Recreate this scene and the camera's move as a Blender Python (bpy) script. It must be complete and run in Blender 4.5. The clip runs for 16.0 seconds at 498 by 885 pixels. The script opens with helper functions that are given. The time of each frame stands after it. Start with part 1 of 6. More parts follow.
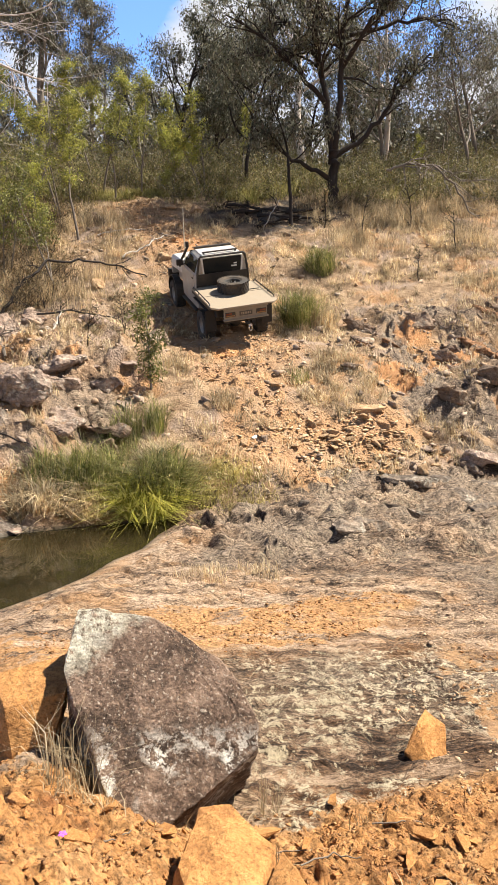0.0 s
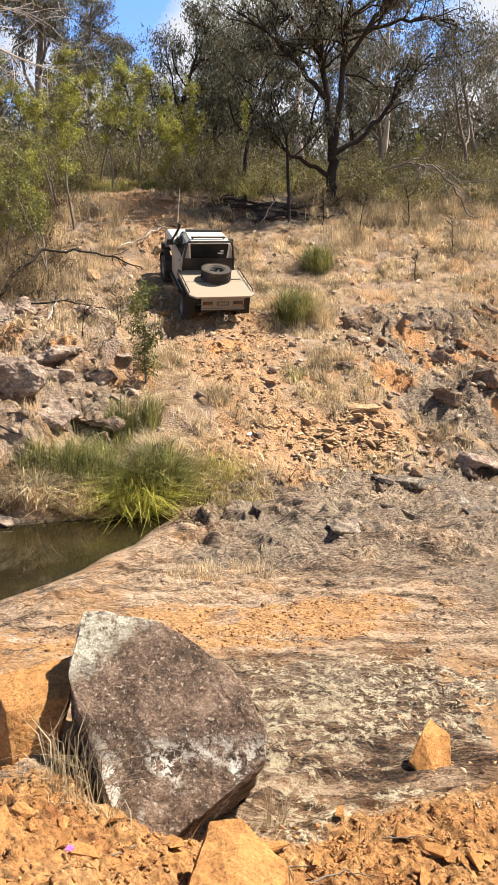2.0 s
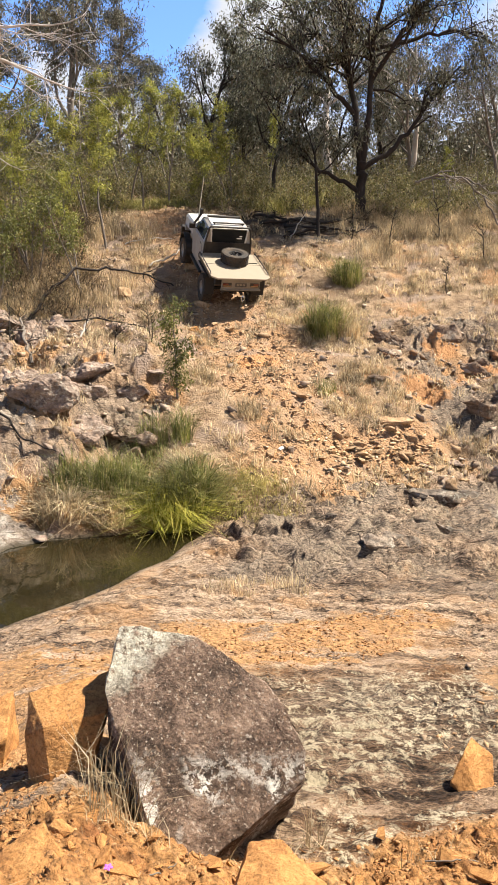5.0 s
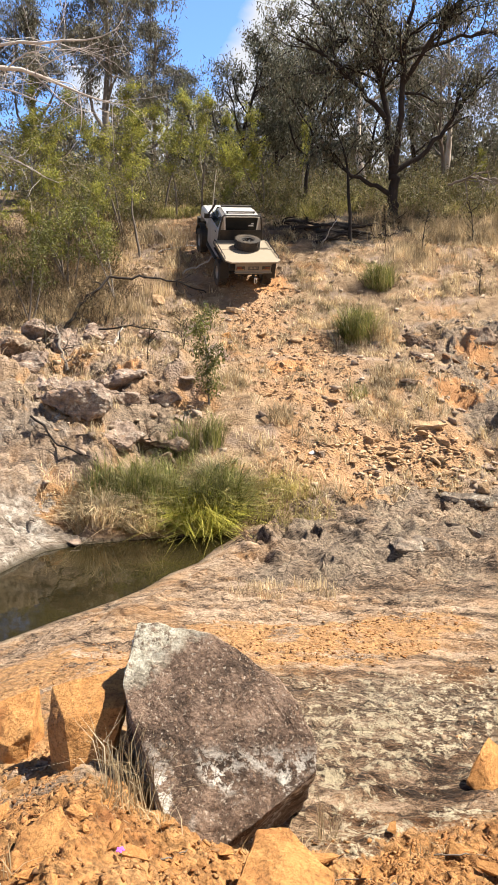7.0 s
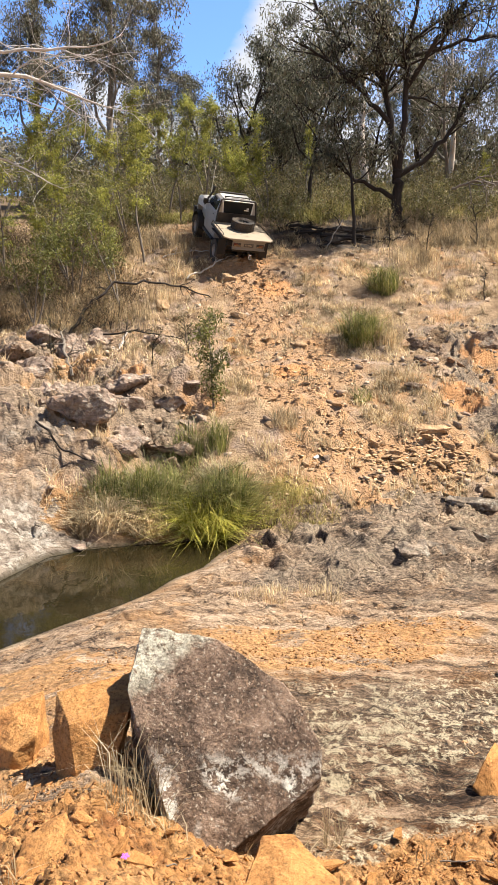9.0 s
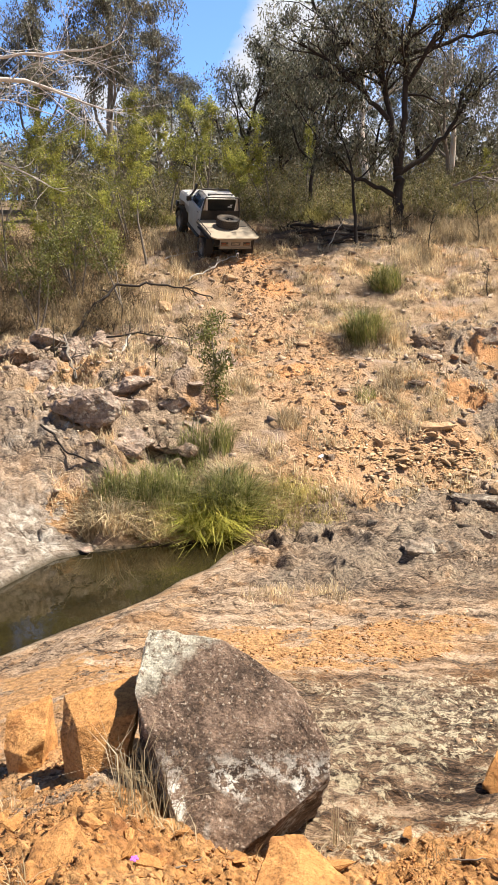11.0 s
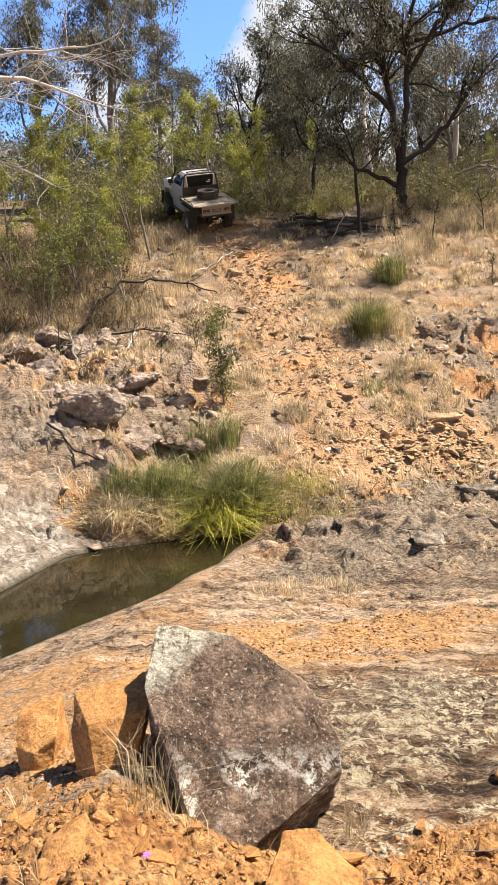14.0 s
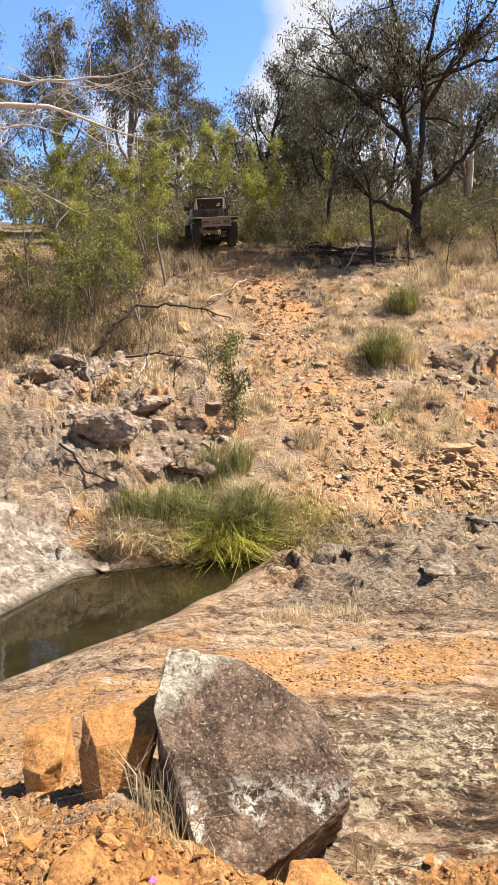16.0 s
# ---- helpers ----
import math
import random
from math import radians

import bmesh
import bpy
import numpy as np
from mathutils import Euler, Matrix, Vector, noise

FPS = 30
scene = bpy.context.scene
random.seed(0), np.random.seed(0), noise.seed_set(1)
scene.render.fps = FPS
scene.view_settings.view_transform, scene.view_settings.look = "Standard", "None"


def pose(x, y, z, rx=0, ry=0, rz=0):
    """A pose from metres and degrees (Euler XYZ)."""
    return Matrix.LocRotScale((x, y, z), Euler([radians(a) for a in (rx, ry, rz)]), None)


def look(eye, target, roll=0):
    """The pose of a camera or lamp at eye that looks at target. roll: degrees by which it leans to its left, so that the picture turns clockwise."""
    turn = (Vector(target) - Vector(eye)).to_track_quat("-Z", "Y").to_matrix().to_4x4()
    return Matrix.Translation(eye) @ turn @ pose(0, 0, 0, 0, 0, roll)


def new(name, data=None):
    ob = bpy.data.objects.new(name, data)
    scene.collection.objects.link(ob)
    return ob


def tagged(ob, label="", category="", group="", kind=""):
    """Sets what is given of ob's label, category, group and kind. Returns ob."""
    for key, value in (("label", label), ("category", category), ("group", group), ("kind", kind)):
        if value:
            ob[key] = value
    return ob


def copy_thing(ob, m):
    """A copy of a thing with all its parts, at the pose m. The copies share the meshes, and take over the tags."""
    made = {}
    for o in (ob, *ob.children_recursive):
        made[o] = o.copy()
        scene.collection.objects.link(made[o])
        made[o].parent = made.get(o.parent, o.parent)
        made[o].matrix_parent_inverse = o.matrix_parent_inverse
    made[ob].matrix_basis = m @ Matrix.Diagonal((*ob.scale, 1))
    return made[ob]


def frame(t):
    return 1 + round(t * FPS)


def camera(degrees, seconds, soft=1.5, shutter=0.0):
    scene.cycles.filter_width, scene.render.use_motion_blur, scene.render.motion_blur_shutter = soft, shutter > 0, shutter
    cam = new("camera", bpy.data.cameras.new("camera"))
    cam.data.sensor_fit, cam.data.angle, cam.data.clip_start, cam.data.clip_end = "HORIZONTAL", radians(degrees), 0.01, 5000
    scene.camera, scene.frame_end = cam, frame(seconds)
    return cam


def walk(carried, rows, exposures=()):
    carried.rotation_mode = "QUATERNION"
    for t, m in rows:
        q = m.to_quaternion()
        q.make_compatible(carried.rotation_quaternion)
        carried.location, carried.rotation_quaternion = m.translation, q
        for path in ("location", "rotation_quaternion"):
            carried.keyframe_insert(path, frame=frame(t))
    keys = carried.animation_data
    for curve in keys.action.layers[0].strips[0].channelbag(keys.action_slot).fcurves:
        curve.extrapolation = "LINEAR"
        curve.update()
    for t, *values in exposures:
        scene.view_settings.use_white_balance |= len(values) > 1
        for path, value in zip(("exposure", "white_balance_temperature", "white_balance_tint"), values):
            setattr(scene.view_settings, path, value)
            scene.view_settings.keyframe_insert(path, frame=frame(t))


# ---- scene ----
cam = camera(37.1, 16.0, soft=0.6)

CAMERA_PATH = [
    (0, 0.000, 0.000, 0.000, 79.50, 0.00, 0.00),
    (0.5, 0.000, -0.001, 0.007, 79.67, -0.18, 0.22),
    (1, -0.005, 0.008, 0.007, 79.74, -0.53, 0.32),
    (1.5, -0.054, 0.046, 0.002, 79.55, -1.11, 0.04),
    (2, -0.123, 0.100, 0.011, 79.14, -1.61, -0.59),
    (2.5, -0.178, 0.147, -0.007, 78.94, -1.94, -1.25),
    (3, -0.191, 0.188, -0.006, 78.89, -1.85, -1.65),
    (3.5, -0.219, 0.195, -0.008, 79.24, -1.61, -1.42),
    (4, -0.222, 0.185, -0.007, 79.60, -1.32, -0.60),
    (4.5, -0.193, 0.158, -0.004, 79.96, -1.06, 0.53),
    (7, -0.028, 0.020, 0.003, 80.65, 0.02, 4.35),
    (7.5, -0.029, 0.030, -0.002, 80.68, 0.02, 4.40),
    (8, -0.024, 0.023, 0.001, 80.76, 0.08, 4.42),
    (8.5, -0.023, 0.022, 0.004, 80.88, 0.12, 4.50),
    (9, -0.024, 0.020, 0.007, 80.98, 0.26, 4.69),
    (11.5, -0.016, 0.023, 0.008, 80.99, 1.45, 4.91),
    (12, -0.020, 0.024, 0.002, 80.87, 1.69, 4.91),
    (12.5, -0.021, 0.034, -0.004, 80.52, 1.84, 4.98),
    (13, -0.021, 0.041, -0.007, 80.21, 2.05, 5.08),
    (13.5, -0.013, 0.050, -0.010, 80.19, 2.27, 5.18),
    (14, -0.008, 0.040, 0.003, 80.58, 2.36, 5.32),
    (14.5, -0.011, 0.026, 0.011, 81.25, 2.28, 5.49),
    (15, -0.020, 0.017, 0.009, 81.95, 2.01, 5.71),
    (15.5, -0.031, 0.007, 0.007, 82.42, 1.45, 5.99),
    (16, -0.035, 0.012, 0.002, 82.59, 1.08, 6.25),
]
walk(cam, [(r[0], pose(*r[1:])) for r in CAMERA_PATH])

# ---------------------------------------------------------------- sky and sun
SUN_DIR = Vector((0.50, 0.13, 0.85)).normalized()
scene.view_settings.exposure = 1.40


def sky_world():
    w = bpy.data.worlds.new("sky")
    w.use_nodes = True
    nt = w.node_tree
    nt.nodes.clear()
    out = nt.nodes.new("ShaderNodeOutputWorld")
    bg = nt.nodes.new("ShaderNodeBackground")
    sky = nt.nodes.new("ShaderNodeTexSky")
    sky.sky_type, sky.sun_disc = "NISHITA", False
    sky.sun_elevation = math.asin(SUN_DIR.z)
    sky.sun_rotation = math.atan2(SUN_DIR.x, SUN_DIR.y)
    sky.air_density, sky.dust_density, sky.ozone_density = 1.0, 0.2, 3.5
    # fair-weather cumulus: noise on the sky dome, in bands at cloud height
    tc = nt.nodes.new("ShaderNodeTexCoord")
    mp = nt.nodes.new("ShaderNodeMapping")
    mp.inputs["Scale"].default_value = (1.0, 1.0, 1.9)
    mp.inputs["Location"].default_value = CLOUD_SHIFT
    n = nt.nodes.new("ShaderNodeTexNoise")
    n.inputs["Scale"].default_value, n.inputs["Detail"].default_value, n.inputs["Roughness"].default_value = 2.6, 9.0, 0.55
    ramp = nt.nodes.new("ShaderNodeValToRGB")
    ramp.color_ramp.elements[0].position, ramp.color_ramp.elements[1].position = 0.50, 0.60
    ramp.color_ramp.elements[0].color = (0.04, 0.04, 0.04, 1)
    mix = nt.nodes.new("ShaderNodeMix")
    mix.data_type = "RGBA"
    mix.inputs["B"].default_value = (15.0, 15.4, 16.3, 1)
    L = nt.links
    L.new(tc.outputs["Generated"], mp.inputs["Vector"])
    L.new(mp.outputs["Vector"], n.inputs["Vector"])
    sep = nt.nodes.new("ShaderNodeSeparateXYZ")
    L.new(tc.outputs["Generated"], sep.inputs[0])
    drift = nt.nodes.new("ShaderNodeMath")
    drift.operation, drift.inputs[1].default_value = "MULTIPLY_ADD", 0.22
    L.new(sep.outputs["X"], drift.inputs[0])
    L.new(n.outputs["Fac"], drift.inputs[2])
    gap = nt.nodes.new("ShaderNodeVectorMath")
    gap.operation = "DISTANCE"
    gap.inputs[1].default_value = (-0.168, 0.915, 0.366)
    L.new(tc.outputs["Generated"], gap.inputs[0])
    bank = nt.nodes.new("ShaderNodeMapRange")
    bank.inputs["From Min"].default_value, bank.inputs["From Max"].default_value = 0.05, 0.13
    bank.inputs["To Min"].default_value, bank.inputs["To Max"].default_value = -0.26, 0.09
    L.new(gap.outputs["Value"], bank.inputs["Value"])
    # cloud is taken away overhead, above the view, to weaken fill light
    high = nt.nodes.new("ShaderNodeMapRange")
    high.inputs["From Min"].default_value, high.inputs["From Max"].default_value = 0.42, 0.60
    high.inputs["To Min"].default_value, high.inputs["To Max"].default_value = 0.0, -0.30
    L.new(sep.outputs["Z"], high.inputs["Value"])
    low = nt.nodes.new("ShaderNodeMath")
    L.new(bank.outputs[0], low.inputs[0])
    L.new(high.outputs[0], low.inputs[1])
    cover = nt.nodes.new("ShaderNodeMath")
    L.new(low.outputs[0], cover.inputs[0])
    L.new(drift.outputs[0], cover.inputs[1])
    L.new(cover.outputs[0], ramp.inputs["Fac"])
    L.new(ramp.outputs["Color"], mix.inputs["Factor"])
    tint = nt.nodes.new("ShaderNodeMix")
    tint.data_type, tint.blend_type = "RGBA", "MULTIPLY"
    tint.inputs["Factor"].default_value = 1.0
    # the sky pales and brightens towards the horizon, dimmed overhead to cut fill
    pale = nt.nodes.new("ShaderNodeMapRange")
    pale.inputs["From Min"].default_value, pale.inputs["From Max"].default_value = 0.40, 0.62
    L.new(sep.outputs["Z"], pale.inputs["Value"])
    tone = nt.nodes.new("ShaderNodeMix")
    tone.data_type = "RGBA"
    tone.inputs["A"].default_value, tone.inputs["B"].default_value = (3.0, 3.8, 4.9, 1), (0.55, 0.80, 1.10, 1)
    L.new(pale.outputs[0], tone.inputs["Factor"])
    L.new(tone.outputs["Result"], tint.inputs["B"])
    L.new(sky.outputs["Color"], tint.inputs["A"])
    L.new(tint.outputs["Result"], mix.inputs["A"])
    L.new(mix.outputs["Result"], bg.inputs["Color"])
    bg.inputs["Strength"].default_value = 0.022
    L.new(bg.outputs["Background"], out.inputs["Surface"])
    scene.world = w


CLOUD_SHIFT = (0.9, 0.0, 0.1)
sky_world()
sun_data = bpy.data.lights.new("sun", "SUN")
sun_data.energy, sun_data.angle, sun_data.color = 5.0, radians(0.53), (1.0, 0.92, 0.80)
sun = new("sun", sun_data)
sun.matrix_basis = look(SUN_DIR * 60, (0, 0, 0))


# ---------------------------------------------------------------- noise
def lattice(ix, iy, iz, seed):
    h = (ix.astype(np.int64) * 374761393 + iy.astype(np.int64) * 668265263 + iz.astype(np.int64) * 2147483647 + seed * 974711) & 0xFFFFFFFF
    h = ((h ^ (h >> 13)) * 1274126177) & 0xFFFFFFFF
    h = ((h ^ (h >> 16)) * 2246822519) & 0xFFFFFFFF
    return ((h ^ (h >> 15)) & 0xFFFF) / 32767.5 - 1.0


def vnoise(x, y, z=None, seed=0):
    """Smooth value noise from -1 to 1 on arrays."""
    x, y = np.asarray(x, float), np.asarray(y, float)
    ix, iy = np.floor(x), np.floor(y)
    fx, fy = x - ix, y - iy
    fx, fy = fx * fx * fx * (fx * (fx * 6 - 15) + 10), fy * fy * fy * (fy * (fy * 6 - 15) + 10)

    def plane(iz):
        a, b = lattice(ix, iy, iz, seed), lattice(ix + 1, iy, iz, seed)
        c, d = lattice(ix, iy + 1, iz, seed), lattice(ix + 1, iy + 1, iz, seed)
        return (a * (1 - fx) + b * fx) * (1 - fy) + (c * (1 - fx) + d * fx) * fy

    if z is None:
        return plane(np.zeros_like(ix))
    z = np.asarray(z, float)
    iz = np.floor(z)
    fz = z - iz
    fz = fz * fz * (3 - 2 * fz)
    return plane(iz) * (1 - fz) + plane(iz + 1) * fz


def fbm(x, y, z=None, octaves=4, seed=0, gain=0.5):
    out, amp = 0, 1.0
    for k in range(octaves):
        f = 2.03 ** k
        out = out + amp * vnoise(x * f + k * 7.3, y * f + k * 3.1, None if z is None else z * f, seed + k)
        amp *= gain
    return out


def step(a, b, v):
    u = np.clip((v - a) / (b - a), 0, 1)
    return u * u * (3 - 2 * u)


# ---------------------------------------------------------------- lie of the land
WATER_Z = -3.62
PROFILE = [(-60, -1.2), (-6, -1.5), (0, -1.66), (1.2, -1.75), (2.1, -2.02), (2.75, -2.25), (4.1, -2.65), (5.4, -2.79), (7, -3.07), (9, -3.35),
           (11, -3.50), (12.3, -3.50), (14.5, -2.72), (16, -2.05), (18, -1.55), (20.9, -0.87), (23.4, 0.0), (25.6, 1.1),
           (27.6, 2.1), (30, 3.05), (32.3, 4.2), (35, 5.0), (40, 6.0), (50, 7.6), (60, 9.3), (80, 12.5), (130, 17), (430, 34)]
POOL = [(-1.15, 12.15), (-1.45, 11.36), (-1.62, 10.66), (-1.96, 10.15), (-2.17, 9.57), (-2.5, 9.04), (-3.03, 8.37), (-3.67, 7.41),
        (-6.5, 3.4), (-10, 1.5), (-13, 4.0), (-8.5, 6.2), (-6.0, 7.4), (-4.59, 9.43), (-4.33, 10.39), (-4.13, 11.08), (-3.67, 11.5),
        (-2.67, 11.9), (-1.97, 12.1), (-1.4, 12.35)]
_py = np.linspace(-60, 430, 9801)
_pz = np.interp(_py, *zip(*PROFILE))
_k = np.hanning(13)
_pz = np.convolve(np.pad(_pz, 6, mode="edge"), _k / _k.sum(), mode="valid")


def pool_distance(x, y):
    """Metres from the pool's shore, negative in the water."""
    x, y = np.asarray(x, float), np.asarray(y, float)
    best, inside = np.full(x.shape, 1e9), np.zeros(x.shape, bool)
    for (ax, ay), (bx, by) in zip(POOL, POOL[1:] + POOL[:1]):
        u = np.clip(((x - ax) * (bx - ax) + (y - ay) * (by - ay)) / ((bx - ax) ** 2 + (by - ay) ** 2), 0, 1)
        best = np.minimum(best, np.hypot(x - ax - u * (bx - ax), y - ay - u * (by - ay)))
        cross = (ay > y) != (by > y)
        inside ^= cross & (x < ax + (y - ay) / ((by - ay) or 1e-9) * (bx - ax))
    return np.where(inside, -best, best)


TRACK = [(0.9, 12.5), (0.75, 14), (0.3, 16), (0.0, 18), (-0.35, 20.9), (-1.2, 23.4), (-1.95, 25.6), (-2.7, 27.6), (-3.5, 30), (-4.9, 32.3), (-6.0, 36)]


def track_distance(x, y):
    cx = np.interp(y, [p[1] for p in TRACK], [p[0] for p in TRACK])
    return np.abs(x - cx)


def zones(x, y):
    """Weights of bare slab rock, orange dirt, rubble track and dry grass at a place."""
    wob = 0.5 * fbm(x * 0.9, y * 0.9, octaves=4, seed=40)
    edge = 12.5 + 0.72 * np.clip(x + 0.3, -1.0, 9.0) + wob * 1.3
    far_bank = step(-0.25, 0.35, y - edge)
    front = step(0.15, -0.25, y - 3.25 - 0.25 * x - wob * 0.5)
    left_dirt = step(0.3, -0.3, x + 1.0 + wob * 0.8) * step(6.6, 5.6, y + wob)
    patch = step(0.25, -0.1, np.hypot((x - 0.30) / 1.75, (y - 6.95 - 0.28 * x) / 0.95) - 0.85 - wob * 0.7)
    patch = np.maximum(patch, step(0.2, -0.2, np.hypot((x - 1.9) / 0.5, (y - 4.9) / 1.6) - 0.8 - wob) * 0.7)
    dirt = np.maximum(front, np.maximum(0.62 * left_dirt, 0.64 * patch) * (1 - far_bank))
    left_rock = step(0.4, -0.4, x + 4.5 + wob) * step(14.2, 13.2, y + 0.35 * (x + 4)) * step(8, 9, y)
    slab = np.clip(1 - far_bank, 0, 1) * (1 - dirt)
    out = fbm(x * 0.8, y * 0.8, octaves=4, seed=47)
    outcrop = step(-0.10, 0.05, out) * step(-1.9, -2.8, x + wob) * step(13.0, 13.8, y) * step(26, 21, y)
    outcrop = np.maximum(outcrop, step(-0.22, 0.02, out) * step(2.9, 3.9, x + wob) * far_bank * step(24.5, 21.0, y - 0.5 * np.clip(x - 5, 0, 4)))
    slab = np.maximum(slab, np.maximum(left_rock, outcrop * 0.95))
    track = far_bank * (0.45 + 0.55 * step(-0.35, 0.25, fbm(x * 1.7, y * 1.7, octaves=3, seed=48))) * step(1.75, 0.55, track_distance(x, y) + wob * 1.1) * (1 - step(33, 36, y)) * (1 - left_rock)
    rub = far_bank * step(1.0, 0.6, np.hypot((x - 2.3) / 1.9, (y - 15.2 - 0.3 * x) / 1.0) + wob * 0.4)
    track = np.maximum(track, rub)
    grass = far_bank * (1 - track) * (1 - left_rock) * (1 - 0.6 * outcrop)
    return slab, dirt, track, grass


def land(x, y, fine=True):
    """Height of the ground."""
    x, y = np.asarray(x, float), np.asarray(y, float)
    shift = 0.6 * np.clip(x + 0.2, 0, 6) * step(9.5, 12.5, y) * step(21, 15, y)
    z = np.interp(y - shift, _py, _pz)
    z = z + 0.55 * step(-2.0, -5.0, x) * step(12.5, 15, y) * step(24, 19, y)
    z = z + 0.05 * np.clip(np.abs(x) - 9, 0, 60) * step(6, 40, y) + 0.10 * step(4, 14, y) * fbm(x * 0.35, y * 0.35, octaves=3, seed=3)
    z = z + 0.44 * np.clip(-0.20 - x, 0, 1.3) * step(0.8, 2.2, y) * step(6.2, 3.6, y)
    d = pool_distance(x, y)
    near = y < 11.9 + 0.0 * x
    face = step(-3.3, -4.5, x) * step(8.2, 9.6, y) * step(18, 14, y)
    z = z + 0.80 * face * step(0.2, 2.0, d) + 0.10 * face * np.floor(2.5 * fbm(x * 0.7, y * 0.7, octaves=3, seed=33)) * step(0.3, 0.8, d)
    z = np.where(d > 0, np.minimum(z, WATER_Z + 0.02 + d * np.where(near & (x > -4.4), 0.34, 0.55 + 0.5 * face)), z)
    z = np.where((d > 0) & (d < 3), np.maximum(z, WATER_Z + 0.015 + 0.05 * d), z)
    z = np.where(d <= 0, WATER_Z - 0.45 * (1 - np.exp(np.minimum(d, 0) * 2.0)), z)
    if not fine:
        return z
    slab, dirt, track, grass = zones(x, y)
    # foliated slab: long low ridges that run across and dip to the right, with steps where sheets broke off
    u, v = x * 0.94 + y * 0.34, y * 0.94 - x * 0.34
    warp = 0.35 * fbm(x * 0.8, y * 0.8, octaves=3, seed=11)
    r = 1 - np.abs(fbm(u * 0.55, v * 2.4 + warp * 3, octaves=4, seed=12, gain=0.55))
    lay = v * 0.95 + u * 0.22 + warp * 3 + 0.5 * fbm(u * 1.3, v * 1.3, octaves=3, seed=13)
    steps = np.floor(lay) + step(0.88, 1.0, lay % 1) - lay
    # open joints: thin dark cracks along and across the grain
    c1 = np.abs(fbm(u * 0.7 + 5, v * 1.9 + warp * 2, octaves=3, seed=16))
    c2 = np.abs(fbm(u * 1.6 + 9, v * 1.1 - warp, octaves=3, seed=17))
    crack = np.maximum(step(0.055, 0.0, c1), 0.8 * step(0.045, 0.0, c2))
    chip = fbm(u * 2.6, v * 7.0 + warp * 5, octaves=5, seed=18, gain=0.62)
    wet = step(0.0, 0.5, d)
    sheet = 0.25 + 0.75 * step(5, 9, y)
    high = step(9.2, 10.4, y + 0.6 * warp) * step(-1.6, -0.6, x)
    z = z + slab * wet * ((0.045 + 0.20 * high) * (r - 0.75) + 0.035 * (1 - high) * sheet * steps + 0.05 * sheet * fbm(x * 0.7, y * 0.9, octaves=4, seed=14) + 0.026 * chip - 0.045 * (1 - high) * sheet * crack + 0.13 * high * np.abs(fbm(u * 1.5, v * 2.3 + warp * 2, octaves=4, seed=19, gain=0.6)) + 0.012 * fbm(x * 7, y * 11, octaves=3, seed=15))
    z = z + dirt * (0.25 + 0.75 * step(5.5, 3.8, y)) * (0.030 * fbm(x * 3, y * 3, octaves=5, seed=21, gain=0.6) + 0.034 * np.abs(fbm(x * 10, y * 10, octaves=4, seed=22, gain=0.62)))
    z = z + track * (0.09 * fbm(x * 1.1, y * 1.1, octaves=4, seed=24) + 0.075 * np.abs(fbm(x * 4, y * 4, octaves=4, seed=25, gain=0.6)))
    terrace = 3.0 * fbm(x * 0.62 + 0.25 * y, y * 0.50, octaves=4, seed=31)
    ledge = step(-1.6, -2.6, x) * step(12.8, 13.6, y) * step(25, 20, y) + step(3.0, 4.0, x) * step(24, 21, y) * step(14, 15.5, y)
    z = z + ledge * (1 - track) * wet * (0.30 * (np.floor(terrace) + step(0.45, 1.0, terrace % 1)) / 3.0 - 0.07 * np.maximum(step(0.05, 0.0, c1), step(0.04, 0.0, c2)) + 0.035 * chip)
    rocky = step(-1.6, -3.0, x) * step(24, 19, y) + 0.45
    z = z + grass * wet * (rocky * 0.20 * fbm(x * 0.9, y * 0.9, octaves=5, seed=28, gain=0.55) + rocky * 0.07 * np.abs(fbm(x * 3.1, y * 3.1, octaves=3, seed=29)))
    return z


def land_at(x, y, fine=True):
    return float(land(np.array([x]), np.array([y]), fine)[0])


# ---------------------------------------------------------------- material helpers
def material(name, rough=0.9, metal=0.0):
    m = bpy.data.materials.new(name)
    m.use_nodes = True
    b = m.node_tree.nodes["Principled BSDF"]
    b.inputs["Roughness"].default_value, b.inputs["Metallic"].default_value = rough, metal
    return m, m.node_tree, b


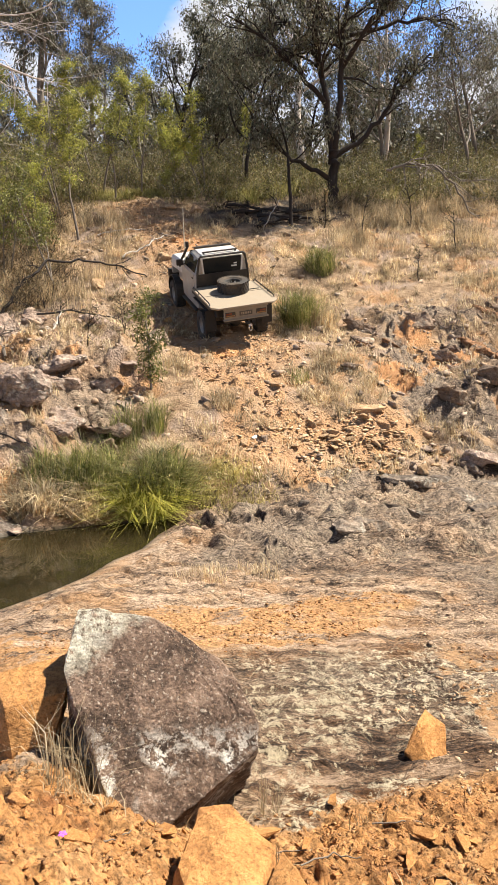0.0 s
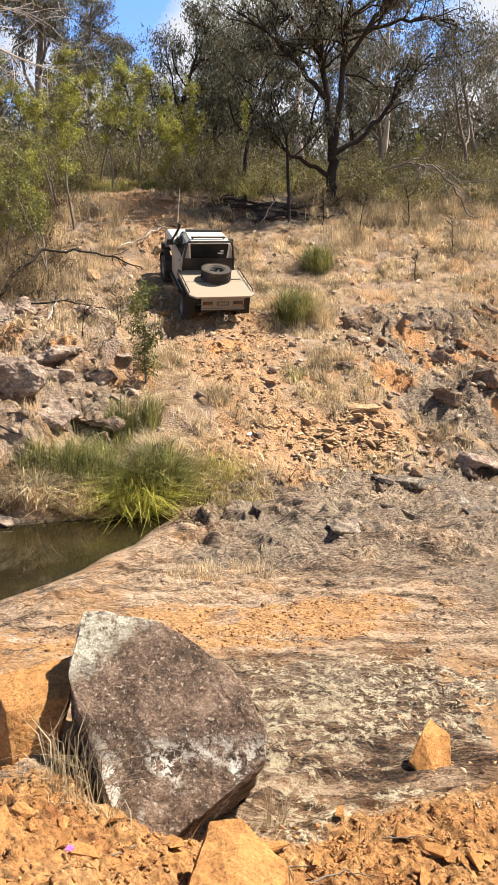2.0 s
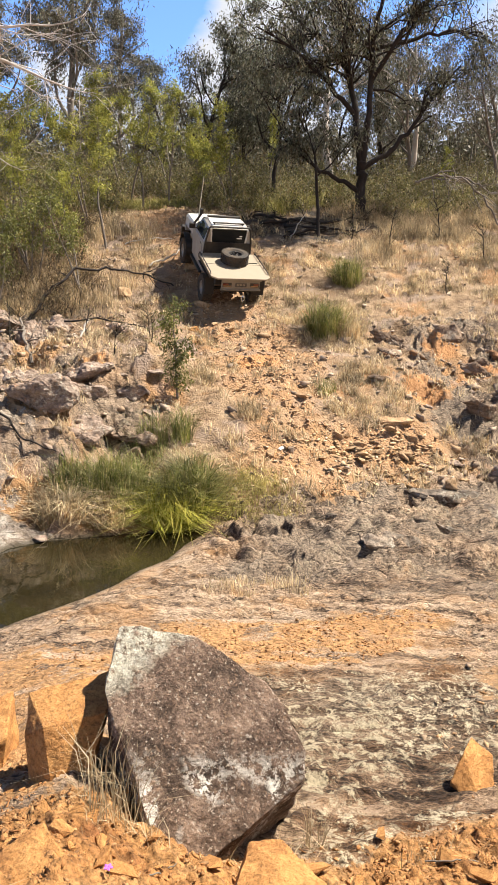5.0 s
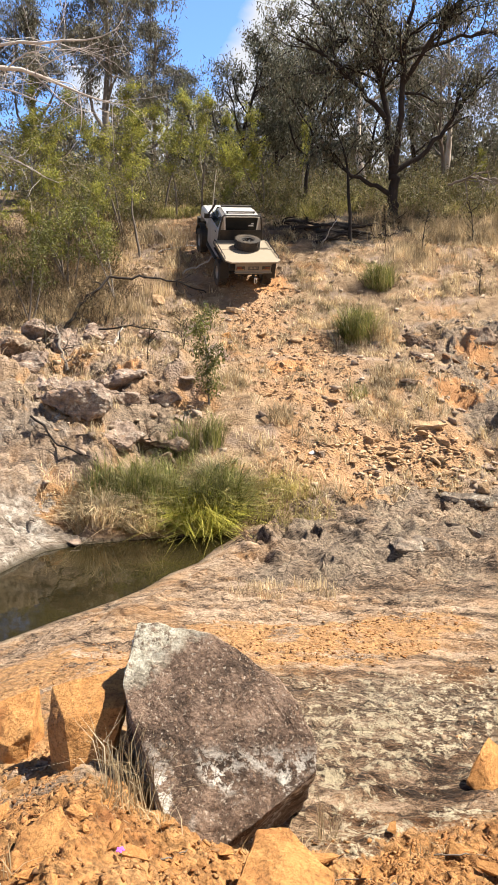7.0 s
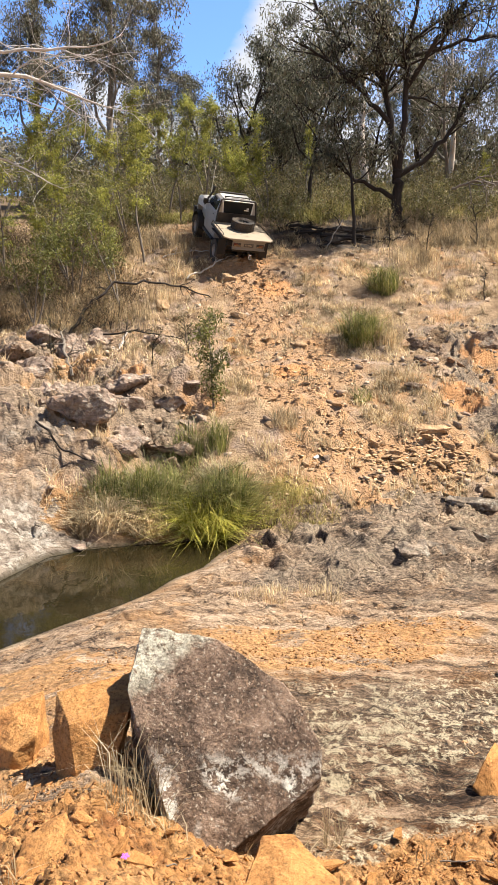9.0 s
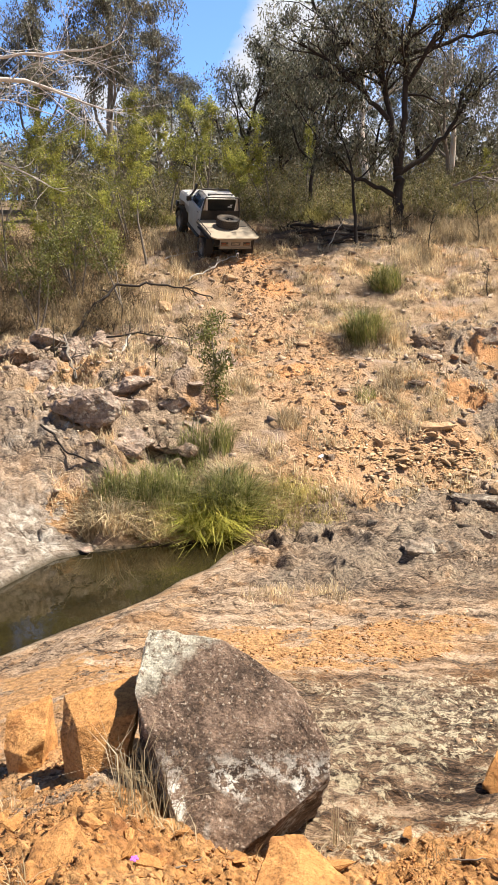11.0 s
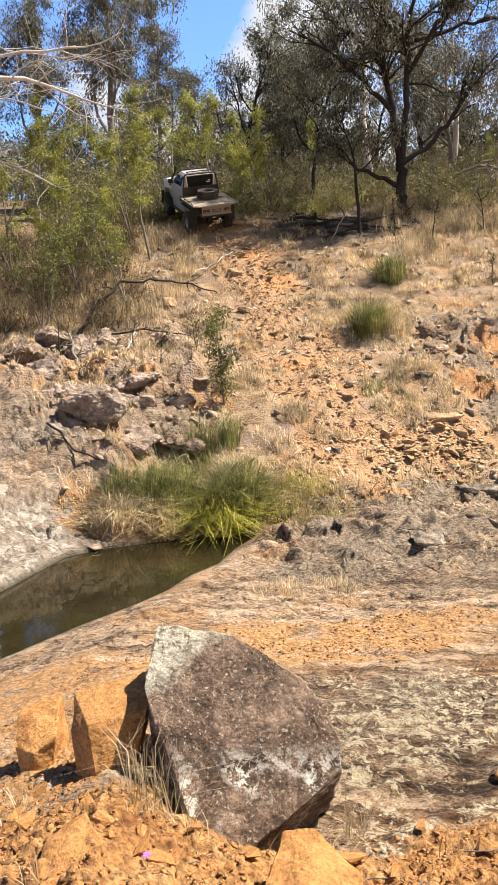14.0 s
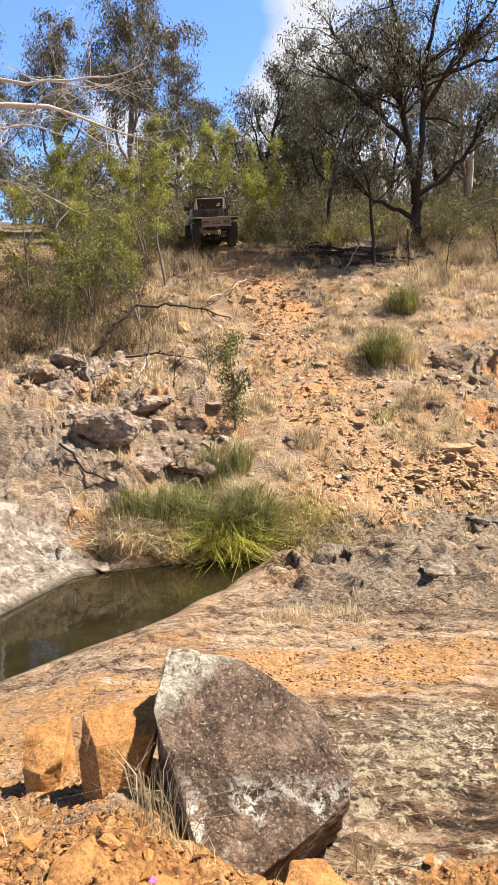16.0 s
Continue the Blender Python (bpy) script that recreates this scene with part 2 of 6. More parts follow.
class Graph:
    """Short names for the nodes of one material."""

    def __init__(self, nt):
        self.nt, self.N, self.L = nt, nt.nodes, nt.links
        self.geo = None

    def put(self, socket, v):
        if hasattr(v, "is_linked"):
            self.L.new(v, socket)
        elif isinstance(v, tuple) and len(v) == 3 and socket.type == "RGBA":
            socket.default_value = (*v, 1)
        else:
            socket.default_value = v

    def coord(self, kind="Object"):
        return self.N.new("ShaderNodeTexCoord").outputs[kind]

    def mapping(self, v, scale=(1, 1, 1), rot=(0, 0, 0)):
        n = self.N.new("ShaderNodeMapping")
        n.inputs["Scale"].default_value, n.inputs["Rotation"].default_value = scale, rot
        self.L.new(v, n.inputs["Vector"])
        return n.outputs["Vector"]

    def noise(self, v, scale, detail=5.0, rough=0.55, distort=0.0):
        n = self.N.new("ShaderNodeTexNoise")
        n.inputs["Scale"].default_value, n.inputs["Detail"].default_value = scale, detail
        n.inputs["Roughness"].default_value, n.inputs["Distortion"].default_value = rough, distort
        self.L.new(v, n.inputs["Vector"])
        return n.outputs["Fac"]

    def voronoi(self, v, scale, feature="F1", out="Distance"):
        n = self.N.new("ShaderNodeTexVoronoi")
        n.feature = feature
        n.inputs["Scale"].default_value = scale
        self.L.new(v, n.inputs["Vector"])
        return n.outputs[out]

    def ramp(self, f, *stops):
        n = self.N.new("ShaderNodeValToRGB")
        e = n.color_ramp.elements
        while len(e) < len(stops):
            e.new(0.5)
        for el, (p, c) in zip(e, stops):
            el.position = p
            el.color = (c, c, c, 1) if isinstance(c, (int, float)) else (*c, 1)
        self.L.new(f, n.inputs["Fac"])
        return n.outputs["Color"]

    def mix(self, f, a, b, mode="MIX"):
        n = self.N.new("ShaderNodeMix")
        n.data_type, n.blend_type = "RGBA", mode
        self.put(n.inputs["Factor"], f), self.put(n.inputs["A"], a), self.put(n.inputs["B"], b)
        return n.outputs["Result"]

    def math(self, op, a, b=0.0):
        n = self.N.new("ShaderNodeMath")
        n.operation = op
        self.put(n.inputs[0], a), self.put(n.inputs[1], b)
        return n.outputs[0]

    def attr(self, name):
        n = self.N.new("ShaderNodeAttribute")
        n.attribute_name = name
        return n.outputs["Fac"]

    def bump(self, bsdf, h, strength=0.5, dist=0.02):
        n = self.N.new("ShaderNodeBump")
        n.inputs["Strength"].default_value, n.inputs["Distance"].default_value = strength, dist
        self.L.new(h, n.inputs["Height"])
        self.L.new(n.outputs["Normal"], bsdf.inputs["Normal"])

    def random(self):
        return self.N.new("ShaderNodeObjectInfo").outputs["Random"]

    def island(self):
        return self.N.new("ShaderNodeNewGeometry").outputs["Random Per Island"]


def slab_colour(g, p):
    """Tan foliated rock with dark weathered streaks, cream lichen, rust and open joints along the grain."""
    nt = g.nt
    wn = g.N.new("ShaderNodeTexNoise")
    wn.inputs["Scale"].default_value, wn.inputs["Detail"].default_value = 1.4, 5.0
    bend = g.N.new("ShaderNodeVectorMath")
    bend.operation = "MULTIPLY_ADD"
    nt.links.new(p, wn.inputs["Vector"])
    nt.links.new(wn.outputs["Color"], bend.inputs[0])
    bend.inputs[1].default_value = (0.42, 0.30, 0.3)
    nt.links.new(p, bend.inputs[2])
    w = bend.outputs[0]
    band = g.noise(g.mapping(w, (0.8, 2.8, 1.5), (0, 0, 0.36)), 1.5, 8, 0.66, 0.1)
    streak = g.noise(g.mapping(w, (1.0, 5.0, 2.5), (0, 0, 0.34)), 9.0, 11, 0.78, 0.1)
    fine = g.noise(g.mapping(w, (1.0, 3.5, 2.0), (0, 0, 0.40)), 34.0, 8, 0.76)
    s = g.math("ADD", g.math("ADD", g.math("MULTIPLY", band, 0.34), g.math("MULTIPLY", streak, 0.38)), g.math("MULTIPLY", fine, 0.28))
    s = g.math("SUBTRACT", s, g.math("MULTIPLY", g.attr("z_worn"), 0.026))
    c = g.ramp(s, (0.420, (0.020, 0.014, 0.010)), (0.455, (0.078, 0.051, 0.034)), (0.482, (0.195, 0.130, 0.083)), (0.512, (0.34, 0.238, 0.156)), (0.555, (0.51, 0.38, 0.268)))
    rust = g.math("MAXIMUM", g.ramp(g.noise(p, 2.7, 8, 0.66), (0.54, 0.0), (0.62, 0.55)), g.ramp(g.noise(p, 0.8, 7, 0.66), (0.50, 0.0), (0.60, 0.6)))
    rust = g.math("MULTIPLY", rust, g.ramp(fine, (0.40, 0.35), (0.52, 1.0)))
    c = g.mix(g.math("MULTIPLY", rust, g.math("SUBTRACT", 1.0, g.math("MULTIPLY", g.attr("z_worn"), 0.8))), c, (0.40, 0.215, 0.092))
    grey = g.ramp(g.noise(p, 0.55, 6, 0.64), (0.40, 0.10), (0.54, 0.82))
    c = g.mix(g.math("MULTIPLY", grey, g.attr("z_worn")), c, g.mix(g.ramp(streak, (0.40, 0.0), (0.60, 1.0)), (0.040, 0.032, 0.025), (0.37, 0.285, 0.208)))
    c = g.mix(g.math("MULTIPLY", g.attr("z_near"), g.ramp(band, (0.42, 0.85), (0.56, 0.35))), c, g.mix(1.0, c, (0.42, 0.32, 0.24), "MULTIPLY"))
    moss = g.math("MULTIPLY", g.ramp(g.noise(p, 13, 12, 0.80, 0.3), (0.515, 0.0), (0.535, 0.9)), g.ramp(g.math("ADD", g.noise(p, 0.85, 6, 0.6), g.math("MULTIPLY", g.attr("z_near"), 0.09)), (0.54, 0.0), (0.61, 1.0)))
    moss = g.math("MULTIPLY", moss, g.ramp(g.attr("z_near"), (0.0, 0.35), (1.0, 1.0)))
    c = g.mix(moss, c, (0.54, 0.46, 0.32))
    crust = g.ramp(g.math("ADD", g.noise(w, 9, 12, 0.78, 0.2), g.math("MULTIPLY", g.attr("z_lichen"), 0.115)), (0.615, 0.0), (0.655, 0.9))
    c = g.mix(g.math("MULTIPLY", crust, g.ramp(g.attr("z_lichen"), (0.0, 0.0), (0.25, 1.0))), c, g.mix(g.noise(p, 30, 6, 0.7), (0.32, 0.258, 0.165), (0.56, 0.48, 0.335)))
    joint = g.voronoi(g.mapping(w, (1.0, 2.4, 1.6), (0, 0, 0.38)), 1.25, "DISTANCE_TO_EDGE")
    dark = g.math("MULTIPLY", g.ramp(joint, (0.0, 0.9), (0.013, 0.0)), g.ramp(g.noise(p, 1.1, 3), (0.42, 0.1), (0.54, 1.0)))
    c = g.mix(dark, c, (0.030, 0.021, 0.015))
    face = g.mix(g.ramp(g.noise(p, 7, 10, 0.74, 0.2), (0.42, 0.0), (0.56, 1.0)), (0.11, 0.087, 0.068), (0.31, 0.258, 0.210))
    face = g.mix(g.ramp(g.noise(p, 3.1, 9, 0.72, 0.3), (0.52, 0.0), (0.57, 0.9)), face, (0.46, 0.42, 0.36))
    c = g.mix(g.math("MULTIPLY", g.attr("z_pale"), g.math("SUBTRACT", 0.92, g.math("MULTIPLY", dark, 0.8))), c, face)
    pits = g.ramp(g.noise(p, 55, 7, 0.78), (0.38, 0.30), (0.47, 0.9), (0.6, 1.12))
    relief = g.math("ADD", g.math("MULTIPLY", s, 1.9), g.math("MULTIPLY", g.ramp(joint, (0.0, 0.0), (0.03, 1.0)), 0.5))
    return g.mix(0.9, c, pits, "MULTIPLY"), relief


def dirt_colour(g, p):
    n = g.noise(p, 3.5, 10, 0.68)
    c = g.ramp(n, (0.30, (0.25, 0.105, 0.038)), (0.50, (0.42, 0.208, 0.074)), (0.68, (0.53, 0.300, 0.130)))
    peb = g.ramp(g.noise(p, 60, 7, 0.74), (0.36, 0.28), (0.48, 0.9), (0.60, 1.15))
    grain = g.ramp(g.voronoi(p, 22), (0.15, 1.12), (0.45, 0.98), (0.68, 0.62))
    c = g.mix(g.ramp(g.attr("z_dirt"), (0.60, 0.55), (0.95, 0.0)), c, (0.46, 0.275, 0.130))
    c = g.mix(0.85, c, grain, "MULTIPLY")
    return g.mix(0.9, c, peb, "MULTIPLY"), n


def ground_material():
    m, nt, b = material("earth_and_rock", 0.92)
    g = Graph(nt)
    p = g.coord("Object")
    slab, band = slab_colour(g, p)
    dirt, dn = dirt_colour(g, p)
    trk = g.mix(g.ramp(g.noise(p, 1.7, 8, 0.66), (0.36, 0.25), (0.60, 0.95)), dirt, (0.31, 0.190, 0.108))
    straw = g.ramp(g.noise(p, 2.3, 9, 0.68), (0.32, (0.10, 0.062, 0.034)), (0.44, (0.21, 0.136, 0.078)), (0.56, (0.34, 0.235, 0.142)), (0.75, (0.44, 0.33, 0.215)))
    stain = g.ramp(g.noise(p, 0.6, 8, 0.68), (0.52, 0.0), (0.60, 0.8))
    straw = g.mix(stain, straw, (0.36, 0.195, 0.085))
    litter = g.ramp(g.noise(p, 38, 5, 0.7), (0.32, 0.45), (0.58, 1.0))
    straw = g.mix(0.8, straw, litter, "MULTIPLY")
    grey = g.ramp(g.noise(p, 0.9, 6, 0.6), (0.52, 0.0), (0.62, 0.7))
    straw = g.mix(g.math("MULTIPLY", grey, litter), straw, (0.27, 0.205, 0.165))
    rag = g.math("MULTIPLY", g.math("SUBTRACT", g.noise(p, 3.2, 10, 0.72), 0.5), 6.0)
    c = g.mix(g.ramp(g.math("ADD", g.attr("z_dirt"), g.math("MULTIPLY", rag, 0.15)), (0.12, 0.0), (0.60, 1.0)), straw, dirt)
    c = g.mix(g.attr("z_track"), c, trk)
    bare = g.math("MULTIPLY", g.attr("z_slab"), g.math("SUBTRACT", 1.0, g.attr("z_slab")))
    c = g.mix(g.ramp(g.math("ADD", g.attr("z_slab"), g.math("MULTIPLY", g.math("ADD", bare, 0.03), g.math("MULTIPLY", rag, 2.2))), (0.42, 0.0), (0.55, 1.0)), c, slab)
    ragged = g.noise(p, 2.4, 9, 0.72)
    c = g.mix(g.ramp(g.math("ADD", g.attr("z_rust"), g.math("MULTIPLY", g.math("SUBTRACT", ragged, 0.5), 2.4)), (0.35, 0.0), (0.75, 0.85)), c, g.mix(ragged, (0.26, 0.105, 0.040), (0.54, 0.29, 0.12)))
    c = g.mix(g.ramp(g.math("ADD", g.attr("z_soil"), g.math("MULTIPLY", g.math("SUBTRACT", ragged, 0.5), 1.6)), (0.35, 0.0), (0.65, 0.92)), c, g.mix(ragged, (0.050, 0.030, 0.021), (0.17, 0.105, 0.066)))
    # ground beyond the crest turns darker brown, off the track
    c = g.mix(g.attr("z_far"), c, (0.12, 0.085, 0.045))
    # broken dark patch on the ground at the crest
    c = g.mix(g.math("MULTIPLY", g.attr("z_crest_dark"), g.ramp(g.noise(p, 1.6, 6, 0.65), (0.36, 0.25), (0.55, 1.0))), c, (0.035, 0.028, 0.022))
    c = g.mix(g.attr("z_wet"), c, (0.055, 0.045, 0.028))
    nt.links.new(c, b.inputs["Base Color"])
    h = g.math("ADD", g.math("SUBTRACT", g.noise(p, 26, 10, 0.76), g.math("MULTIPLY", g.voronoi(p, 22), g.math("SUBTRACT", 1.0, g.attr("z_slab")))), g.math("MULTIPLY", band, g.math("ADD", 0.25, g.attr("z_slab"))))
    g.bump(b, h, 0.75, 0.045)
    b.inputs["Specular IOR Level"].default_value = 0.25
    return m


def mesh_object(name, verts, faces, mat, smooth=False):
    """A linked mesh from arrays of vertices and equal-sided faces."""
    verts, faces = np.asarray(verts, np.float32), np.asarray(faces, np.int32)
    me = bpy.data.meshes.new(name)
    me.vertices.add(len(verts))
    me.vertices.foreach_set("co", verts.ravel())
    k = faces.shape[1]
    me.loops.add(faces.size)
    me.loops.foreach_set("vertex_index", faces.ravel())
    me.polygons.add(len(faces))
    me.polygons.foreach_set("loop_start", np.arange(0, faces.size, k, dtype=np.int32))
    if smooth:
        me.polygons.foreach_set("use_smooth", np.ones(len(faces), bool))
    me.update(calc_edges=True)
    me.validate()
    if mat:
        me.materials.append(mat)
    return new(name, me)


def build_ground():
    fine_a = np.linspace(-27, 27, 430)
    side = 27 + np.cumsum(np.linspace(1.0, 13, 24))
    side = 27 + (side - 27) * (153 / (side[-1] - 27))
    angles = np.radians(np.concatenate([-side[::-1], fine_a, side[:-1]]))
    rad = np.concatenate([np.array([0.5, 0.9, 1.3, 1.7, 2.05]), 2.4 * 1.0046 ** np.arange(0, 633), 2.4 * 1.0046 ** 632 * 1.06 ** np.arange(1, 42)])
    A, R = np.meshgrid(angles, rad)
    x, y = R * np.sin(A), -1.0 + R * np.cos(A)
    z = land(x, y)
    n, k = x.shape
    verts = np.concatenate([np.stack([x, y, z], -1).reshape(-1, 3), [[0, -1.0, land_at(0, -1.0)]]])
    i, j = np.meshgrid(np.arange(n - 1), np.arange(k), indexing="ij")
    jn = (j + 1) % k
    quads = np.stack([i * k + j, i * k + jn, (i + 1) * k + jn, (i + 1) * k + j], -1).reshape(-1, 4)[:, ::-1]
    ring = np.arange(k)
    hub = np.stack([np.full(k, n * k), ring, (ring + 1) % k, ring], -1)[:, :3]
    tri_as_quad = np.stack([hub[:, 0], hub[:, 1], hub[:, 2]], -1)
    me_faces = np.concatenate([quads[:, [0, 1, 2]], quads[:, [0, 2, 3]], tri_as_quad])
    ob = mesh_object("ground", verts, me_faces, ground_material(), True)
    X, Y = verts[:, 0], verts[:, 1]
    slab, dirt, track, grass = zones(X, Y)
    wet = step(0.10, 0.0, verts[:, 2] - WATER_Z) * step(0.25, 0.0, pool_distance(X, Y))
    wob = fbm(X * 0.7, Y * 0.7, octaves=3, seed=44)
    worn = np.maximum(step(8.6, 10.0, Y + wob) * step(-1.6, 0.2, X + wob), step(1.0, 0.5, np.hypot((X - 1.0) / 1.5, (Y - 4.6) / 1.1) + 0.35 * wob))
    crest_dark = step(1.0, 0.65, np.hypot((X - 1.2) / 3.6, (Y - 31.4) / 2.3) + 0.25 * wob)
    worn = np.maximum(worn, 0.9 * step(2.8, 3.8, X + wob) * step(25, 22, Y))
    worn = np.maximum(worn, 0.75 * step(-1.6, -2.6, X + wob) * step(12.8, 13.6, Y))
    near = step(6.5, 5.5, Y) * step(-0.3, 0.2, X)
    rusty = np.zeros_like(X)
    for bx, by, br in ((3.7, 18.4, 0.9), (5.4, 19.6, 1.2), (4.6, 21.0, 0.8), (-1.3, 26.0, 1.2), (-2.2, 28.0, 1.1), (6.4, 17.6, 0.8), (-4.3, 17.2, 0.8), (-0.5, 19.5, 1.0)):
        rusty = np.maximum(rusty, step(1.0, 0.2, np.hypot(X - bx, Y - by) / br))
    soil = step(1.0, 0.6, np.hypot((X - 7.3) / 1.7, (Y - 22.6) / 1.5))
    lichen = step(1.15, 0.2, np.hypot((X - 0.32 - 0.12 * (Y - 4.5)) / 0.62, (Y - 4.55) / 1.25) + 0.3 * wob)
    for nm, w in (("z_rust", rusty), ("z_soil", soil), ("z_lichen", lichen), ("z_pale", step(-3.4, -4.4, X + 0.8 * wob) * step(8.2, 9.4, Y) * step(14.2, 12.6, Y + wob)), ("z_near", near), ("z_worn", worn), ("z_crest_dark", crest_dark), ("z_slab", slab), ("z_dirt", dirt), ("z_track", track), ("z_wet", wet), ("z_far", step(30.5, 34, Y) * 0.75 * (1 - track))):
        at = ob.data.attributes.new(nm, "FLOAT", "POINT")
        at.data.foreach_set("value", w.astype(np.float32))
    return tagged(ob, "orange dirt and grey rock slab rising to a dry grassy bank", "ground", kind="structure")


ground = build_ground()


def water_material():
    m, nt, b = material("creek_water", 0.03)
    g = Graph(nt)
    p = g.coord("Object")
    n = g.noise(p, 1.2, 4)
    nt.links.new(g.ramp(n, (0.35, (0.011, 0.009, 0.004)), (0.65, (0.024, 0.019, 0.008))), b.inputs["Base Color"])
    b.inputs["IOR"].default_value = 1.33
    g.bump(b, g.noise(p, 5, 2), 0.06, 0.02)
    return m


def build_water():
    xs, ys = np.meshgrid(np.linspace(-14.5, -0.9, 60), np.linspace(0.5, 12.9, 60))
    n, k = xs.shape
    v = np.stack([xs, ys, np.full_like(xs, WATER_Z)], -1).reshape(-1, 3)
    i, j = np.meshgrid(np.arange(n - 1), np.arange(k - 1), indexing="ij")
    f = np.stack([i * k + j, i * k + j + 1, (i + 1) * k + j + 1, (i + 1) * k + j], -1).reshape(-1, 4)
    cx, cy = v[f].mean(1)[:, 0], v[f].mean(1)[:, 1]
    f = f[pool_distance(cx, cy) < 0.45]
    ob = mesh_object("water", v, f, water_material(), True)
    return tagged(ob, "still murky brown-green creek pool", "water", kind="structure")


build_water()


# ---------------------------------------------------------------- mesh helpers
def part(name, bm, mat, parent, label="", smooth=False):
    """Links a bmesh as one mesh object under a thing or a part."""
    me = bpy.data.meshes.new(name)
    bmesh.ops.recalc_face_normals(bm, faces=bm.faces)
    bm.to_mesh(me)
    bm.free()
    if smooth:
        for f in me.polygons:
            f.use_smooth = True
    me.materials.append(mat)
    ob = new(name, me)
    ob.parent = parent
    return tagged(ob, label)


def box(bm, c, s, bevel=0.0, rot=None):
    m = Matrix.Translation(c) @ (rot or Matrix()) @ Matrix.Diagonal((*s, 1))
    vs = bmesh.ops.create_cube(bm, size=1, matrix=m)["verts"]
    if bevel:
        es = list({e for v in vs for e in v.link_edges})
        bmesh.ops.bevel(bm, geom=es, offset=bevel, segments=2, affect="EDGES", profile=0.6)
    return bm


def boxes(*items):
    bm = bmesh.new()
    for it in items:
        box(bm, *it)
    return bm


def loft(sections, closed_ends=True):
    """A skin through sections of equally many points."""
    bm = bmesh.new()
    rings = [[bm.verts.new(p) for p in s] for s in sections]
    n = len(rings[0])
    for a, b in zip(rings, rings[1:]):
        for i in range(n):
            bm.faces.new((a[i], a[(i + 1) % n], b[(i + 1) % n], b[i]))
    if closed_ends:
        bm.faces.new(rings[0]), bm.faces.new(rings[-1])
    return bm


def lathe(profile, n=32, closed=True):
    """Profile of (radius, x) turned about the x axis."""
    bm = bmesh.new()
    rings = []
    for k in range(n):
        a = 2 * math.pi * k / n
        rings.append([bm.verts.new((px, r * math.cos(a), r * math.sin(a))) for r, px in profile])
    m = len(profile)
    for k in range(n):
        a, b = rings[k], rings[(k + 1) % n]
        for i in range(m if closed else m - 1):
            bm.faces.new((a[i], a[(i + 1) % m], b[(i + 1) % m], b[i]))
    return bm


def tube(bm, pts, r, n=8):
    """A round bar through points."""
    pts = [Vector(p) for p in pts]
    rings = []
    for i, p in enumerate(pts):
        d = (pts[min(i + 1, len(pts) - 1)] - pts[max(i - 1, 0)]).normalized()
        u = d.cross(Vector((0.31, 0.22, 0.92)))
        u = u.normalized() if u.length > 1e-4 else d.orthogonal().normalized()
        w = d.cross(u)
        rr = r[i] if isinstance(r, (list, tuple)) else r
        rings.append([bm.verts.new(p + rr * (math.cos(2 * math.pi * k / n) * u + math.sin(2 * math.pi * k / n) * w)) for k in range(n)])
    for a, b in zip(rings, rings[1:]):
        for k in range(n):
            bm.faces.new((a[k], a[(k + 1) % n], b[(k + 1) % n], b[k]))
    bm.faces.new(rings[0]), bm.faces.new(rings[-1])
    return bm


# ---------------------------------------------------------------- vehicle materials
def paint(name, col, rough=0.4, metal=0.0, dust=0.35, dust_col=(0.42, 0.29, 0.17)):
    m, nt, b = material(name, rough, metal)
    g = Graph(nt)
    p = g.coord("Object")
    n = g.ramp(g.noise(p, 3.0, 7, 0.65), (0.38, 0.0), (0.72, dust))
    fine = g.ramp(g.noise(p, 40, 4, 0.7), (0.3, 0.82), (0.7, 1.0))
    c = g.mix(n, col, dust_col)
    nt.links.new(g.mix(1.0, c, fine, "MULTIPLY"), b.inputs["Base Color"])
    nt.links.new(g.math("ADD", rough, g.math("MULTIPLY", n, 0.5)), b.inputs["Roughness"])
    return m


M_BODY = paint("dusty_silver_paint", (0.36, 0.35, 0.33), 0.35, 0.25)
M_BONNET = paint("pale_bonnet_paint", (0.60, 0.59, 0.56), 0.35, 0.1)
M_TRAY = paint("khaki_tray_paint", (0.29, 0.235, 0.165), 0.6, 0.0, 0.35, (0.30, 0.23, 0.15))
# khaki darkened in the paint to stand for shade on the rear panel
M_PANEL = paint("shaded_khaki_panel", (0.23, 0.195, 0.145), 0.6, 0.0, 0.4, (0.22, 0.16, 0.10))
M_BLACK = paint("black_steel", (0.016, 0.015, 0.014), 0.5, 0.2, 0.10)
M_RUBBER = paint("dusty_tyre_rubber", (0.030, 0.027, 0.024), 0.9, 0.0, 0.55, (0.17, 0.12, 0.075))
M_GUARD = paint("dark_chassis", (0.018, 0.016, 0.015), 0.75, 0.0, 0.30, (0.07, 0.05, 0.03))
M_RIM = paint("grey_steel_wheel", (0.30, 0.28, 0.26), 0.45, 0.6, 0.4)
M_CHROME = paint("bright_steel", (0.75, 0.74, 0.72), 0.25, 0.9, 0.1)
M_LENS_RED = paint("red_lens", (0.16, 0.035, 0.022), 0.2, 0.0, 0.3)
M_LENS_AMBER = paint("amber_lens", (0.30, 0.15, 0.06), 0.2, 0.0, 0.3)
M_PLATE = paint("dark_number_plate", (0.035, 0.033, 0.030), 0.5, 0.0, 0.2)
M_WHITE = paint("white_mark", (0.72, 0.70, 0.66), 0.6, 0.0, 0.2)
M_AERIAL = paint("fibreglass_aerial", (0.70, 0.64, 0.50), 0.5, 0.0, 0.1)


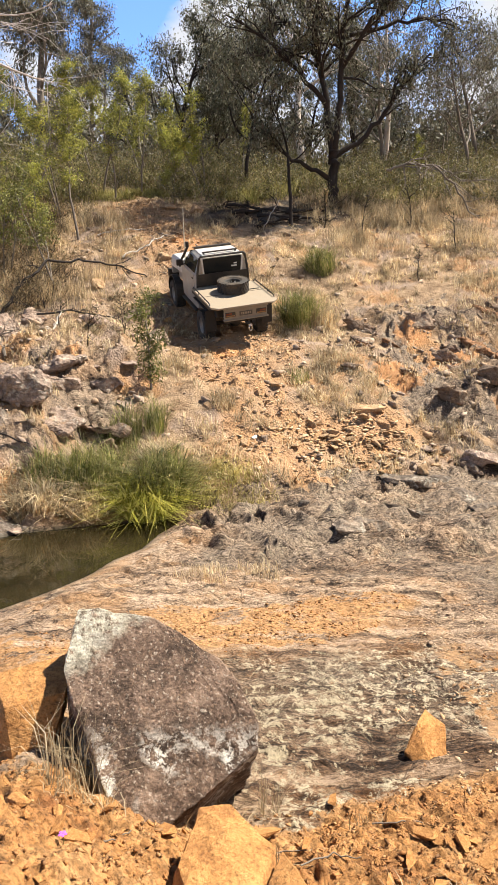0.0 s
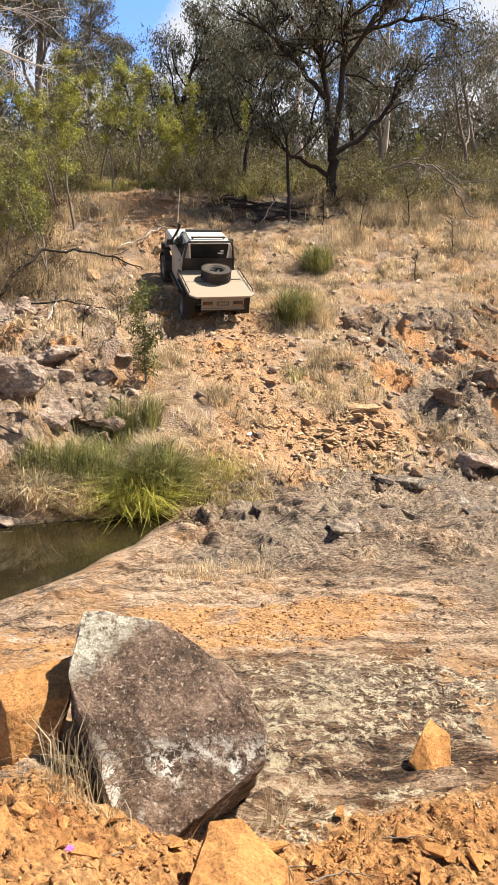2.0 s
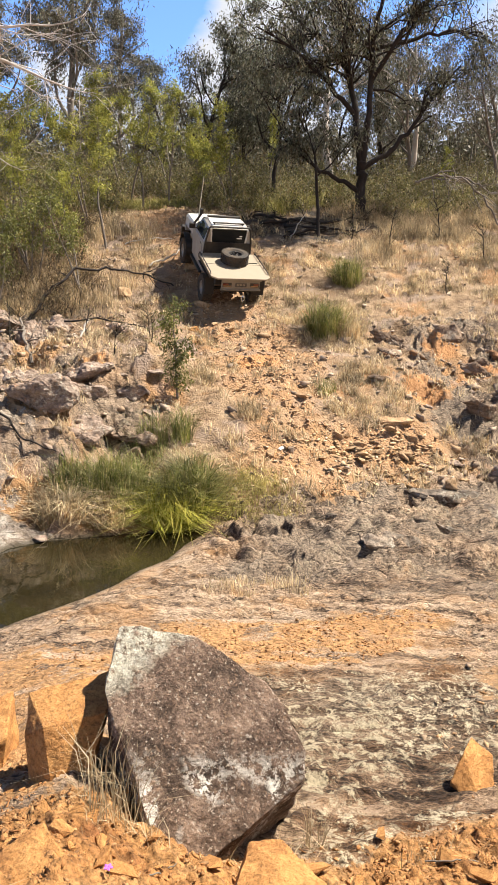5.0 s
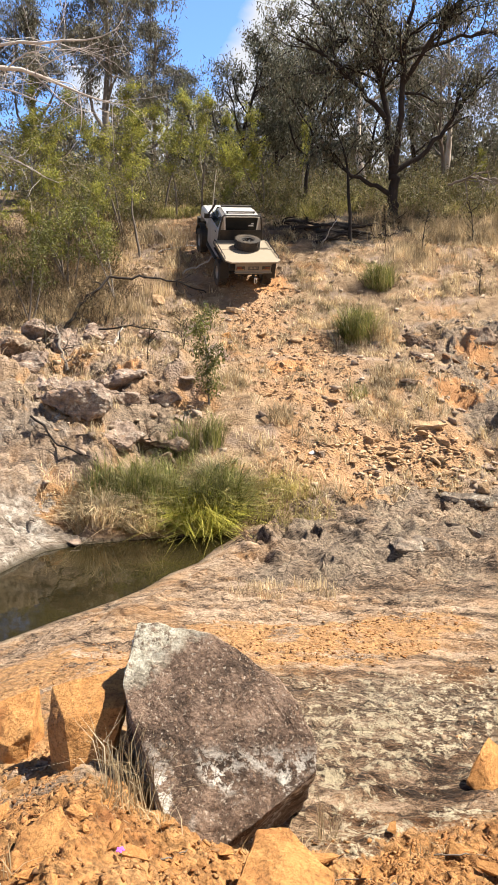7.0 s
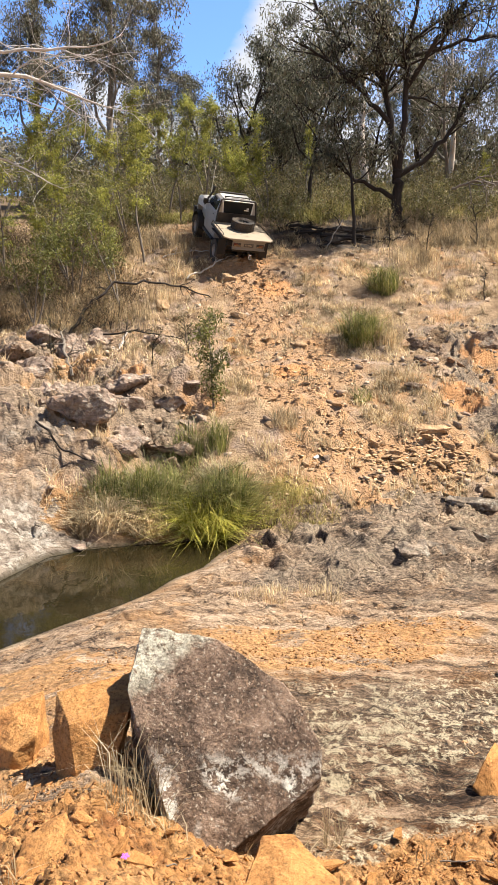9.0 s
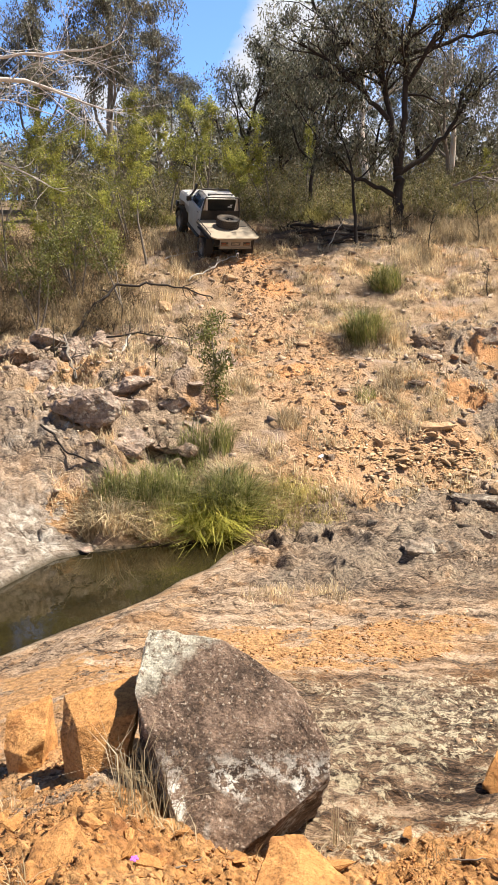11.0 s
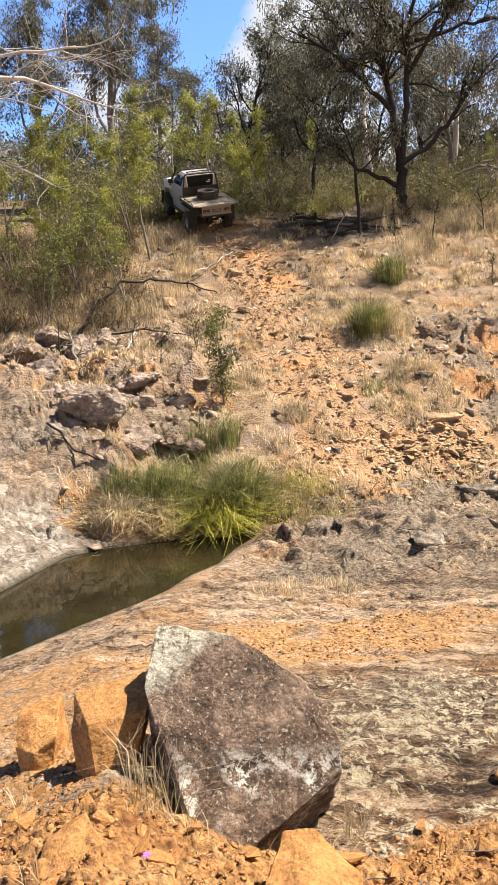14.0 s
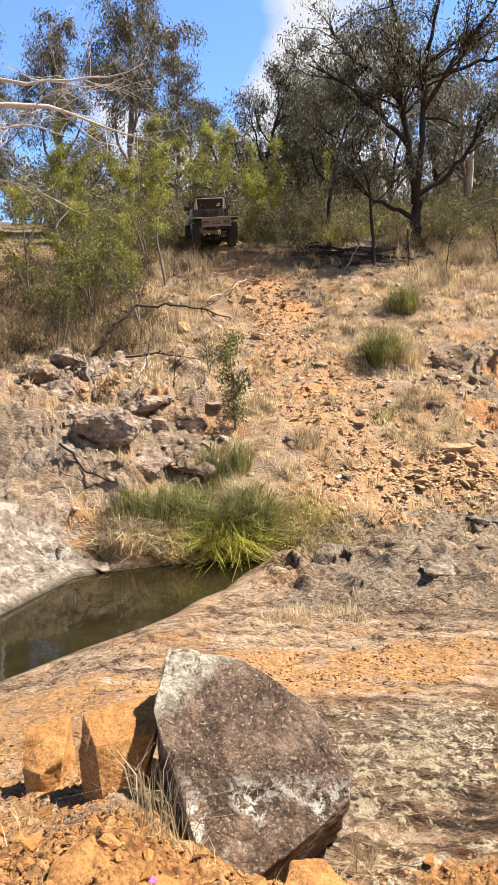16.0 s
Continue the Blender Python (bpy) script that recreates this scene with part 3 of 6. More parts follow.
def glass_material():
    m, nt, b = material("tinted_glass", 0.05)
    b.inputs["Base Color"].default_value = (0.010, 0.011, 0.011, 1)
    b.inputs["IOR"].default_value = 1.3
    b.inputs["Roughness"].default_value = 0.15
    return m


M_GLASS = glass_material()
WHEEL_R, AXLE_REAR, AXLE_FRONT, HUB_Z, HUB_X = 0.43, 1.18, 4.16, -0.86, 0.77


def tyre_mesh(r=WHEEL_R, w=0.30):
    h = w / 2
    bm = lathe([(0.22, -h * 0.8), (0.26, -h), (r * 0.80, -h * 1.04), (r * 0.93, -h * 0.95), (r * 0.965, -h * 0.72), (r * 0.965, h * 0.72),
                (r * 0.93, h * 0.95), (r * 0.80, h * 1.04), (0.26, h), (0.22, h * 0.8)], 40)
    # tread blocks and shoulder lugs
    for k in range(26):
        a = 2 * math.pi * k / 26
        for px, sx, off in ((-0.105, 0.075, 0), (-0.018, 0.06, 0.5), (0.06, 0.055, 0.0), (0.125, 0.05, 0.5)):
            q = a + off * 2 * math.pi / 26
            rot = Matrix.Rotation(q, 4, "X")
            box(bm, rot @ Vector((px * w / 0.30, 0, r * 0.975)), (sx, 0.062, r * 0.06), 0, rot)
    return bm


def rim_mesh():
    bm = lathe([(0.235, -0.12), (0.235, 0.10), (0.215, 0.125), (0.20, 0.10), (0.19, 0.03), (0.085, 0.055), (0.07, 0.09), (0.0, 0.09), (0.0, 0.0), (0.19, -0.05), (0.20, -0.12)], 28)
    for k in range(8):
        rot = Matrix.Rotation(2 * math.pi * k / 8, 4, "X")
        box(bm, rot @ Vector((0.06, 0, 0.145)), (0.03, 0.035, 0.09), 0.006, rot)
    return bm


def wheel(parent, name, loc, side):
    hub = new(name)
    hub.parent = parent
    hub.matrix_basis = Matrix.Translation(loc)
    part("tyre", tyre_mesh(), M_RUBBER, hub, "dusty black mud-terrain tyre")
    bm = rim_mesh()
    if side < 0:
        bmesh.ops.scale(bm, vec=(-1, 1, 1), verts=bm.verts)
    part("rim", bm, M_RIM, hub, "grey steel wheel rim", True)
    return hub


def build_ute():
    """Origin: the rear edge of the tray floor; x right, y forward."""
    ute = tagged(new("ute"), "dusty silver flat-tray utility truck climbing the dirt bank", "truck")
    hw = 0.925
    # tray floor with cut rear corners
    bm = bmesh.new()
    outline = [(-hw, 1.85), (-hw, 0.10), (-hw + 0.16, -0.06), (hw - 0.16, -0.06), (hw, 0.10), (hw, 1.85)]
    bot = [bm.verts.new((x, y, -0.05)) for x, y in outline]
    top = [bm.verts.new((x, y, 0.0)) for x, y in outline]
    bm.faces.new(bot), bm.faces.new(top)
    for i in range(6):
        bm.faces.new((bot[i], bot[(i + 1) % 6], top[(i + 1) % 6], top[i]))
    bmesh.ops.bevel(bm, geom=bm.edges[:], offset=0.008, segments=1, affect="EDGES")
    part("tray_floor", bm, M_TRAY, ute, "flat khaki steel tray floor with cut corners")
    part("tray_seam", boxes(((0, 1.0, 0.003), (1.80, 0.012, 0.006))), M_GUARD, ute)
    for s in (-1, 1):
        part("side_skirt", boxes(((s * (hw - 0.015), 1.06, -0.085), (0.03, 1.67, 0.09), 0.006)), M_BLACK, ute)
        bm = bmesh.new()
        tube(bm, [(s * 0.90, 0.25, 0.0), (s * 0.905, 0.30, 0.055), (s * 0.905, 1.2, 0.062), (s * 0.905, 1.77, 0.062), (s * 0.90, 1.83, 0.0)], 0.016)
        for y in (0.75, 1.25, 1.8):
            tube(bm, [(s * 0.905, y, 0.0), (s * 0.905, y, 0.06)], 0.012, 6)
        part("rope_rail", bm, M_BLACK, ute, "black tubular rope rail")
    for y in (0.25, 0.7, 1.15, 1.55, 1.7):
        part("cross_bearer", boxes(((0, y, -0.10), (1.66, 0.06, 0.09), 0.006)), M_GUARD, ute)
    # rear panel with lamps and number plate
    panel = part("rear_panel", boxes(((0, 0.02, -0.225), (1.20, 0.05, 0.30), 0.008), ((0, -0.02, -0.372), (1.24, 0.09, 0.03), 0.006), ((0, -0.015, -0.072), (1.24, 0.06, 0.03), 0.006)), M_PANEL, ute, "khaki rear light panel")
    for s in (-1, 1):
        part("lamp_recess", boxes(((s * 0.43, -0.008, -0.225), (0.28, 0.012, 0.13), 0.003)), M_BLACK, panel)
        part("tail_light", boxes(((s * 0.47, -0.016, -0.205), (0.16, 0.02, 0.045), 0.006)), M_LENS_RED, panel, "red tail light")
        part("indicator", boxes(((s * 0.43, -0.016, -0.262), (0.24, 0.02, 0.03), 0.005)), M_LENS_AMBER, panel, "amber indicator")
    plate = part("number_plate", boxes(((0.0, -0.014, -0.225), (0.36, 0.012, 0.12), 0.004)), M_PLATE, panel, "dark number plate with pale bars")
    part("plate_mark", boxes(*[((-0.115 + 0.046 * k, -0.022, -0.222), (0.026, 0.004, 0.06)) for k in range(6)]), M_TRAY, panel)
    # headboard hoop round the rear window
    bm = bmesh.new()
    tube(bm, [(-0.76, 1.87, 0.0), (-0.735, 1.87, 0.40), (-0.665, 1.87, 0.80), (-0.62, 1.87, 0.845), (0.62, 1.87, 0.845), (0.665, 1.87, 0.80), (0.735, 1.87, 0.40), (0.76, 1.87, 0.0)], 0.032, 10)
    part("headboard_hoop", bm, M_BLACK, ute, "black steel headboard hoop")
    part("headboard_panel", boxes(((0, 1.87, 0.180), (1.46, 0.025, 0.35), 0.008)), M_BLACK, ute)
    # cab shell
    def section(y, w_low, w_belt, w_top, z0, zb, z1):
        return [(-w_low, y, z0), (-w_belt, y, zb - 0.25), (-w_belt, y, zb), (-w_top - 0.03, y, z1 - 0.06), (-w_top + 0.07, y, z1), (w_top - 0.07, y, z1), (w_top + 0.03, y, z1 - 0.06), (w_belt, y, zb), (w_belt, y, zb - 0.25), (w_low, y, z0)]

    bm = loft([section(1.90, 0.74, 0.77, 0.60, -0.62, 0.32, 0.79), section(1.96, 0.76, 0.785, 0.61, -0.62, 0.32, 0.82), section(2.35, 0.76, 0.79, 0.615, -0.62, 0.32, 0.845),
               section(2.72, 0.76, 0.79, 0.60, -0.62, 0.32, 0.835), section(2.86, 0.76, 0.79, 0.61, -0.62, 0.32, 0.79), section(3.42, 0.76, 0.78, 0.70, -0.60, 0.32, 0.40), section(3.48, 0.74, 0.76, 0.68, -0.55, 0.30, 0.36)])
    part("cab", bm, M_BODY, ute, "dusty silver single cab")
    # pale skin laid over the silver roof stands for sunlight on it
    part("roof_skin", loft([[(-0.53, 1.97, 0.835), (0.53, 1.97, 0.835), (0.53, 1.97, 0.815), (-0.53, 1.97, 0.815)], [(-0.55, 2.35, 0.858), (0.55, 2.35, 0.858), (0.55, 2.35, 0.84), (-0.55, 2.35, 0.84)],
                            [(-0.53, 2.70, 0.850), (0.53, 2.70, 0.850), (0.53, 2.70, 0.83), (-0.53, 2.70, 0.83)]]), M_BONNET, ute, "pale roof skin with sunlight put into its colour")
    part("rear_window", boxes(((0, 1.888, 0.560), (1.12, 0.022, 0.42), 0.01)), M_GLASS, ute, "dark rear window")
    for s in (-1, 1):
        part("window_pillar", boxes(((s * 0.575, 1.882, 0.56), (0.05, 0.02, 0.46), 0.006, Matrix.Rotation(s * 0.10, 4, "Y"))), M_BONNET, ute, "pale window pillar")
    part("window_sticker", boxes(((0.34, 1.874, 0.50), (0.17, 0.004, 0.035)), ((0.38, 1.874, 0.57), (0.09, 0.004, 0.035))), M_WHITE, ute, "small pale window stickers")
    part("roof_bar", boxes(((0, 2.10, 0.895), (1.02, 0.07, 0.035), 0.01), ((-0.46, 2.10, 0.865), (0.04, 0.05, 0.06)), ((0.46, 2.10, 0.865), (0.04, 0.05, 0.06))), M_BLACK, ute, "low black roof bar")
    part("visor_bar", boxes(((0, 2.74, 0.88), (1.08, 0.10, 0.05), 0.015)), M_BLACK, ute, "black visor bar along the windscreen")
    part("windscreen", boxes(((0, 3.16, 0.60), (1.22, 0.02, 0.60), 0.01, Matrix.Rotation(0.94, 4, "X"))), M_GLASS, ute)
    for s in (-1, 1):
        d = part("door", boxes(((s * 0.788, 2.58, 0.02), (0.03, 1.02, 0.60), 0.012), ((s * 0.775, 2.58, -0.36), (0.035, 1.0, 0.20), 0.012)), M_BODY, ute, "dusty silver cab door")
        tilt = Matrix.Rotation(-s * 0.345, 4, "Y")
        part("side_window", boxes(((s * 0.708, 2.42, 0.545), (0.03, 0.78, 0.37), 0.01, tilt)), M_GLASS, d, "dark door window")
        part("quarter_window", boxes(((s * 0.735, 2.93, 0.475), (0.03, 0.22, 0.22), 0.01, tilt)), M_GLASS, d)
        part("handle", boxes(((s * 0.808, 2.18, 0.20), (0.02, 0.13, 0.03), 0.006)), M_BLACK, d)
        part("mirror", boxes(((s * 0.93, 3.02, 0.44), (0.19, 0.09, 0.17), 0.02), ((s * 0.82, 3.02, 0.38), (0.12, 0.03, 0.03))), M_BLACK, ute, "black door mirror")
        part("side_step", boxes(((s * 0.80, 2.60, -0.66), (0.10, 1.4, 0.07), 0.02)), M_BLACK, ute)
        bm = bmesh.new()
        for k in range(13):
            a = math.pi * (0.02 + 0.96 * k / 12)
            box(bm, (s * 0.82, AXLE_FRONT - 0.50 * math.cos(a), HUB_Z + 0.08 + 0.52 * math.sin(a)), (0.20, 0.15, 0.035), 0, Matrix.Rotation(math.pi / 2 - a, 4, "X"))
        part("wheel_arch_flare", bm, M_BLACK, ute, "black front wheel arch flare")
        part("mudflap", boxes(((s * 0.80, AXLE_REAR - 0.62, -0.52), (0.30, 0.015, 0.56))), M_GUARD, ute)
    # bonnet and nose
    def nose(y, w, z0, z1, crown):
        return [(-w, y, z0), (-w, y, z1 - 0.08), (-w + 0.06, y, z1), (0, y, z1 + crown), (w - 0.06, y, z1), (w, y, z1 - 0.08), (w, y, z0)]

    part("bonnet", loft([nose(3.46, 0.76, -0.02, 0.33, 0.03), nose(3.95, 0.765, -0.04, 0.31, 0.035), nose(4.62, 0.755, -0.10, 0.255, 0.03), nose(4.84, 0.72, -0.12, 0.20, 0.02)]), M_BONNET, ute, "pale dusty bonnet")
    part("front_body", boxes(((0, 4.15, -0.30), (1.05, 1.3, 0.50), 0.03), ((0, 4.82, -0.18), (1.46, 0.12, 0.40), 0.03)), M_BODY, ute)
    part("bull_bar", boxes(((0, 5.02, -0.42), (1.62, 0.20, 0.26), 0.03), ((0, 5.02, 0.10), (1.2, 0.06, 0.06), 0.02), ((-0.42, 5.02, -0.15), (0.06, 0.06, 0.55), 0.02), ((0.42, 5.02, -0.15), (0.06, 0.06, 0.55), 0.02)), M_BLACK, ute, "black steel bull bar")
    # snorkel and aerial
    bm = bmesh.new()
    tube(bm, [(-0.78, 3.62, 0.16), (-0.79, 3.45, 0.34), (-0.74, 3.10, 0.66), (-0.69, 2.96, 0.86)], 0.038, 10)
    box(bm, (-0.69, 2.97, 0.94), (0.09, 0.11, 0.16), 0.02)
    part("snorkel", bm, M_BLACK, ute, "black intake snorkel beside the windscreen")
    bm = bmesh.new()
    tube(bm, [(-0.60, 3.60, 0.30), (-0.60, 3.60, 0.62), (-0.595, 3.59, 1.15), (-0.58, 3.57, 1.85)], [0.022, 0.02, 0.014, 0.008], 8)
    part("aerial", bm, M_AERIAL, ute, "tall pale radio aerial")
    # chassis, axles, hitch
    part("chassis_rails", boxes(((-0.40, 2.35, -0.26), (0.08, 4.6, 0.16), 0.01), ((0.40, 2.35, -0.26), (0.08, 4.6, 0.16), 0.01), ((0, 2.6, -0.45), (0.5, 1.4, 0.25), 0.04), ((0.55, 1.95, -0.42), (0.40, 0.5, 0.32), 0.04), ((-0.45, 0.55, -0.30), (0.5, 0.4, 0.2), 0.03)), M_GUARD, ute)
    for y in (AXLE_REAR, AXLE_FRONT):
        bm = bmesh.new()
        tube(bm, [(-0.70, y, HUB_Z), (0.70, y, HUB_Z)], 0.055, 10)
        bmesh.ops.create_icosphere(bm, subdivisions=2, radius=0.17, matrix=Matrix.Translation((0.08, y, HUB_Z)))
        part("axle", bm, M_GUARD, ute)
    for s in (-1, 1):
        part("rear_guard", boxes(((s * 0.80, AXLE_REAR, -0.20), (0.30, 1.05, 0.03), 0.01), ((s * 0.66, AXLE_REAR, -0.34), (0.03, 0.7, 0.28), 0.01)), M_GUARD, ute)
    part("tow_bar", boxes(((0, 0.12, -0.46), (1.10, 0.07, 0.07), 0.01), ((0.05, 0.05, -0.50), (0.07, 0.22, 0.07), 0.01)), M_GUARD, ute)
    bm = bmesh.new()
    ring = [(0.09 + 0.045 * math.cos(a), -0.10, -0.63 + 0.075 * math.sin(a)) for a in [2 * math.pi * k / 14 for k in range(15)]]
    tube(bm, ring, 0.016, 8)
    box(bm, (0.09, -0.07, -0.545), (0.11, 0.05, 0.05), 0.01)
    part("tow_shackle", bm, M_CHROME, ute, "bright steel tow shackle")
    # spare wheel strapped flat on the tray
    spare = new("spare_wheel")
    spare.parent = ute
    spare.matrix_basis = Matrix.Translation((0.06, 1.17, 0.165)) @ Matrix.Rotation(-math.pi / 2, 4, "Y")
    part("tyre", tyre_mesh(0.43, 0.30), M_RUBBER, spare, "spare mud-terrain tyre lying flat")
    part("rim", rim_mesh(), M_GUARD, spare, "dark spare wheel rim", True)
    part("tie_down_post", boxes(((0.06, 1.17, 0.30), (0.05, 0.05, 0.12), 0.01)), M_BLACK, ute)
    part("tie_down_strap", boxes(((0.64, 1.12, 0.012), (0.30, 0.03, 0.012))), M_BLACK, ute)
    wheels = [(wheel(ute, "wheel", (s * HUB_X, y, HUB_Z), s), (s * HUB_X, y, HUB_Z)) for y in (AXLE_REAR, AXLE_FRONT) for s in (-1, 1)]
    return ute, wheels


UTE, UTE_WHEELS = build_ute()

UTE_PATH = [
    (0, -0.09, 19.75, 0.02, 17.5, -7.7, 18.5),
    (0.5, -0.22, 19.82, -0.08, 19.1, -4.7, 16.6),
    (1, -0.37, 20.20, -0.00, 20.2, -3.9, 15.9),
    (1.5, -0.53, 20.44, -0.00, 21.2, -4.7, 15.4),
    (2, -0.61, 20.79, 0.11, 23.3, -2.9, 15.9),
    (2.5, -0.71, 21.12, 0.20, 24.7, -1.3, 16.4),
    (3, -0.87, 21.50, 0.40, 23.7, -4.1, 14.8),
    (3.5, -1.05, 21.92, 0.52, 25.2, -4.4, 14.7),
    (4, -0.99, 22.35, 0.71, 25.2, -1.9, 17.6),
    (4.5, -0.98, 22.58, 0.92, 26.3, 0.1, 18.9),
    (7, -1.72, 24.45, 1.87, 26.4, -1.5, 20.1),
    (7.5, -1.90, 25.09, 2.25, 23.4, -1.6, 18.9),
    (8, -2.04, 25.68, 2.60, 20.4, -2.3, 19.1),
    (8.5, -2.22, 26.36, 2.91, 20.7, -2.6, 21.1),
    (9, -2.20, 27.01, 2.99, 24.1, 2.9, 24.0),
    (11.5, -2.95, 27.63, 3.26, 26.2, -4.4, 27.2),
    (12, -3.03, 27.79, 3.58, 23.8, -7.1, 29.1),
    (12.5, -2.95, 28.11, 3.63, 23.0, -6.5, 31.1),
    (13, -3.23, 28.63, 3.92, 22.9, -4.9, 30.2),
    (13.5, -3.68, 29.37, 4.08, 23.4, -6.1, 26.8),
    (14, -3.89, 29.94, 4.49, 20.3, -7.2, 25.1),
    (14.5, -4.03, 30.53, 4.79, 14.8, -4.6, 21.2),
    (15, -4.40, 30.86, 5.04, 11.2, -2.6, 17.9),
    (15.5, -4.52, 30.93, 5.28, 9.9, -3.7, 16.0),
    (16, -4.67, 30.90, 5.26, 8.4, -2.8, 15.3),
]


def motions():
    walk(UTE, [(r[0], pose(*r[1:])) for r in UTE_PATH])
    # the wheels turn with the way gone, and spin a little on loose ground
    ts = [r[0] for r in UTE_PATH]
    way = np.concatenate([[0], np.cumsum([(Vector(b[1:4]) - Vector(a[1:4])).length for a, b in zip(UTE_PATH, UTE_PATH[1:])])])
    for hub, loc in UTE_WHEELS:
        rows = []
        for k in range(0, 65):
            t = k * 0.25
            turn = math.degrees(np.interp(t, ts, way) / WHEEL_R) * 1.05
            rows.append((t, pose(*loc, -turn, 0, 0)))
        walk(hub, rows)


# ---------------------------------------------------------------- rocks
def rock_material(name, cols, lichen=0.0, rust=0.3, rough=0.9, scale=1.0):
    m, nt, b = material(name, rough)
    g = Graph(nt)
    p = g.coord("Object")
    band = g.noise(g.mapping(p, (1.0, 1.0, 1.8), (0.3, 0.2, 0.5)), 5 * scale, 12, 0.72, 0.3)
    c = g.ramp(band, (0.32, cols[0]), (0.52, cols[1]), (0.72, cols[2]))
    tone = g.ramp(g.random(), (0.0, 0.75), (1.0, 1.15))
    c = g.mix(1.0, c, tone, "MULTIPLY")
    if rust:
        c = g.mix(g.ramp(g.noise(p, 9 * scale, 6, 0.6), (0.55, 0.0), (0.70, rust)), c, (0.50, 0.22, 0.075))
    if lichen:
        spots = g.ramp(g.noise(p, 16, 9, 0.7, 0.4), (0.50, 0.0), (0.56, 1.0))
        where = g.ramp(g.noise(p, 2.4, 3, 0.5), (0.50, 0.0), (0.62, 1.0))
        c = g.mix(g.math("MULTIPLY", g.math("MULTIPLY", spots, where), lichen), c, (0.62, 0.60, 0.50))
    c = g.mix(0.8, c, g.ramp(g.noise(p, 60, 8, 0.78), (0.38, 0.35), (0.50, 0.95), (0.62, 1.1)), "MULTIPLY")
    nt.links.new(c, b.inputs["Base Color"])
    g.bump(b, g.math("ADD", g.noise(p, 26, 11, 0.76), g.math("MULTIPLY", band, 2.5)), 0.55, 0.03)
    b.inputs["Specular IOR Level"].default_value = 0.25
    return m


M_ORANGE = rock_material("orange_ironstone", ((0.26, 0.112, 0.038), (0.47, 0.232, 0.078), (0.56, 0.320, 0.122)), 0.0, 0.3)
M_TAN = rock_material("tan_rubble", ((0.22, 0.130, 0.068), (0.40, 0.265, 0.148), (0.50, 0.365, 0.225)), 0.0, 0.35)
M_GREY = rock_material("grey_lichened_rock", ((0.085, 0.060, 0.046), (0.29, 0.212, 0.162), (0.48, 0.375, 0.295)), 0.35, 0.35)
M_PALE = rock_material("pale_lichened_rock", ((0.14, 0.115, 0.09), (0.34, 0.29, 0.235), (0.50, 0.43, 0.355)), 0.45, 0.15)
M_SHEET = rock_material("dark_grey_sheet_rock", ((0.040, 0.033, 0.027), (0.17, 0.134, 0.102), (0.44, 0.345, 0.255)), 0.5, 0.15)
M_RUSTY = rock_material("rusty_layered_rock", ((0.10, 0.050, 0.026), (0.30, 0.155, 0.075), (0.45, 0.27, 0.14)), 0.1, 0.6)
M_DARK = rock_material("dark_weathered_rock", ((0.070, 0.048, 0.034), (0.21, 0.145, 0.100), (0.34, 0.24, 0.165)), 0.3, 0.3)


def boulder_material():
    """Purple-brown weathered face with chalky lichen on the top edge and in white blotches."""
    m, nt, b = material("weathered_boulder", 0.85)
    g = Graph(nt)
    p = g.coord("Object")
    n = g.noise(g.mapping(p, (1, 1, 1), (0.4, 0.3, 0.2)), 6.0, 12, 0.76, 0.2)
    c = g.ramp(n, (0.36, (0.028, 0.018, 0.012)), (0.49, (0.135, 0.087, 0.060)), (0.60, (0.29, 0.195, 0.138)))
    tanm = g.ramp(g.noise(p, 44, 8, 0.7), (0.56, 0.0), (0.60, 0.40))
    c = g.mix(tanm, c, (0.42, 0.27, 0.17))
    sep = nt.nodes.new("ShaderNodeSeparateXYZ")
    nt.links.new(p, sep.inputs[0])
    # chalky band along the top left, blotches low on the face
    topb = g.math("ADD", g.math("MULTIPLY", sep.outputs["Z"], 1.0), g.math("MULTIPLY", sep.outputs["X"], -0.55))
    topm = g.ramp(g.math("ADD", topb, g.math("MULTIPLY", g.noise(p, 7, 7, 0.65), 0.35)), (0.63, 0.0), (0.73, 1.0))
    low = g.ramp(g.math("ADD", g.math("MULTIPLY", sep.outputs["Z"], -1.0), g.math("MULTIPLY", sep.outputs["Y"], -0.5)), (-0.0, 0.0), (0.18, 1.0))
    spots = g.ramp(g.noise(p, 17, 12, 0.78, 0.3), (0.500, 0.0), (0.515, 1.0))
    spots = g.math("MULTIPLY", spots, g.math("MULTIPLY", low, g.ramp(g.noise(p, 3.3, 3), (0.44, 0.0), (0.54, 1.0))))
    few = g.math("MULTIPLY", g.ramp(g.noise(p, 62, 6, 0.6), (0.60, 0.0), (0.63, 0.8)), 1.0)
    c = g.mix(few, c, (0.50, 0.42, 0.33))
    c = g.mix(spots, c, (0.80, 0.75, 0.66))
    topm = g.math("MULTIPLY", topm, g.ramp(g.noise(p, 13, 12, 0.78, 0.3), (0.43, 0.05), (0.48, 0.95)))
    c = g.mix(topm, c, g.mix(g.ramp(g.noise(p, 26, 6), (0.35, 0.0), (0.65, 1.0)), (0.48, 0.44, 0.33), (0.74, 0.70, 0.57)))
    c = g.mix(0.85, c, g.ramp(g.noise(p, 95, 8, 0.78), (0.38, 0.35), (0.50, 0.95), (0.62, 1.15)), "MULTIPLY")
    nt.links.new(c, b.inputs["Base Color"])
    g.bump(b, g.math("ADD", g.noise(p, 30, 12, 0.78), g.math("MULTIPLY", n, 2.5)), 0.85, 0.035)
    b.inputs["Specular IOR Level"].default_value = 0.3
    return m


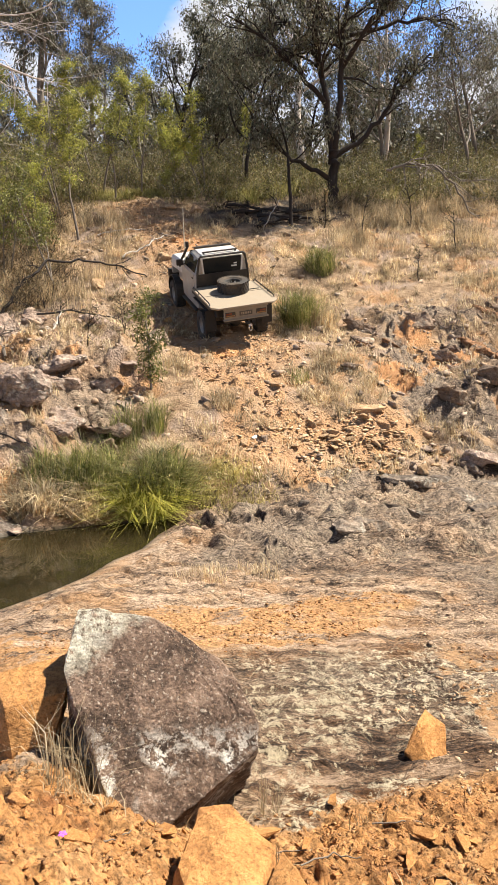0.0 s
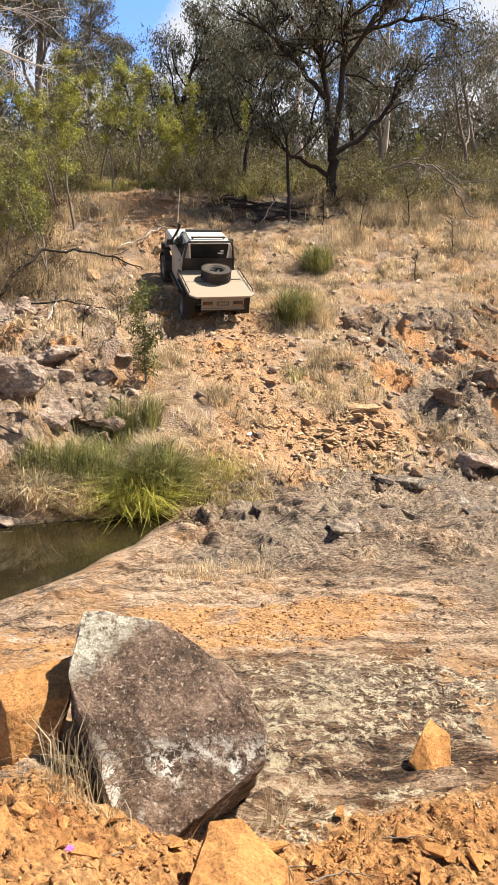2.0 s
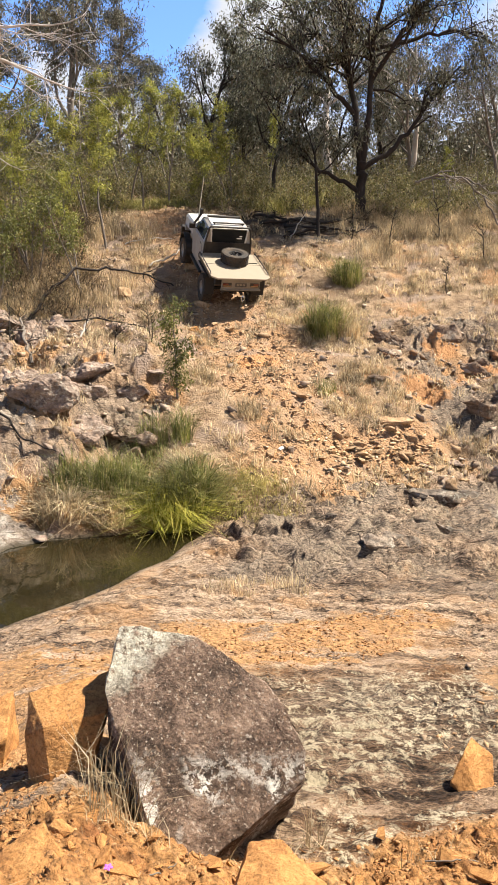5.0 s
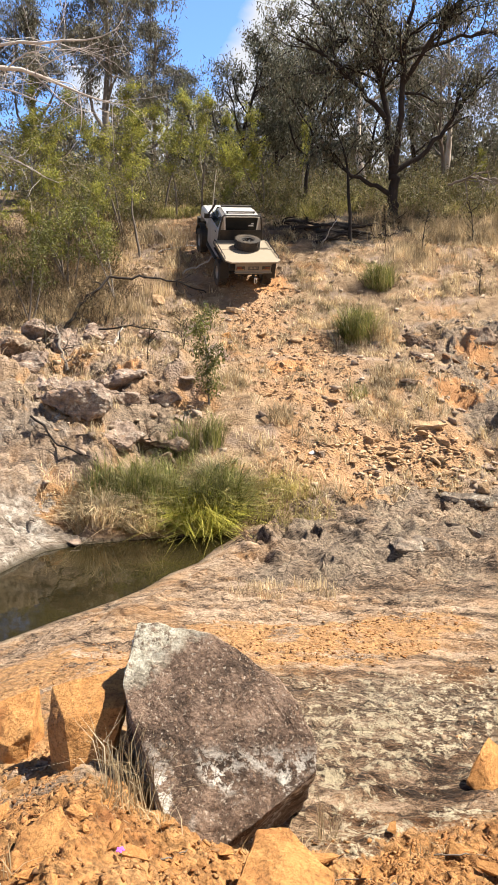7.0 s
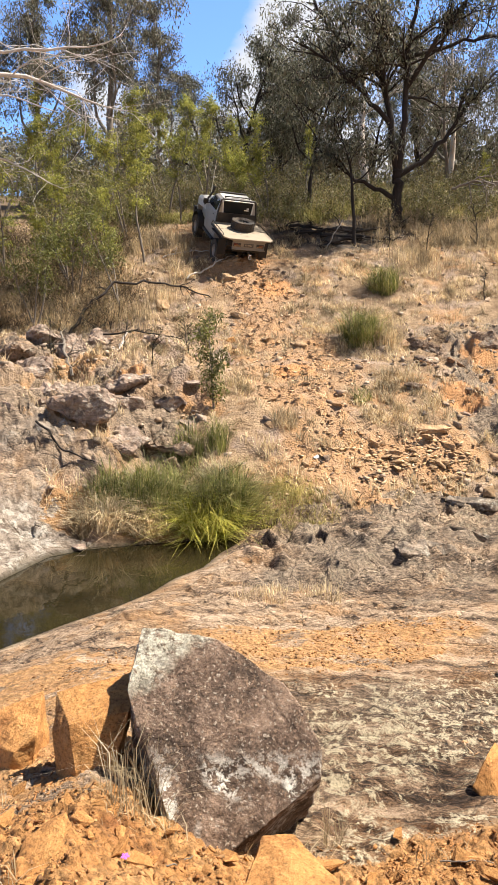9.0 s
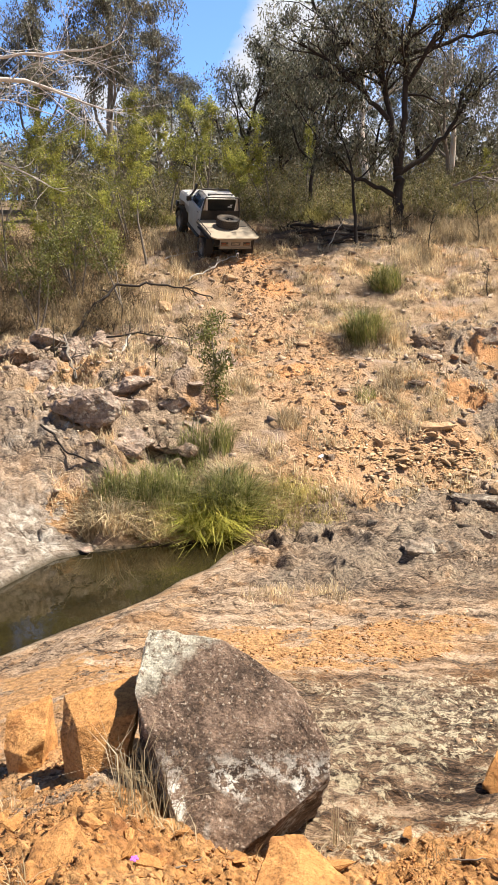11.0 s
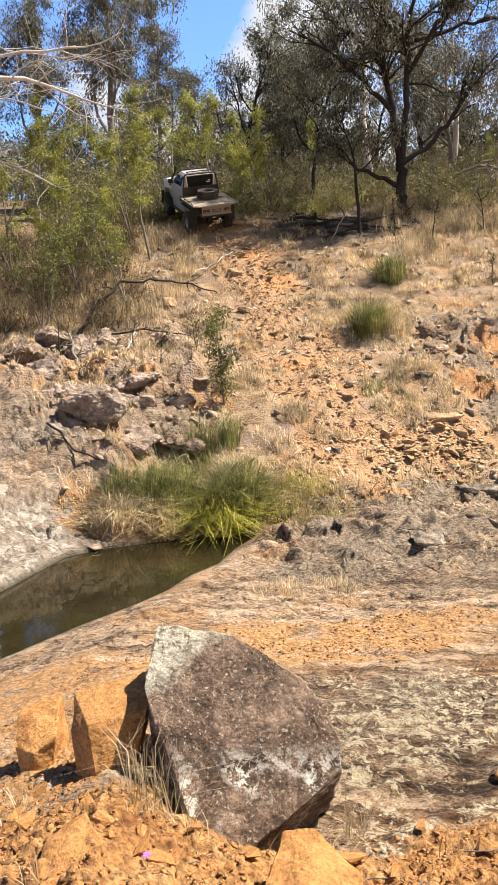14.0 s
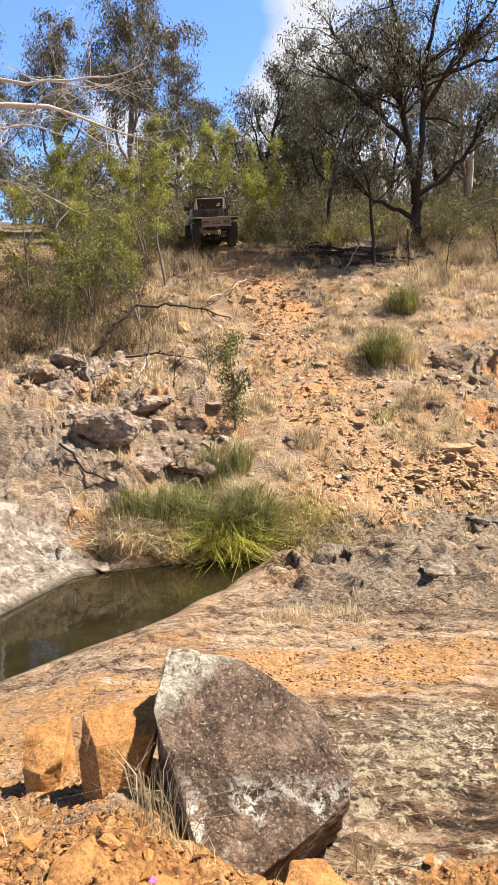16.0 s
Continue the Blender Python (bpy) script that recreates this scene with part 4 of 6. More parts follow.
def hull_rock(points, rough=0.02, cuts=4, seed=0, freq=5.0):
    """A broken rock: the hull of its corner points, finely cut, with uneven faces and worn edges."""
    bm = bmesh.new()
    for p in points:
        bm.verts.new(p)
    r = bmesh.ops.convex_hull(bm, input=bm.verts)
    bmesh.ops.delete(bm, geom=[v for v in bm.verts if not v.link_faces], context="VERTS")
    bmesh.ops.triangulate(bm, faces=bm.faces)
    for k in range(cuts):
        bmesh.ops.subdivide_edges(bm, edges=bm.edges[:], cuts=1, use_grid_fill=True)
        if k == cuts - 1:
            bmesh.ops.smooth_vert(bm, verts=bm.verts, factor=0.5, use_axis_x=True, use_axis_y=True, use_axis_z=True)
    co = np.array([v.co for v in bm.verts])
    bm.normal_update()
    no = np.array([v.normal for v in bm.verts])
    x, y, z = co.T
    h = rough * fbm(x * freq, y * freq, z * freq, 5, seed, 0.55) + rough * 0.5 * (np.floor(fbm(x * freq * 0.5, y * freq * 0.5, z * freq * 0.5, 2, seed + 9) * 4) / 4)
    co = co + no * h[:, None]
    for v, c in zip(bm.verts, co):
        v.co = c
    return bm


def place_rock(name, bm, mat, at, label, category="rock", group="", smooth=False):
    me = bpy.data.meshes.new(name)
    bmesh.ops.recalc_face_normals(bm, faces=bm.faces)
    bm.to_mesh(me)
    bm.free()
    if smooth:
        me.polygons.foreach_set("use_smooth", np.ones(len(me.polygons), bool))
    me.materials.append(mat)
    ob = new(name, me)
    ob.matrix_basis = Matrix.Translation(at)
    return tagged(ob, label, category, group)


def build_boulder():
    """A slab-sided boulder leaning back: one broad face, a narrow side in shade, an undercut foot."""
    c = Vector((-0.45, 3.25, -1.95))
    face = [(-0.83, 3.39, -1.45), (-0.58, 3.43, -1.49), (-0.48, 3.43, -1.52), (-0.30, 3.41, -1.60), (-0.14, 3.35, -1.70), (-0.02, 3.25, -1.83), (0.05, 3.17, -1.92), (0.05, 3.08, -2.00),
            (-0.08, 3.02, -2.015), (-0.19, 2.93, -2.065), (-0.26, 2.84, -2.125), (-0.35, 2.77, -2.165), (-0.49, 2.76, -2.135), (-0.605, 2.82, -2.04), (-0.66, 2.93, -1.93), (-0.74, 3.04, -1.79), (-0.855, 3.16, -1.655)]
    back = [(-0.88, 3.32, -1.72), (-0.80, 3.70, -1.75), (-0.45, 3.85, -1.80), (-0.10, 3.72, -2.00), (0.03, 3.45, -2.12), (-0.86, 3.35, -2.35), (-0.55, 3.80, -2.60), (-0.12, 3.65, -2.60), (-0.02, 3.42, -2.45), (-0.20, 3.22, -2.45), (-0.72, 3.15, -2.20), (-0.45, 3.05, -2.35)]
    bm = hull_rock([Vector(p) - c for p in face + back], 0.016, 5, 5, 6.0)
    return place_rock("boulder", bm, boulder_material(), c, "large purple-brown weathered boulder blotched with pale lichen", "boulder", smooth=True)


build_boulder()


def block(name, pts, mat, label, seed, group="", rough=0.007):
    c = sum((Vector(p) for p in pts), Vector()) / len(pts)
    bm = hull_rock([Vector(p) - c for p in pts], rough, 5, seed, 8.0)
    return place_rock(name, bm, mat, c, label, "rock", group)


block("rock", [(-1.27, 3.38, -1.79), (-0.84, 3.46, -1.69), (-0.86, 3.22, -1.79), (-1.12, 3.12, -1.815), (-0.90, 3.12, -1.97), (-1.08, 3.05, -2.01), (-1.23, 3.20, -1.90), (-0.96, 3.05, -2.25), (-1.15, 3.05, -2.25),
               (-1.28, 3.40, -2.2), (-0.98, 3.44, -2.2)], M_ORANGE, "square-broken orange rock beside the boulder", 3, "orange rocks in the foreground")
block("rock", [(-1.68, 3.62, -2.03), (-1.46, 3.70, -1.96), (-1.40, 3.42, -2.05), (-1.50, 3.36, -2.12), (-1.42, 3.4, -2.3), (-1.56, 3.36, -2.3), (-1.68, 3.6, -2.4), (-1.42, 3.66, -2.4), (-1.64, 3.45, -2.14)],
      M_ORANGE, "small orange rock beside the square-broken one", 8, "orange rocks in the foreground")
block("rock", [(-0.19, 2.55, -1.90), (-0.07, 2.55, -1.89), (0.09, 2.38, -1.93), (0.06, 2.25, -1.925), (-0.25, 2.28, -1.93), (-0.20, 2.16, -1.94), (0.03, 2.14, -1.93), (-0.08, 2.40, -1.88), (-0.24, 2.05, -2.2), (0.1, 2.05, -2.2), (0.12, 2.5, -2.2), (-0.26, 2.6, -2.2), (-0.28, 2.3, -2.05)],
      M_ORANGE, "flat-topped orange rock half sunk in dirt", 12, "orange rocks in the foreground")
block("rock", [(0.055, 2.17, -1.93), (0.12, 2.33, -1.91), (0.20, 2.15, -1.90), (0.13, 2.05, -1.92), (0.06, 2.1, -2.1), (0.2, 2.25, -2.1), (0.1, 2.35, -2.1)],
      M_ORANGE, "rounded orange rock half sunk in dirt", 15, "orange rocks in the foreground")
block("rock", [(0.99, 4.00, -2.43), (1.07, 4.14, -2.41), (1.18, 4.10, -2.50), (1.18, 3.98, -2.66), (1.08, 3.84, -2.70), (0.99, 3.86, -2.66), (0.91, 3.92, -2.56), (0.96, 4.15, -2.8), (1.16, 4.12, -2.8), (1.10, 3.88, -2.8)],
      M_ORANGE, "upright wedge of orange rock on the grey slab", 19, "orange rocks in the foreground")
block("rock", [(-1.03, 2.36, -1.80), (-0.91, 2.44, -1.765), (-0.80, 2.30, -1.775), (-0.85, 2.17, -1.80), (-0.94, 2.15, -1.81), (-1.02, 2.25, -1.83), (-1.05, 2.3, -2.1), (-0.9, 2.5, -2.1), (-0.78, 2.2, -2.1), (-0.95, 2.1, -2.1)],
      M_ORANGE, "low orange rock half sunk in dirt", 23, "orange rocks in the foreground")


def chip_mesh(name, seed, mat, n=9, flat=0.6):
    """An angular stone of about unit size: a hull of a few points."""
    rng = np.random.default_rng(seed)
    p = rng.uniform(-0.5, 0.5, (n + 3, 3)) * np.array([1.05, rng.uniform(0.6, 0.95), flat])
    bm = bmesh.new()
    for q in p:
        bm.verts.new(q)
    bmesh.ops.convex_hull(bm, input=bm.verts)
    bmesh.ops.delete(bm, geom=[v for v in bm.verts if not v.link_faces], context="VERTS")
    bmesh.ops.recalc_face_normals(bm, faces=bm.faces)
    me = bpy.data.meshes.new(name)
    bm.to_mesh(me)
    bm.free()
    me.materials.append(mat)
    return me


def chips_stuff(name, places, mat, label, seed, flat=0.55):
    """Many stones, too many to count, in one mesh. places: arrays x, y, size."""
    rng = np.random.default_rng(seed)
    shapes = []
    for k in range(14):
        me = chip_mesh("chip", seed * 31 + k, mat, 4, flat)
        v = np.array([q.co for q in me.vertices])
        f = np.array([list(q.vertices) for q in me.polygons])
        shapes.append((v, f))
        bpy.data.meshes.remove(me)
    xs, ys, ss = places
    zs = land(xs, ys)
    V, Fc, base = [], [], 0
    kind = rng.integers(0, len(shapes), len(xs))
    ang, tx, ty = rng.uniform(0, 6.28, len(xs)), rng.normal(0, 0.15, len(xs)), rng.normal(0, 0.15, len(xs))
    for i in range(len(xs)):
        v, f = shapes[kind[i]]
        ca, sa = math.cos(ang[i]), math.sin(ang[i])
        R = np.array([[ca, -sa, 0], [sa, ca, 0], [tx[i], ty[i], 1]])
        V.append((v @ R.T) * ss[i] + np.array([xs[i], ys[i], zs[i] + 0.07 * ss[i]]))
        Fc.append(f + base)
        base += len(v)
    ob = mesh_object(name, np.concatenate(V), np.concatenate(Fc), mat)
    return tagged(ob, label, "stones", kind="stuff")


def island_material(name, cols, rough=0.9, bump=0.6):
    """Stones or leaves that differ from piece to piece."""
    m, nt, b = material(name, rough)
    g = Graph(nt)
    stops = [(k / (len(cols) - 1), c) for k, c in enumerate(cols)]
    c = g.ramp(g.island(), *stops)
    p = g.coord("Object")
    c = g.mix(0.8, c, g.ramp(g.noise(p, 28, 6, 0.65), (0.3, 0.55), (0.62, 1.05)), "MULTIPLY")
    nt.links.new(c, b.inputs["Base Color"])
    if bump:
        g.bump(b, g.noise(p, 40, 6, 0.65), bump, 0.01)
    b.inputs["Specular IOR Level"].default_value = 0.2
    return m


M_CHIPS = island_material("rubble_chips", ((0.34, 0.19, 0.095), (0.50, 0.34, 0.20), (0.44, 0.25, 0.125), (0.58, 0.44, 0.29), (0.17, 0.11, 0.075), (0.50, 0.36, 0.23), (0.26, 0.16, 0.10)))
M_FLAKES = island_material("rock_flakes", ((0.42, 0.28, 0.15), (0.58, 0.43, 0.26), (0.24, 0.15, 0.085), (0.50, 0.32, 0.16), (0.62, 0.48, 0.31)))
M_PEBBLES = island_material("orange_pebbles", ((0.29, 0.128, 0.045), (0.40, 0.19, 0.070), (0.22, 0.098, 0.038), (0.47, 0.265, 0.118), (0.14, 0.072, 0.034), (0.39, 0.19, 0.07)))
M_BANKSTONES = island_material("bank_stones", ((0.13, 0.095, 0.07), (0.34, 0.26, 0.195), (0.24, 0.18, 0.13), (0.44, 0.34, 0.255), (0.34, 0.22, 0.125)))


def scatter(seed, n, x0, x1, y0, y1, keep, s0, s1, power=2.0):
    rng = np.random.default_rng(seed)
    x, y = rng.uniform(x0, x1, n), rng.uniform(y0, y1, n)
    w = keep(x, y)
    ok = rng.uniform(0, 1, n) < w
    x, y = x[ok], y[ok]
    s = s0 + (s1 - s0) * rng.uniform(0, 1, len(x)) ** power
    return x, y, s


chips_stuff("rubble", scatter(5, 80000, -7, 6, 12, 34, lambda x, y: zones(x, y)[2] ** 1.3 * (0.65 + 0.35 * step(-0.3, 0.5, fbm(x * 0.9, y * 0.9, octaves=3, seed=71))), 0.03, 0.19, 3.0), M_CHIPS, "loose tan and orange rubble strewn over the track", 2, 0.27)
chips_stuff("rubble", scatter(15, 1100, 0.2, 4.4, 13.6, 17.2, lambda x, y: step(1.1, 0.5, np.hypot((x - 2.2) / 1.9, (y - 15.3 - 0.25 * (x - 2.2)) / 0.9) + 0.5 * fbm(x * 1.3, y * 1.3, octaves=3, seed=75)), 0.06, 0.26, 1.8), M_FLAKES, "flat tan flakes of broken rock in a heap", 12, 0.28)
chips_stuff("pebbles", scatter(6, 26000, -2.4, 2.6, 1.4, 6.5, lambda x, y: zones(x, y)[1] * step(7, 2, y) * (0.25 + 0.75 * step(-0.2, 0.4, fbm(x * 2.5, y * 2.5, octaves=3, seed=72))), 0.006, 0.050, 4.0), M_PEBBLES, "orange gravel on bare dirt", 3, 0.5)
chips_stuff("pebbles", scatter(7, 26000, -2.0, 3.4, 5.3, 9.5, lambda x, y: zones(x, y)[1] * (0.4 + 0.6 * step(-0.2, 0.3, fbm(x * 2.2, y * 2.2, octaves=3, seed=77))), 0.008, 0.060, 4.0), M_PEBBLES, "orange gravel drifted on the rock slab", 4, 0.5)
chips_stuff("pebbles", scatter(9, 15000, -1.7, 1.6, 1.9, 3.5, lambda x, y: zones(x, y)[1] * (0.3 + 0.7 * step(-0.2, 0.4, fbm(x * 3, y * 3, octaves=3, seed=73))), 0.005, 0.036, 3.4), M_PEBBLES, "orange gravel and clods in the foreground", 9, 0.45)
chips_stuff("bank_stones", scatter(8, 16000, -10, 11, 12.3, 30, lambda x, y: zones(x, y)[3] * (0.16 + 0.22 * step(-1, -3, x) * step(26, 19, y) + 0.65 * step(2, 3.5, x) * step(25, 19, y)), 0.04, 0.36, 3.2), M_BANKSTONES, "grey and brown stones among dry grass", 6)


chips_stuff("rubble", scatter(16, 3400, 0.7, 3.4, 3.2, 9.0, lambda x, y: step(0.42, 0.12, np.abs(x - np.interp(y, [3.2, 4.4, 5.3, 7.7, 9.0], [1.25, 1.36, 1.40, 2.2, 2.7])) + 0.25 * fbm(x * 1.6, y * 1.6, octaves=3, seed=76)), 0.008, 0.075, 3.0), M_CHIPS, "broken stones and grit in a crevice of the slab", 13, 0.35)


def build_single_stones():
    """Stones large enough to pick out one by one."""
    rng = np.random.default_rng(77)
    tan = [chip_mesh("stone", 100 + k, M_TAN, 8, 0.45) for k in range(6)]
    grey = [chip_mesh("stone", 200 + k, M_GREY, 12, 0.5) for k in range(6)]
    ora = [chip_mesh("stone", 300 + k, M_ORANGE, 8, 0.42) for k in range(5)]

    def put(meshes, x, y, s, label, group, sink=0.1):
        ob = new("stone", meshes[rng.integers(0, len(meshes))])
        ob.matrix_basis = Matrix.LocRotScale((x, y, land_at(x, y) + s * sink), Euler((rng.normal(0, 0.25), rng.normal(0, 0.25), rng.uniform(0, 6.28))), (s, s * rng.uniform(0.7, 1.1), s * rng.uniform(0.7, 1.1)))
        tagged(ob, label, "stone", group)

    for _ in range(60):
        y = rng.uniform(13.0, 30)
        x = np.interp(y, [p[1] for p in TRACK], [p[0] for p in TRACK]) + rng.normal(0, 0.75)
        put(tan, x, y, rng.uniform(0.12, 0.36), "tan angular stone lying on the rubble track", "stones on the track")
    for _ in range(30):
        put(tan, rng.normal(2.3, 0.9), rng.normal(15.4, 0.55), rng.uniform(0.18, 0.40), "tan angular stone in the rubble heap", "stones in the rubble heap")
    for _ in range(40):
        x, y = rng.uniform(-8.5, -1.9), rng.uniform(13.8, 23)
        put(grey, x, y, rng.uniform(0.2, 0.6), "grey lichened stone among dry grass", "stones on the bank", -0.12)
    for _ in range(10):
        x, y = rng.uniform(2.6, 9), rng.uniform(15.5, 23)
        put(grey, x, y, rng.uniform(0.25, 0.75), "grey lichened stone among dry grass", "stones on the bank", -0.12)
    for _ in range(200):
        x, y = rng.uniform(-1.5, 1.6), rng.uniform(1.9, 3.3)
        if zones(np.array([x]), np.array([y]))[1][0] > 0.5:
            put(ora, x, y, 0.03 + 0.11 * rng.uniform() ** 1.6, "small orange stone on bare dirt", "stones in the foreground dirt")


build_single_stones()


# ---------------------------------------------------------------- larger rocks of the far bank
def bank_rock(x, y, w, d, h, mat, label, seed, group="", sink=0.3, turn=0.0, tilt=0.0, freq=3.0, rough=0.034):
    rng = np.random.default_rng(seed)
    n = 15
    p = rng.normal(size=(n, 3))
    p /= np.linalg.norm(p, axis=1)[:, None]
    p *= np.array([w, d, h]) * 0.5 * rng.uniform(0.8, 1.05, (n, 1))
    m = Matrix.Rotation(turn, 3, "Z") @ Matrix.Rotation(tilt, 3, "Y")
    bm = hull_rock([m @ Vector(q) for q in p], rough * (w + d), 4 if w > 1.0 else 3, seed, freq)
    return place_rock("rock", bm, mat, (x, y, land_at(x, y) + h * (0.40 - sink)), label, "rock", group)


BANK = "rocks on the far bank"
bank_rock(-6.9, 17.9, 1.7, 1.2, 1.0, M_GREY, "broad grey lichened rock on the bank", 31, BANK, 0.35, 0.3)
bank_rock(-4.1, 15.8, 1.2, 0.9, 0.75, M_GREY, "rounded grey rock with a dark undercut", 32, BANK, 0.3, 0.1)
bank_rock(-5.7, 15.6, 1.5, 1.1, 0.8, M_GREY, "grey rock outcrop with orange stain", 33, BANK, 0.4, 0.5)
bank_rock(-3.2, 16.5, 0.9, 0.7, 0.5, M_GREY, "grey lichened rock among dry grass", 34, BANK, 0.35, 0.9)
bank_rock(-4.5, 14.35, 1.5, 1.0, 0.9, M_GREY, "grey split rock low on the bank", 35, BANK, 0.35, 0.2)
bank_rock(-6.3, 21.7, 0.9, 0.6, 0.6, M_GREY, "grey rock under a fallen branch", 38, BANK, 0.3, 0.4)
bank_rock(-4.9, 24.6, 0.7, 0.5, 0.6, M_TAN, "rusty brown rock among dry grass", 39, BANK, 0.3)
bank_rock(4.85, 21.3, 1.0, 0.8, 0.75, M_DARK, "dark brown rock among pale grass", 40, BANK, 0.3)
bank_rock(4.9, 17.6, 1.3, 0.7, 0.5, M_DARK, "dark slabby rock on the bank", 41, BANK, 0.35, 0.5, 0.3)
bank_rock(6.0, 18.2, 1.2, 0.8, 0.6, M_DARK, "dark slabby rock on the bank", 42, BANK, 0.35, 0.8, 0.3)
bank_rock(4.0, 16.2, 1.4, 0.8, 0.35, M_GREY, "flat grey rock at the slab's edge", 43, BANK, 0.4, 0.6, 0.2)
bank_rock(5.3, 16.0, 1.8, 1.0, 0.5, M_GREY, "flat grey rock at the slab's edge", 44, BANK, 0.4, 0.6, 0.25)
bank_rock(2.7, 16.8, 1.0, 0.6, 0.3, M_TAN, "flat tan rock above the rubble", 45, BANK, 0.5)
bank_rock(2.5, 18.4, 0.6, 0.4, 0.3, M_DARK, "small dark rock among dry grass", 46, BANK, 0.3)
bank_rock(3.56, 14.75, 0.40, 0.32, 0.30, M_TAN, "single tan rock on the grey slab", 47, BANK, 0.25)
bank_rock(-2.2, 31.3, 0.85, 0.55, 0.45, M_TAN, "tan rock at the crest", 48, BANK, 0.25)
bank_rock(-3.3, 31.6, 0.8, 0.5, 0.35, M_TAN, "tan rock at the crest", 49, BANK, 0.25)
bank_rock(-2.37, 21.9, 0.45, 0.40, 0.36, M_ORANGE, "orange rock beside the track", 50, BANK, 0.25)
bank_rock(-0.3, 21.4, 0.55, 0.38, 0.18, M_TAN, "flat tan rock on the track", 51, BANK, 0.3)
bank_rock(-1.3, 22.0, 0.40, 0.32, 0.26, M_TAN, "tan rock on the track", 52, BANK, 0.3)
bank_rock(-2.3, 23.9, 0.75, 0.45, 0.35, M_TAN, "brown ledge of rock across the track", 53, BANK, 0.4, -0.4, 0.3)
bank_rock(-2.9, 26.6, 0.9, 0.5, 0.40, M_TAN, "brown ledge of rock across the track", 54, BANK, 0.4, -0.4, 0.2)
bank_rock(-3.76, 11.45, 0.34, 0.22, 0.14, M_GREY, "pale flat stone at the water's edge", 55, BANK, 0.3)
bank_rock(0.30, 14.7, 0.30, 0.25, 0.22, M_DARK, "dark rock in the rubble", 56, BANK, 0.3)
bank_rock(0.12, 14.75, 0.20, 0.2, 0.18, M_WHITE, "small white quartz stone in the rubble", 57, BANK, 0.3)
bank_rock(-5.0, 29.0, 1.3, 0.8, 0.7, M_TAN, "weathered tan rock at the crest", 58, BANK, 0.4)
bank_rock(-5.9, 29.9, 1.1, 0.8, 0.7, M_GREY, "weathered grey rock at the crest", 59, BANK, 0.4)


def ledges():
    """Dark, rust-stained sheets of layered rock that dip across the bank."""
    rng = np.random.default_rng(515)
    for k in range(22):
        x, y = rng.uniform(3.0, 8.2), rng.uniform(15.6, 22.5)
        w = rng.uniform(0.7, 1.7)
        bank_rock(x, y, w, w * rng.uniform(0.28, 0.45), w * rng.uniform(0.18, 0.30), M_RUSTY if k % 3 == 0 else M_DARK, "rust-stained sheet of layered rock" if k % 3 == 0 else "dark sheet of layered rock in the bank", 700 + k, BANK, 0.32, rng.uniform(-1.0, -0.35), 0.38, 4.0)


def slab_sheets():
    """Low dark sheets of rock, left standing on the upper slab where others broke away."""
    rng = np.random.default_rng(525)
    for k in range(20):
        x, y = rng.uniform(0.9, 5.6), rng.uniform(10.4, 13.0)
        y += 0.55 * max(0.0, x - 0.5)
        w = rng.uniform(0.5, 1.5)
        bank_rock(x, y, w, w * rng.uniform(0.3, 0.55), w * rng.uniform(0.22, 0.32), M_SHEET, "low dark grey sheet of rock on the slab", 800 + k, "rock sheets on the slab", 0.62, rng.uniform(-0.2, 0.6), rng.uniform(0.0, 0.12), 4.5, 0.015)


def more_bank_rocks():
    rng = np.random.default_rng(505)
    for k in range(20):
        x, y = rng.uniform(-8.6, -2.6), rng.uniform(14.4, 21.5)
        w = rng.uniform(0.6, 2.0)
        bank_rock(x, y, w, w * rng.uniform(0.6, 0.9), w * rng.uniform(0.22, 0.36), M_GREY if k % 4 else M_DARK, "grey lichened rock set in the bank" if k % 4 else "dark split rock set in the bank", 600 + k, BANK, 0.38, rng.uniform(0, 3), rng.normal(0, 0.25))


more_bank_rocks()
ledges()
slab_sheets()


# ---------------------------------------------------------------- plants: materials
def leaf_material(name, cols, translucent=0.35, rough=0.55):
    m, nt, b = material(name, rough)
    g = Graph(nt)
    c = g.ramp(g.island(), *[(k / (len(cols) - 1), col) for k, col in enumerate(cols)])
    tone = g.ramp(g.random(), (0.0, 0.85), (1.0, 1.12))
    c = g.mix(1.0, c, tone, "MULTIPLY")
    patch = g.ramp(g.noise(g.coord("Object"), 1.5, 4, 0.6), (0.38, 0.35), (0.52, 0.95), (0.62, 1.4))
    c = g.mix(1.0, c, patch, "MULTIPLY")
    nt.links.new(c, b.inputs["Base Color"])
    b.inputs["Specular IOR Level"].default_value = 0.25
    tr = nt.nodes.new("ShaderNodeBsdfTranslucent")
    nt.links.new(c, tr.inputs["Color"])
    mx = nt.nodes.new("ShaderNodeMixShader")
    mx.inputs[0].default_value = translucent
    nt.links.new(b.outputs[0], mx.inputs[1])
    nt.links.new(tr.outputs[0], mx.inputs[2])
    nt.links.new(mx.outputs[0], nt.nodes["Material Output"].inputs["Surface"])
    return m


def bark_material(name, c0, c1, scale=6.0):
    m, nt, b = material(name, 0.9)
    g = Graph(nt)
    p = g.coord("Object")
    n = g.noise(g.mapping(p, (1, 1, 0.18)), scale * 2, 8, 0.65)
    big = g.noise(p, scale * 0.15, 3)
    c = g.mix(n, c0, c1)
    c = g.mix(0.6, c, g.ramp(big, (0.35, 0.55), (0.65, 1.1)), "MULTIPLY")
    nt.links.new(c, b.inputs["Base Color"])
    g.bump(b, n, 0.8, 0.02)
    b.inputs["Specular IOR Level"].default_value = 0.2
    return m


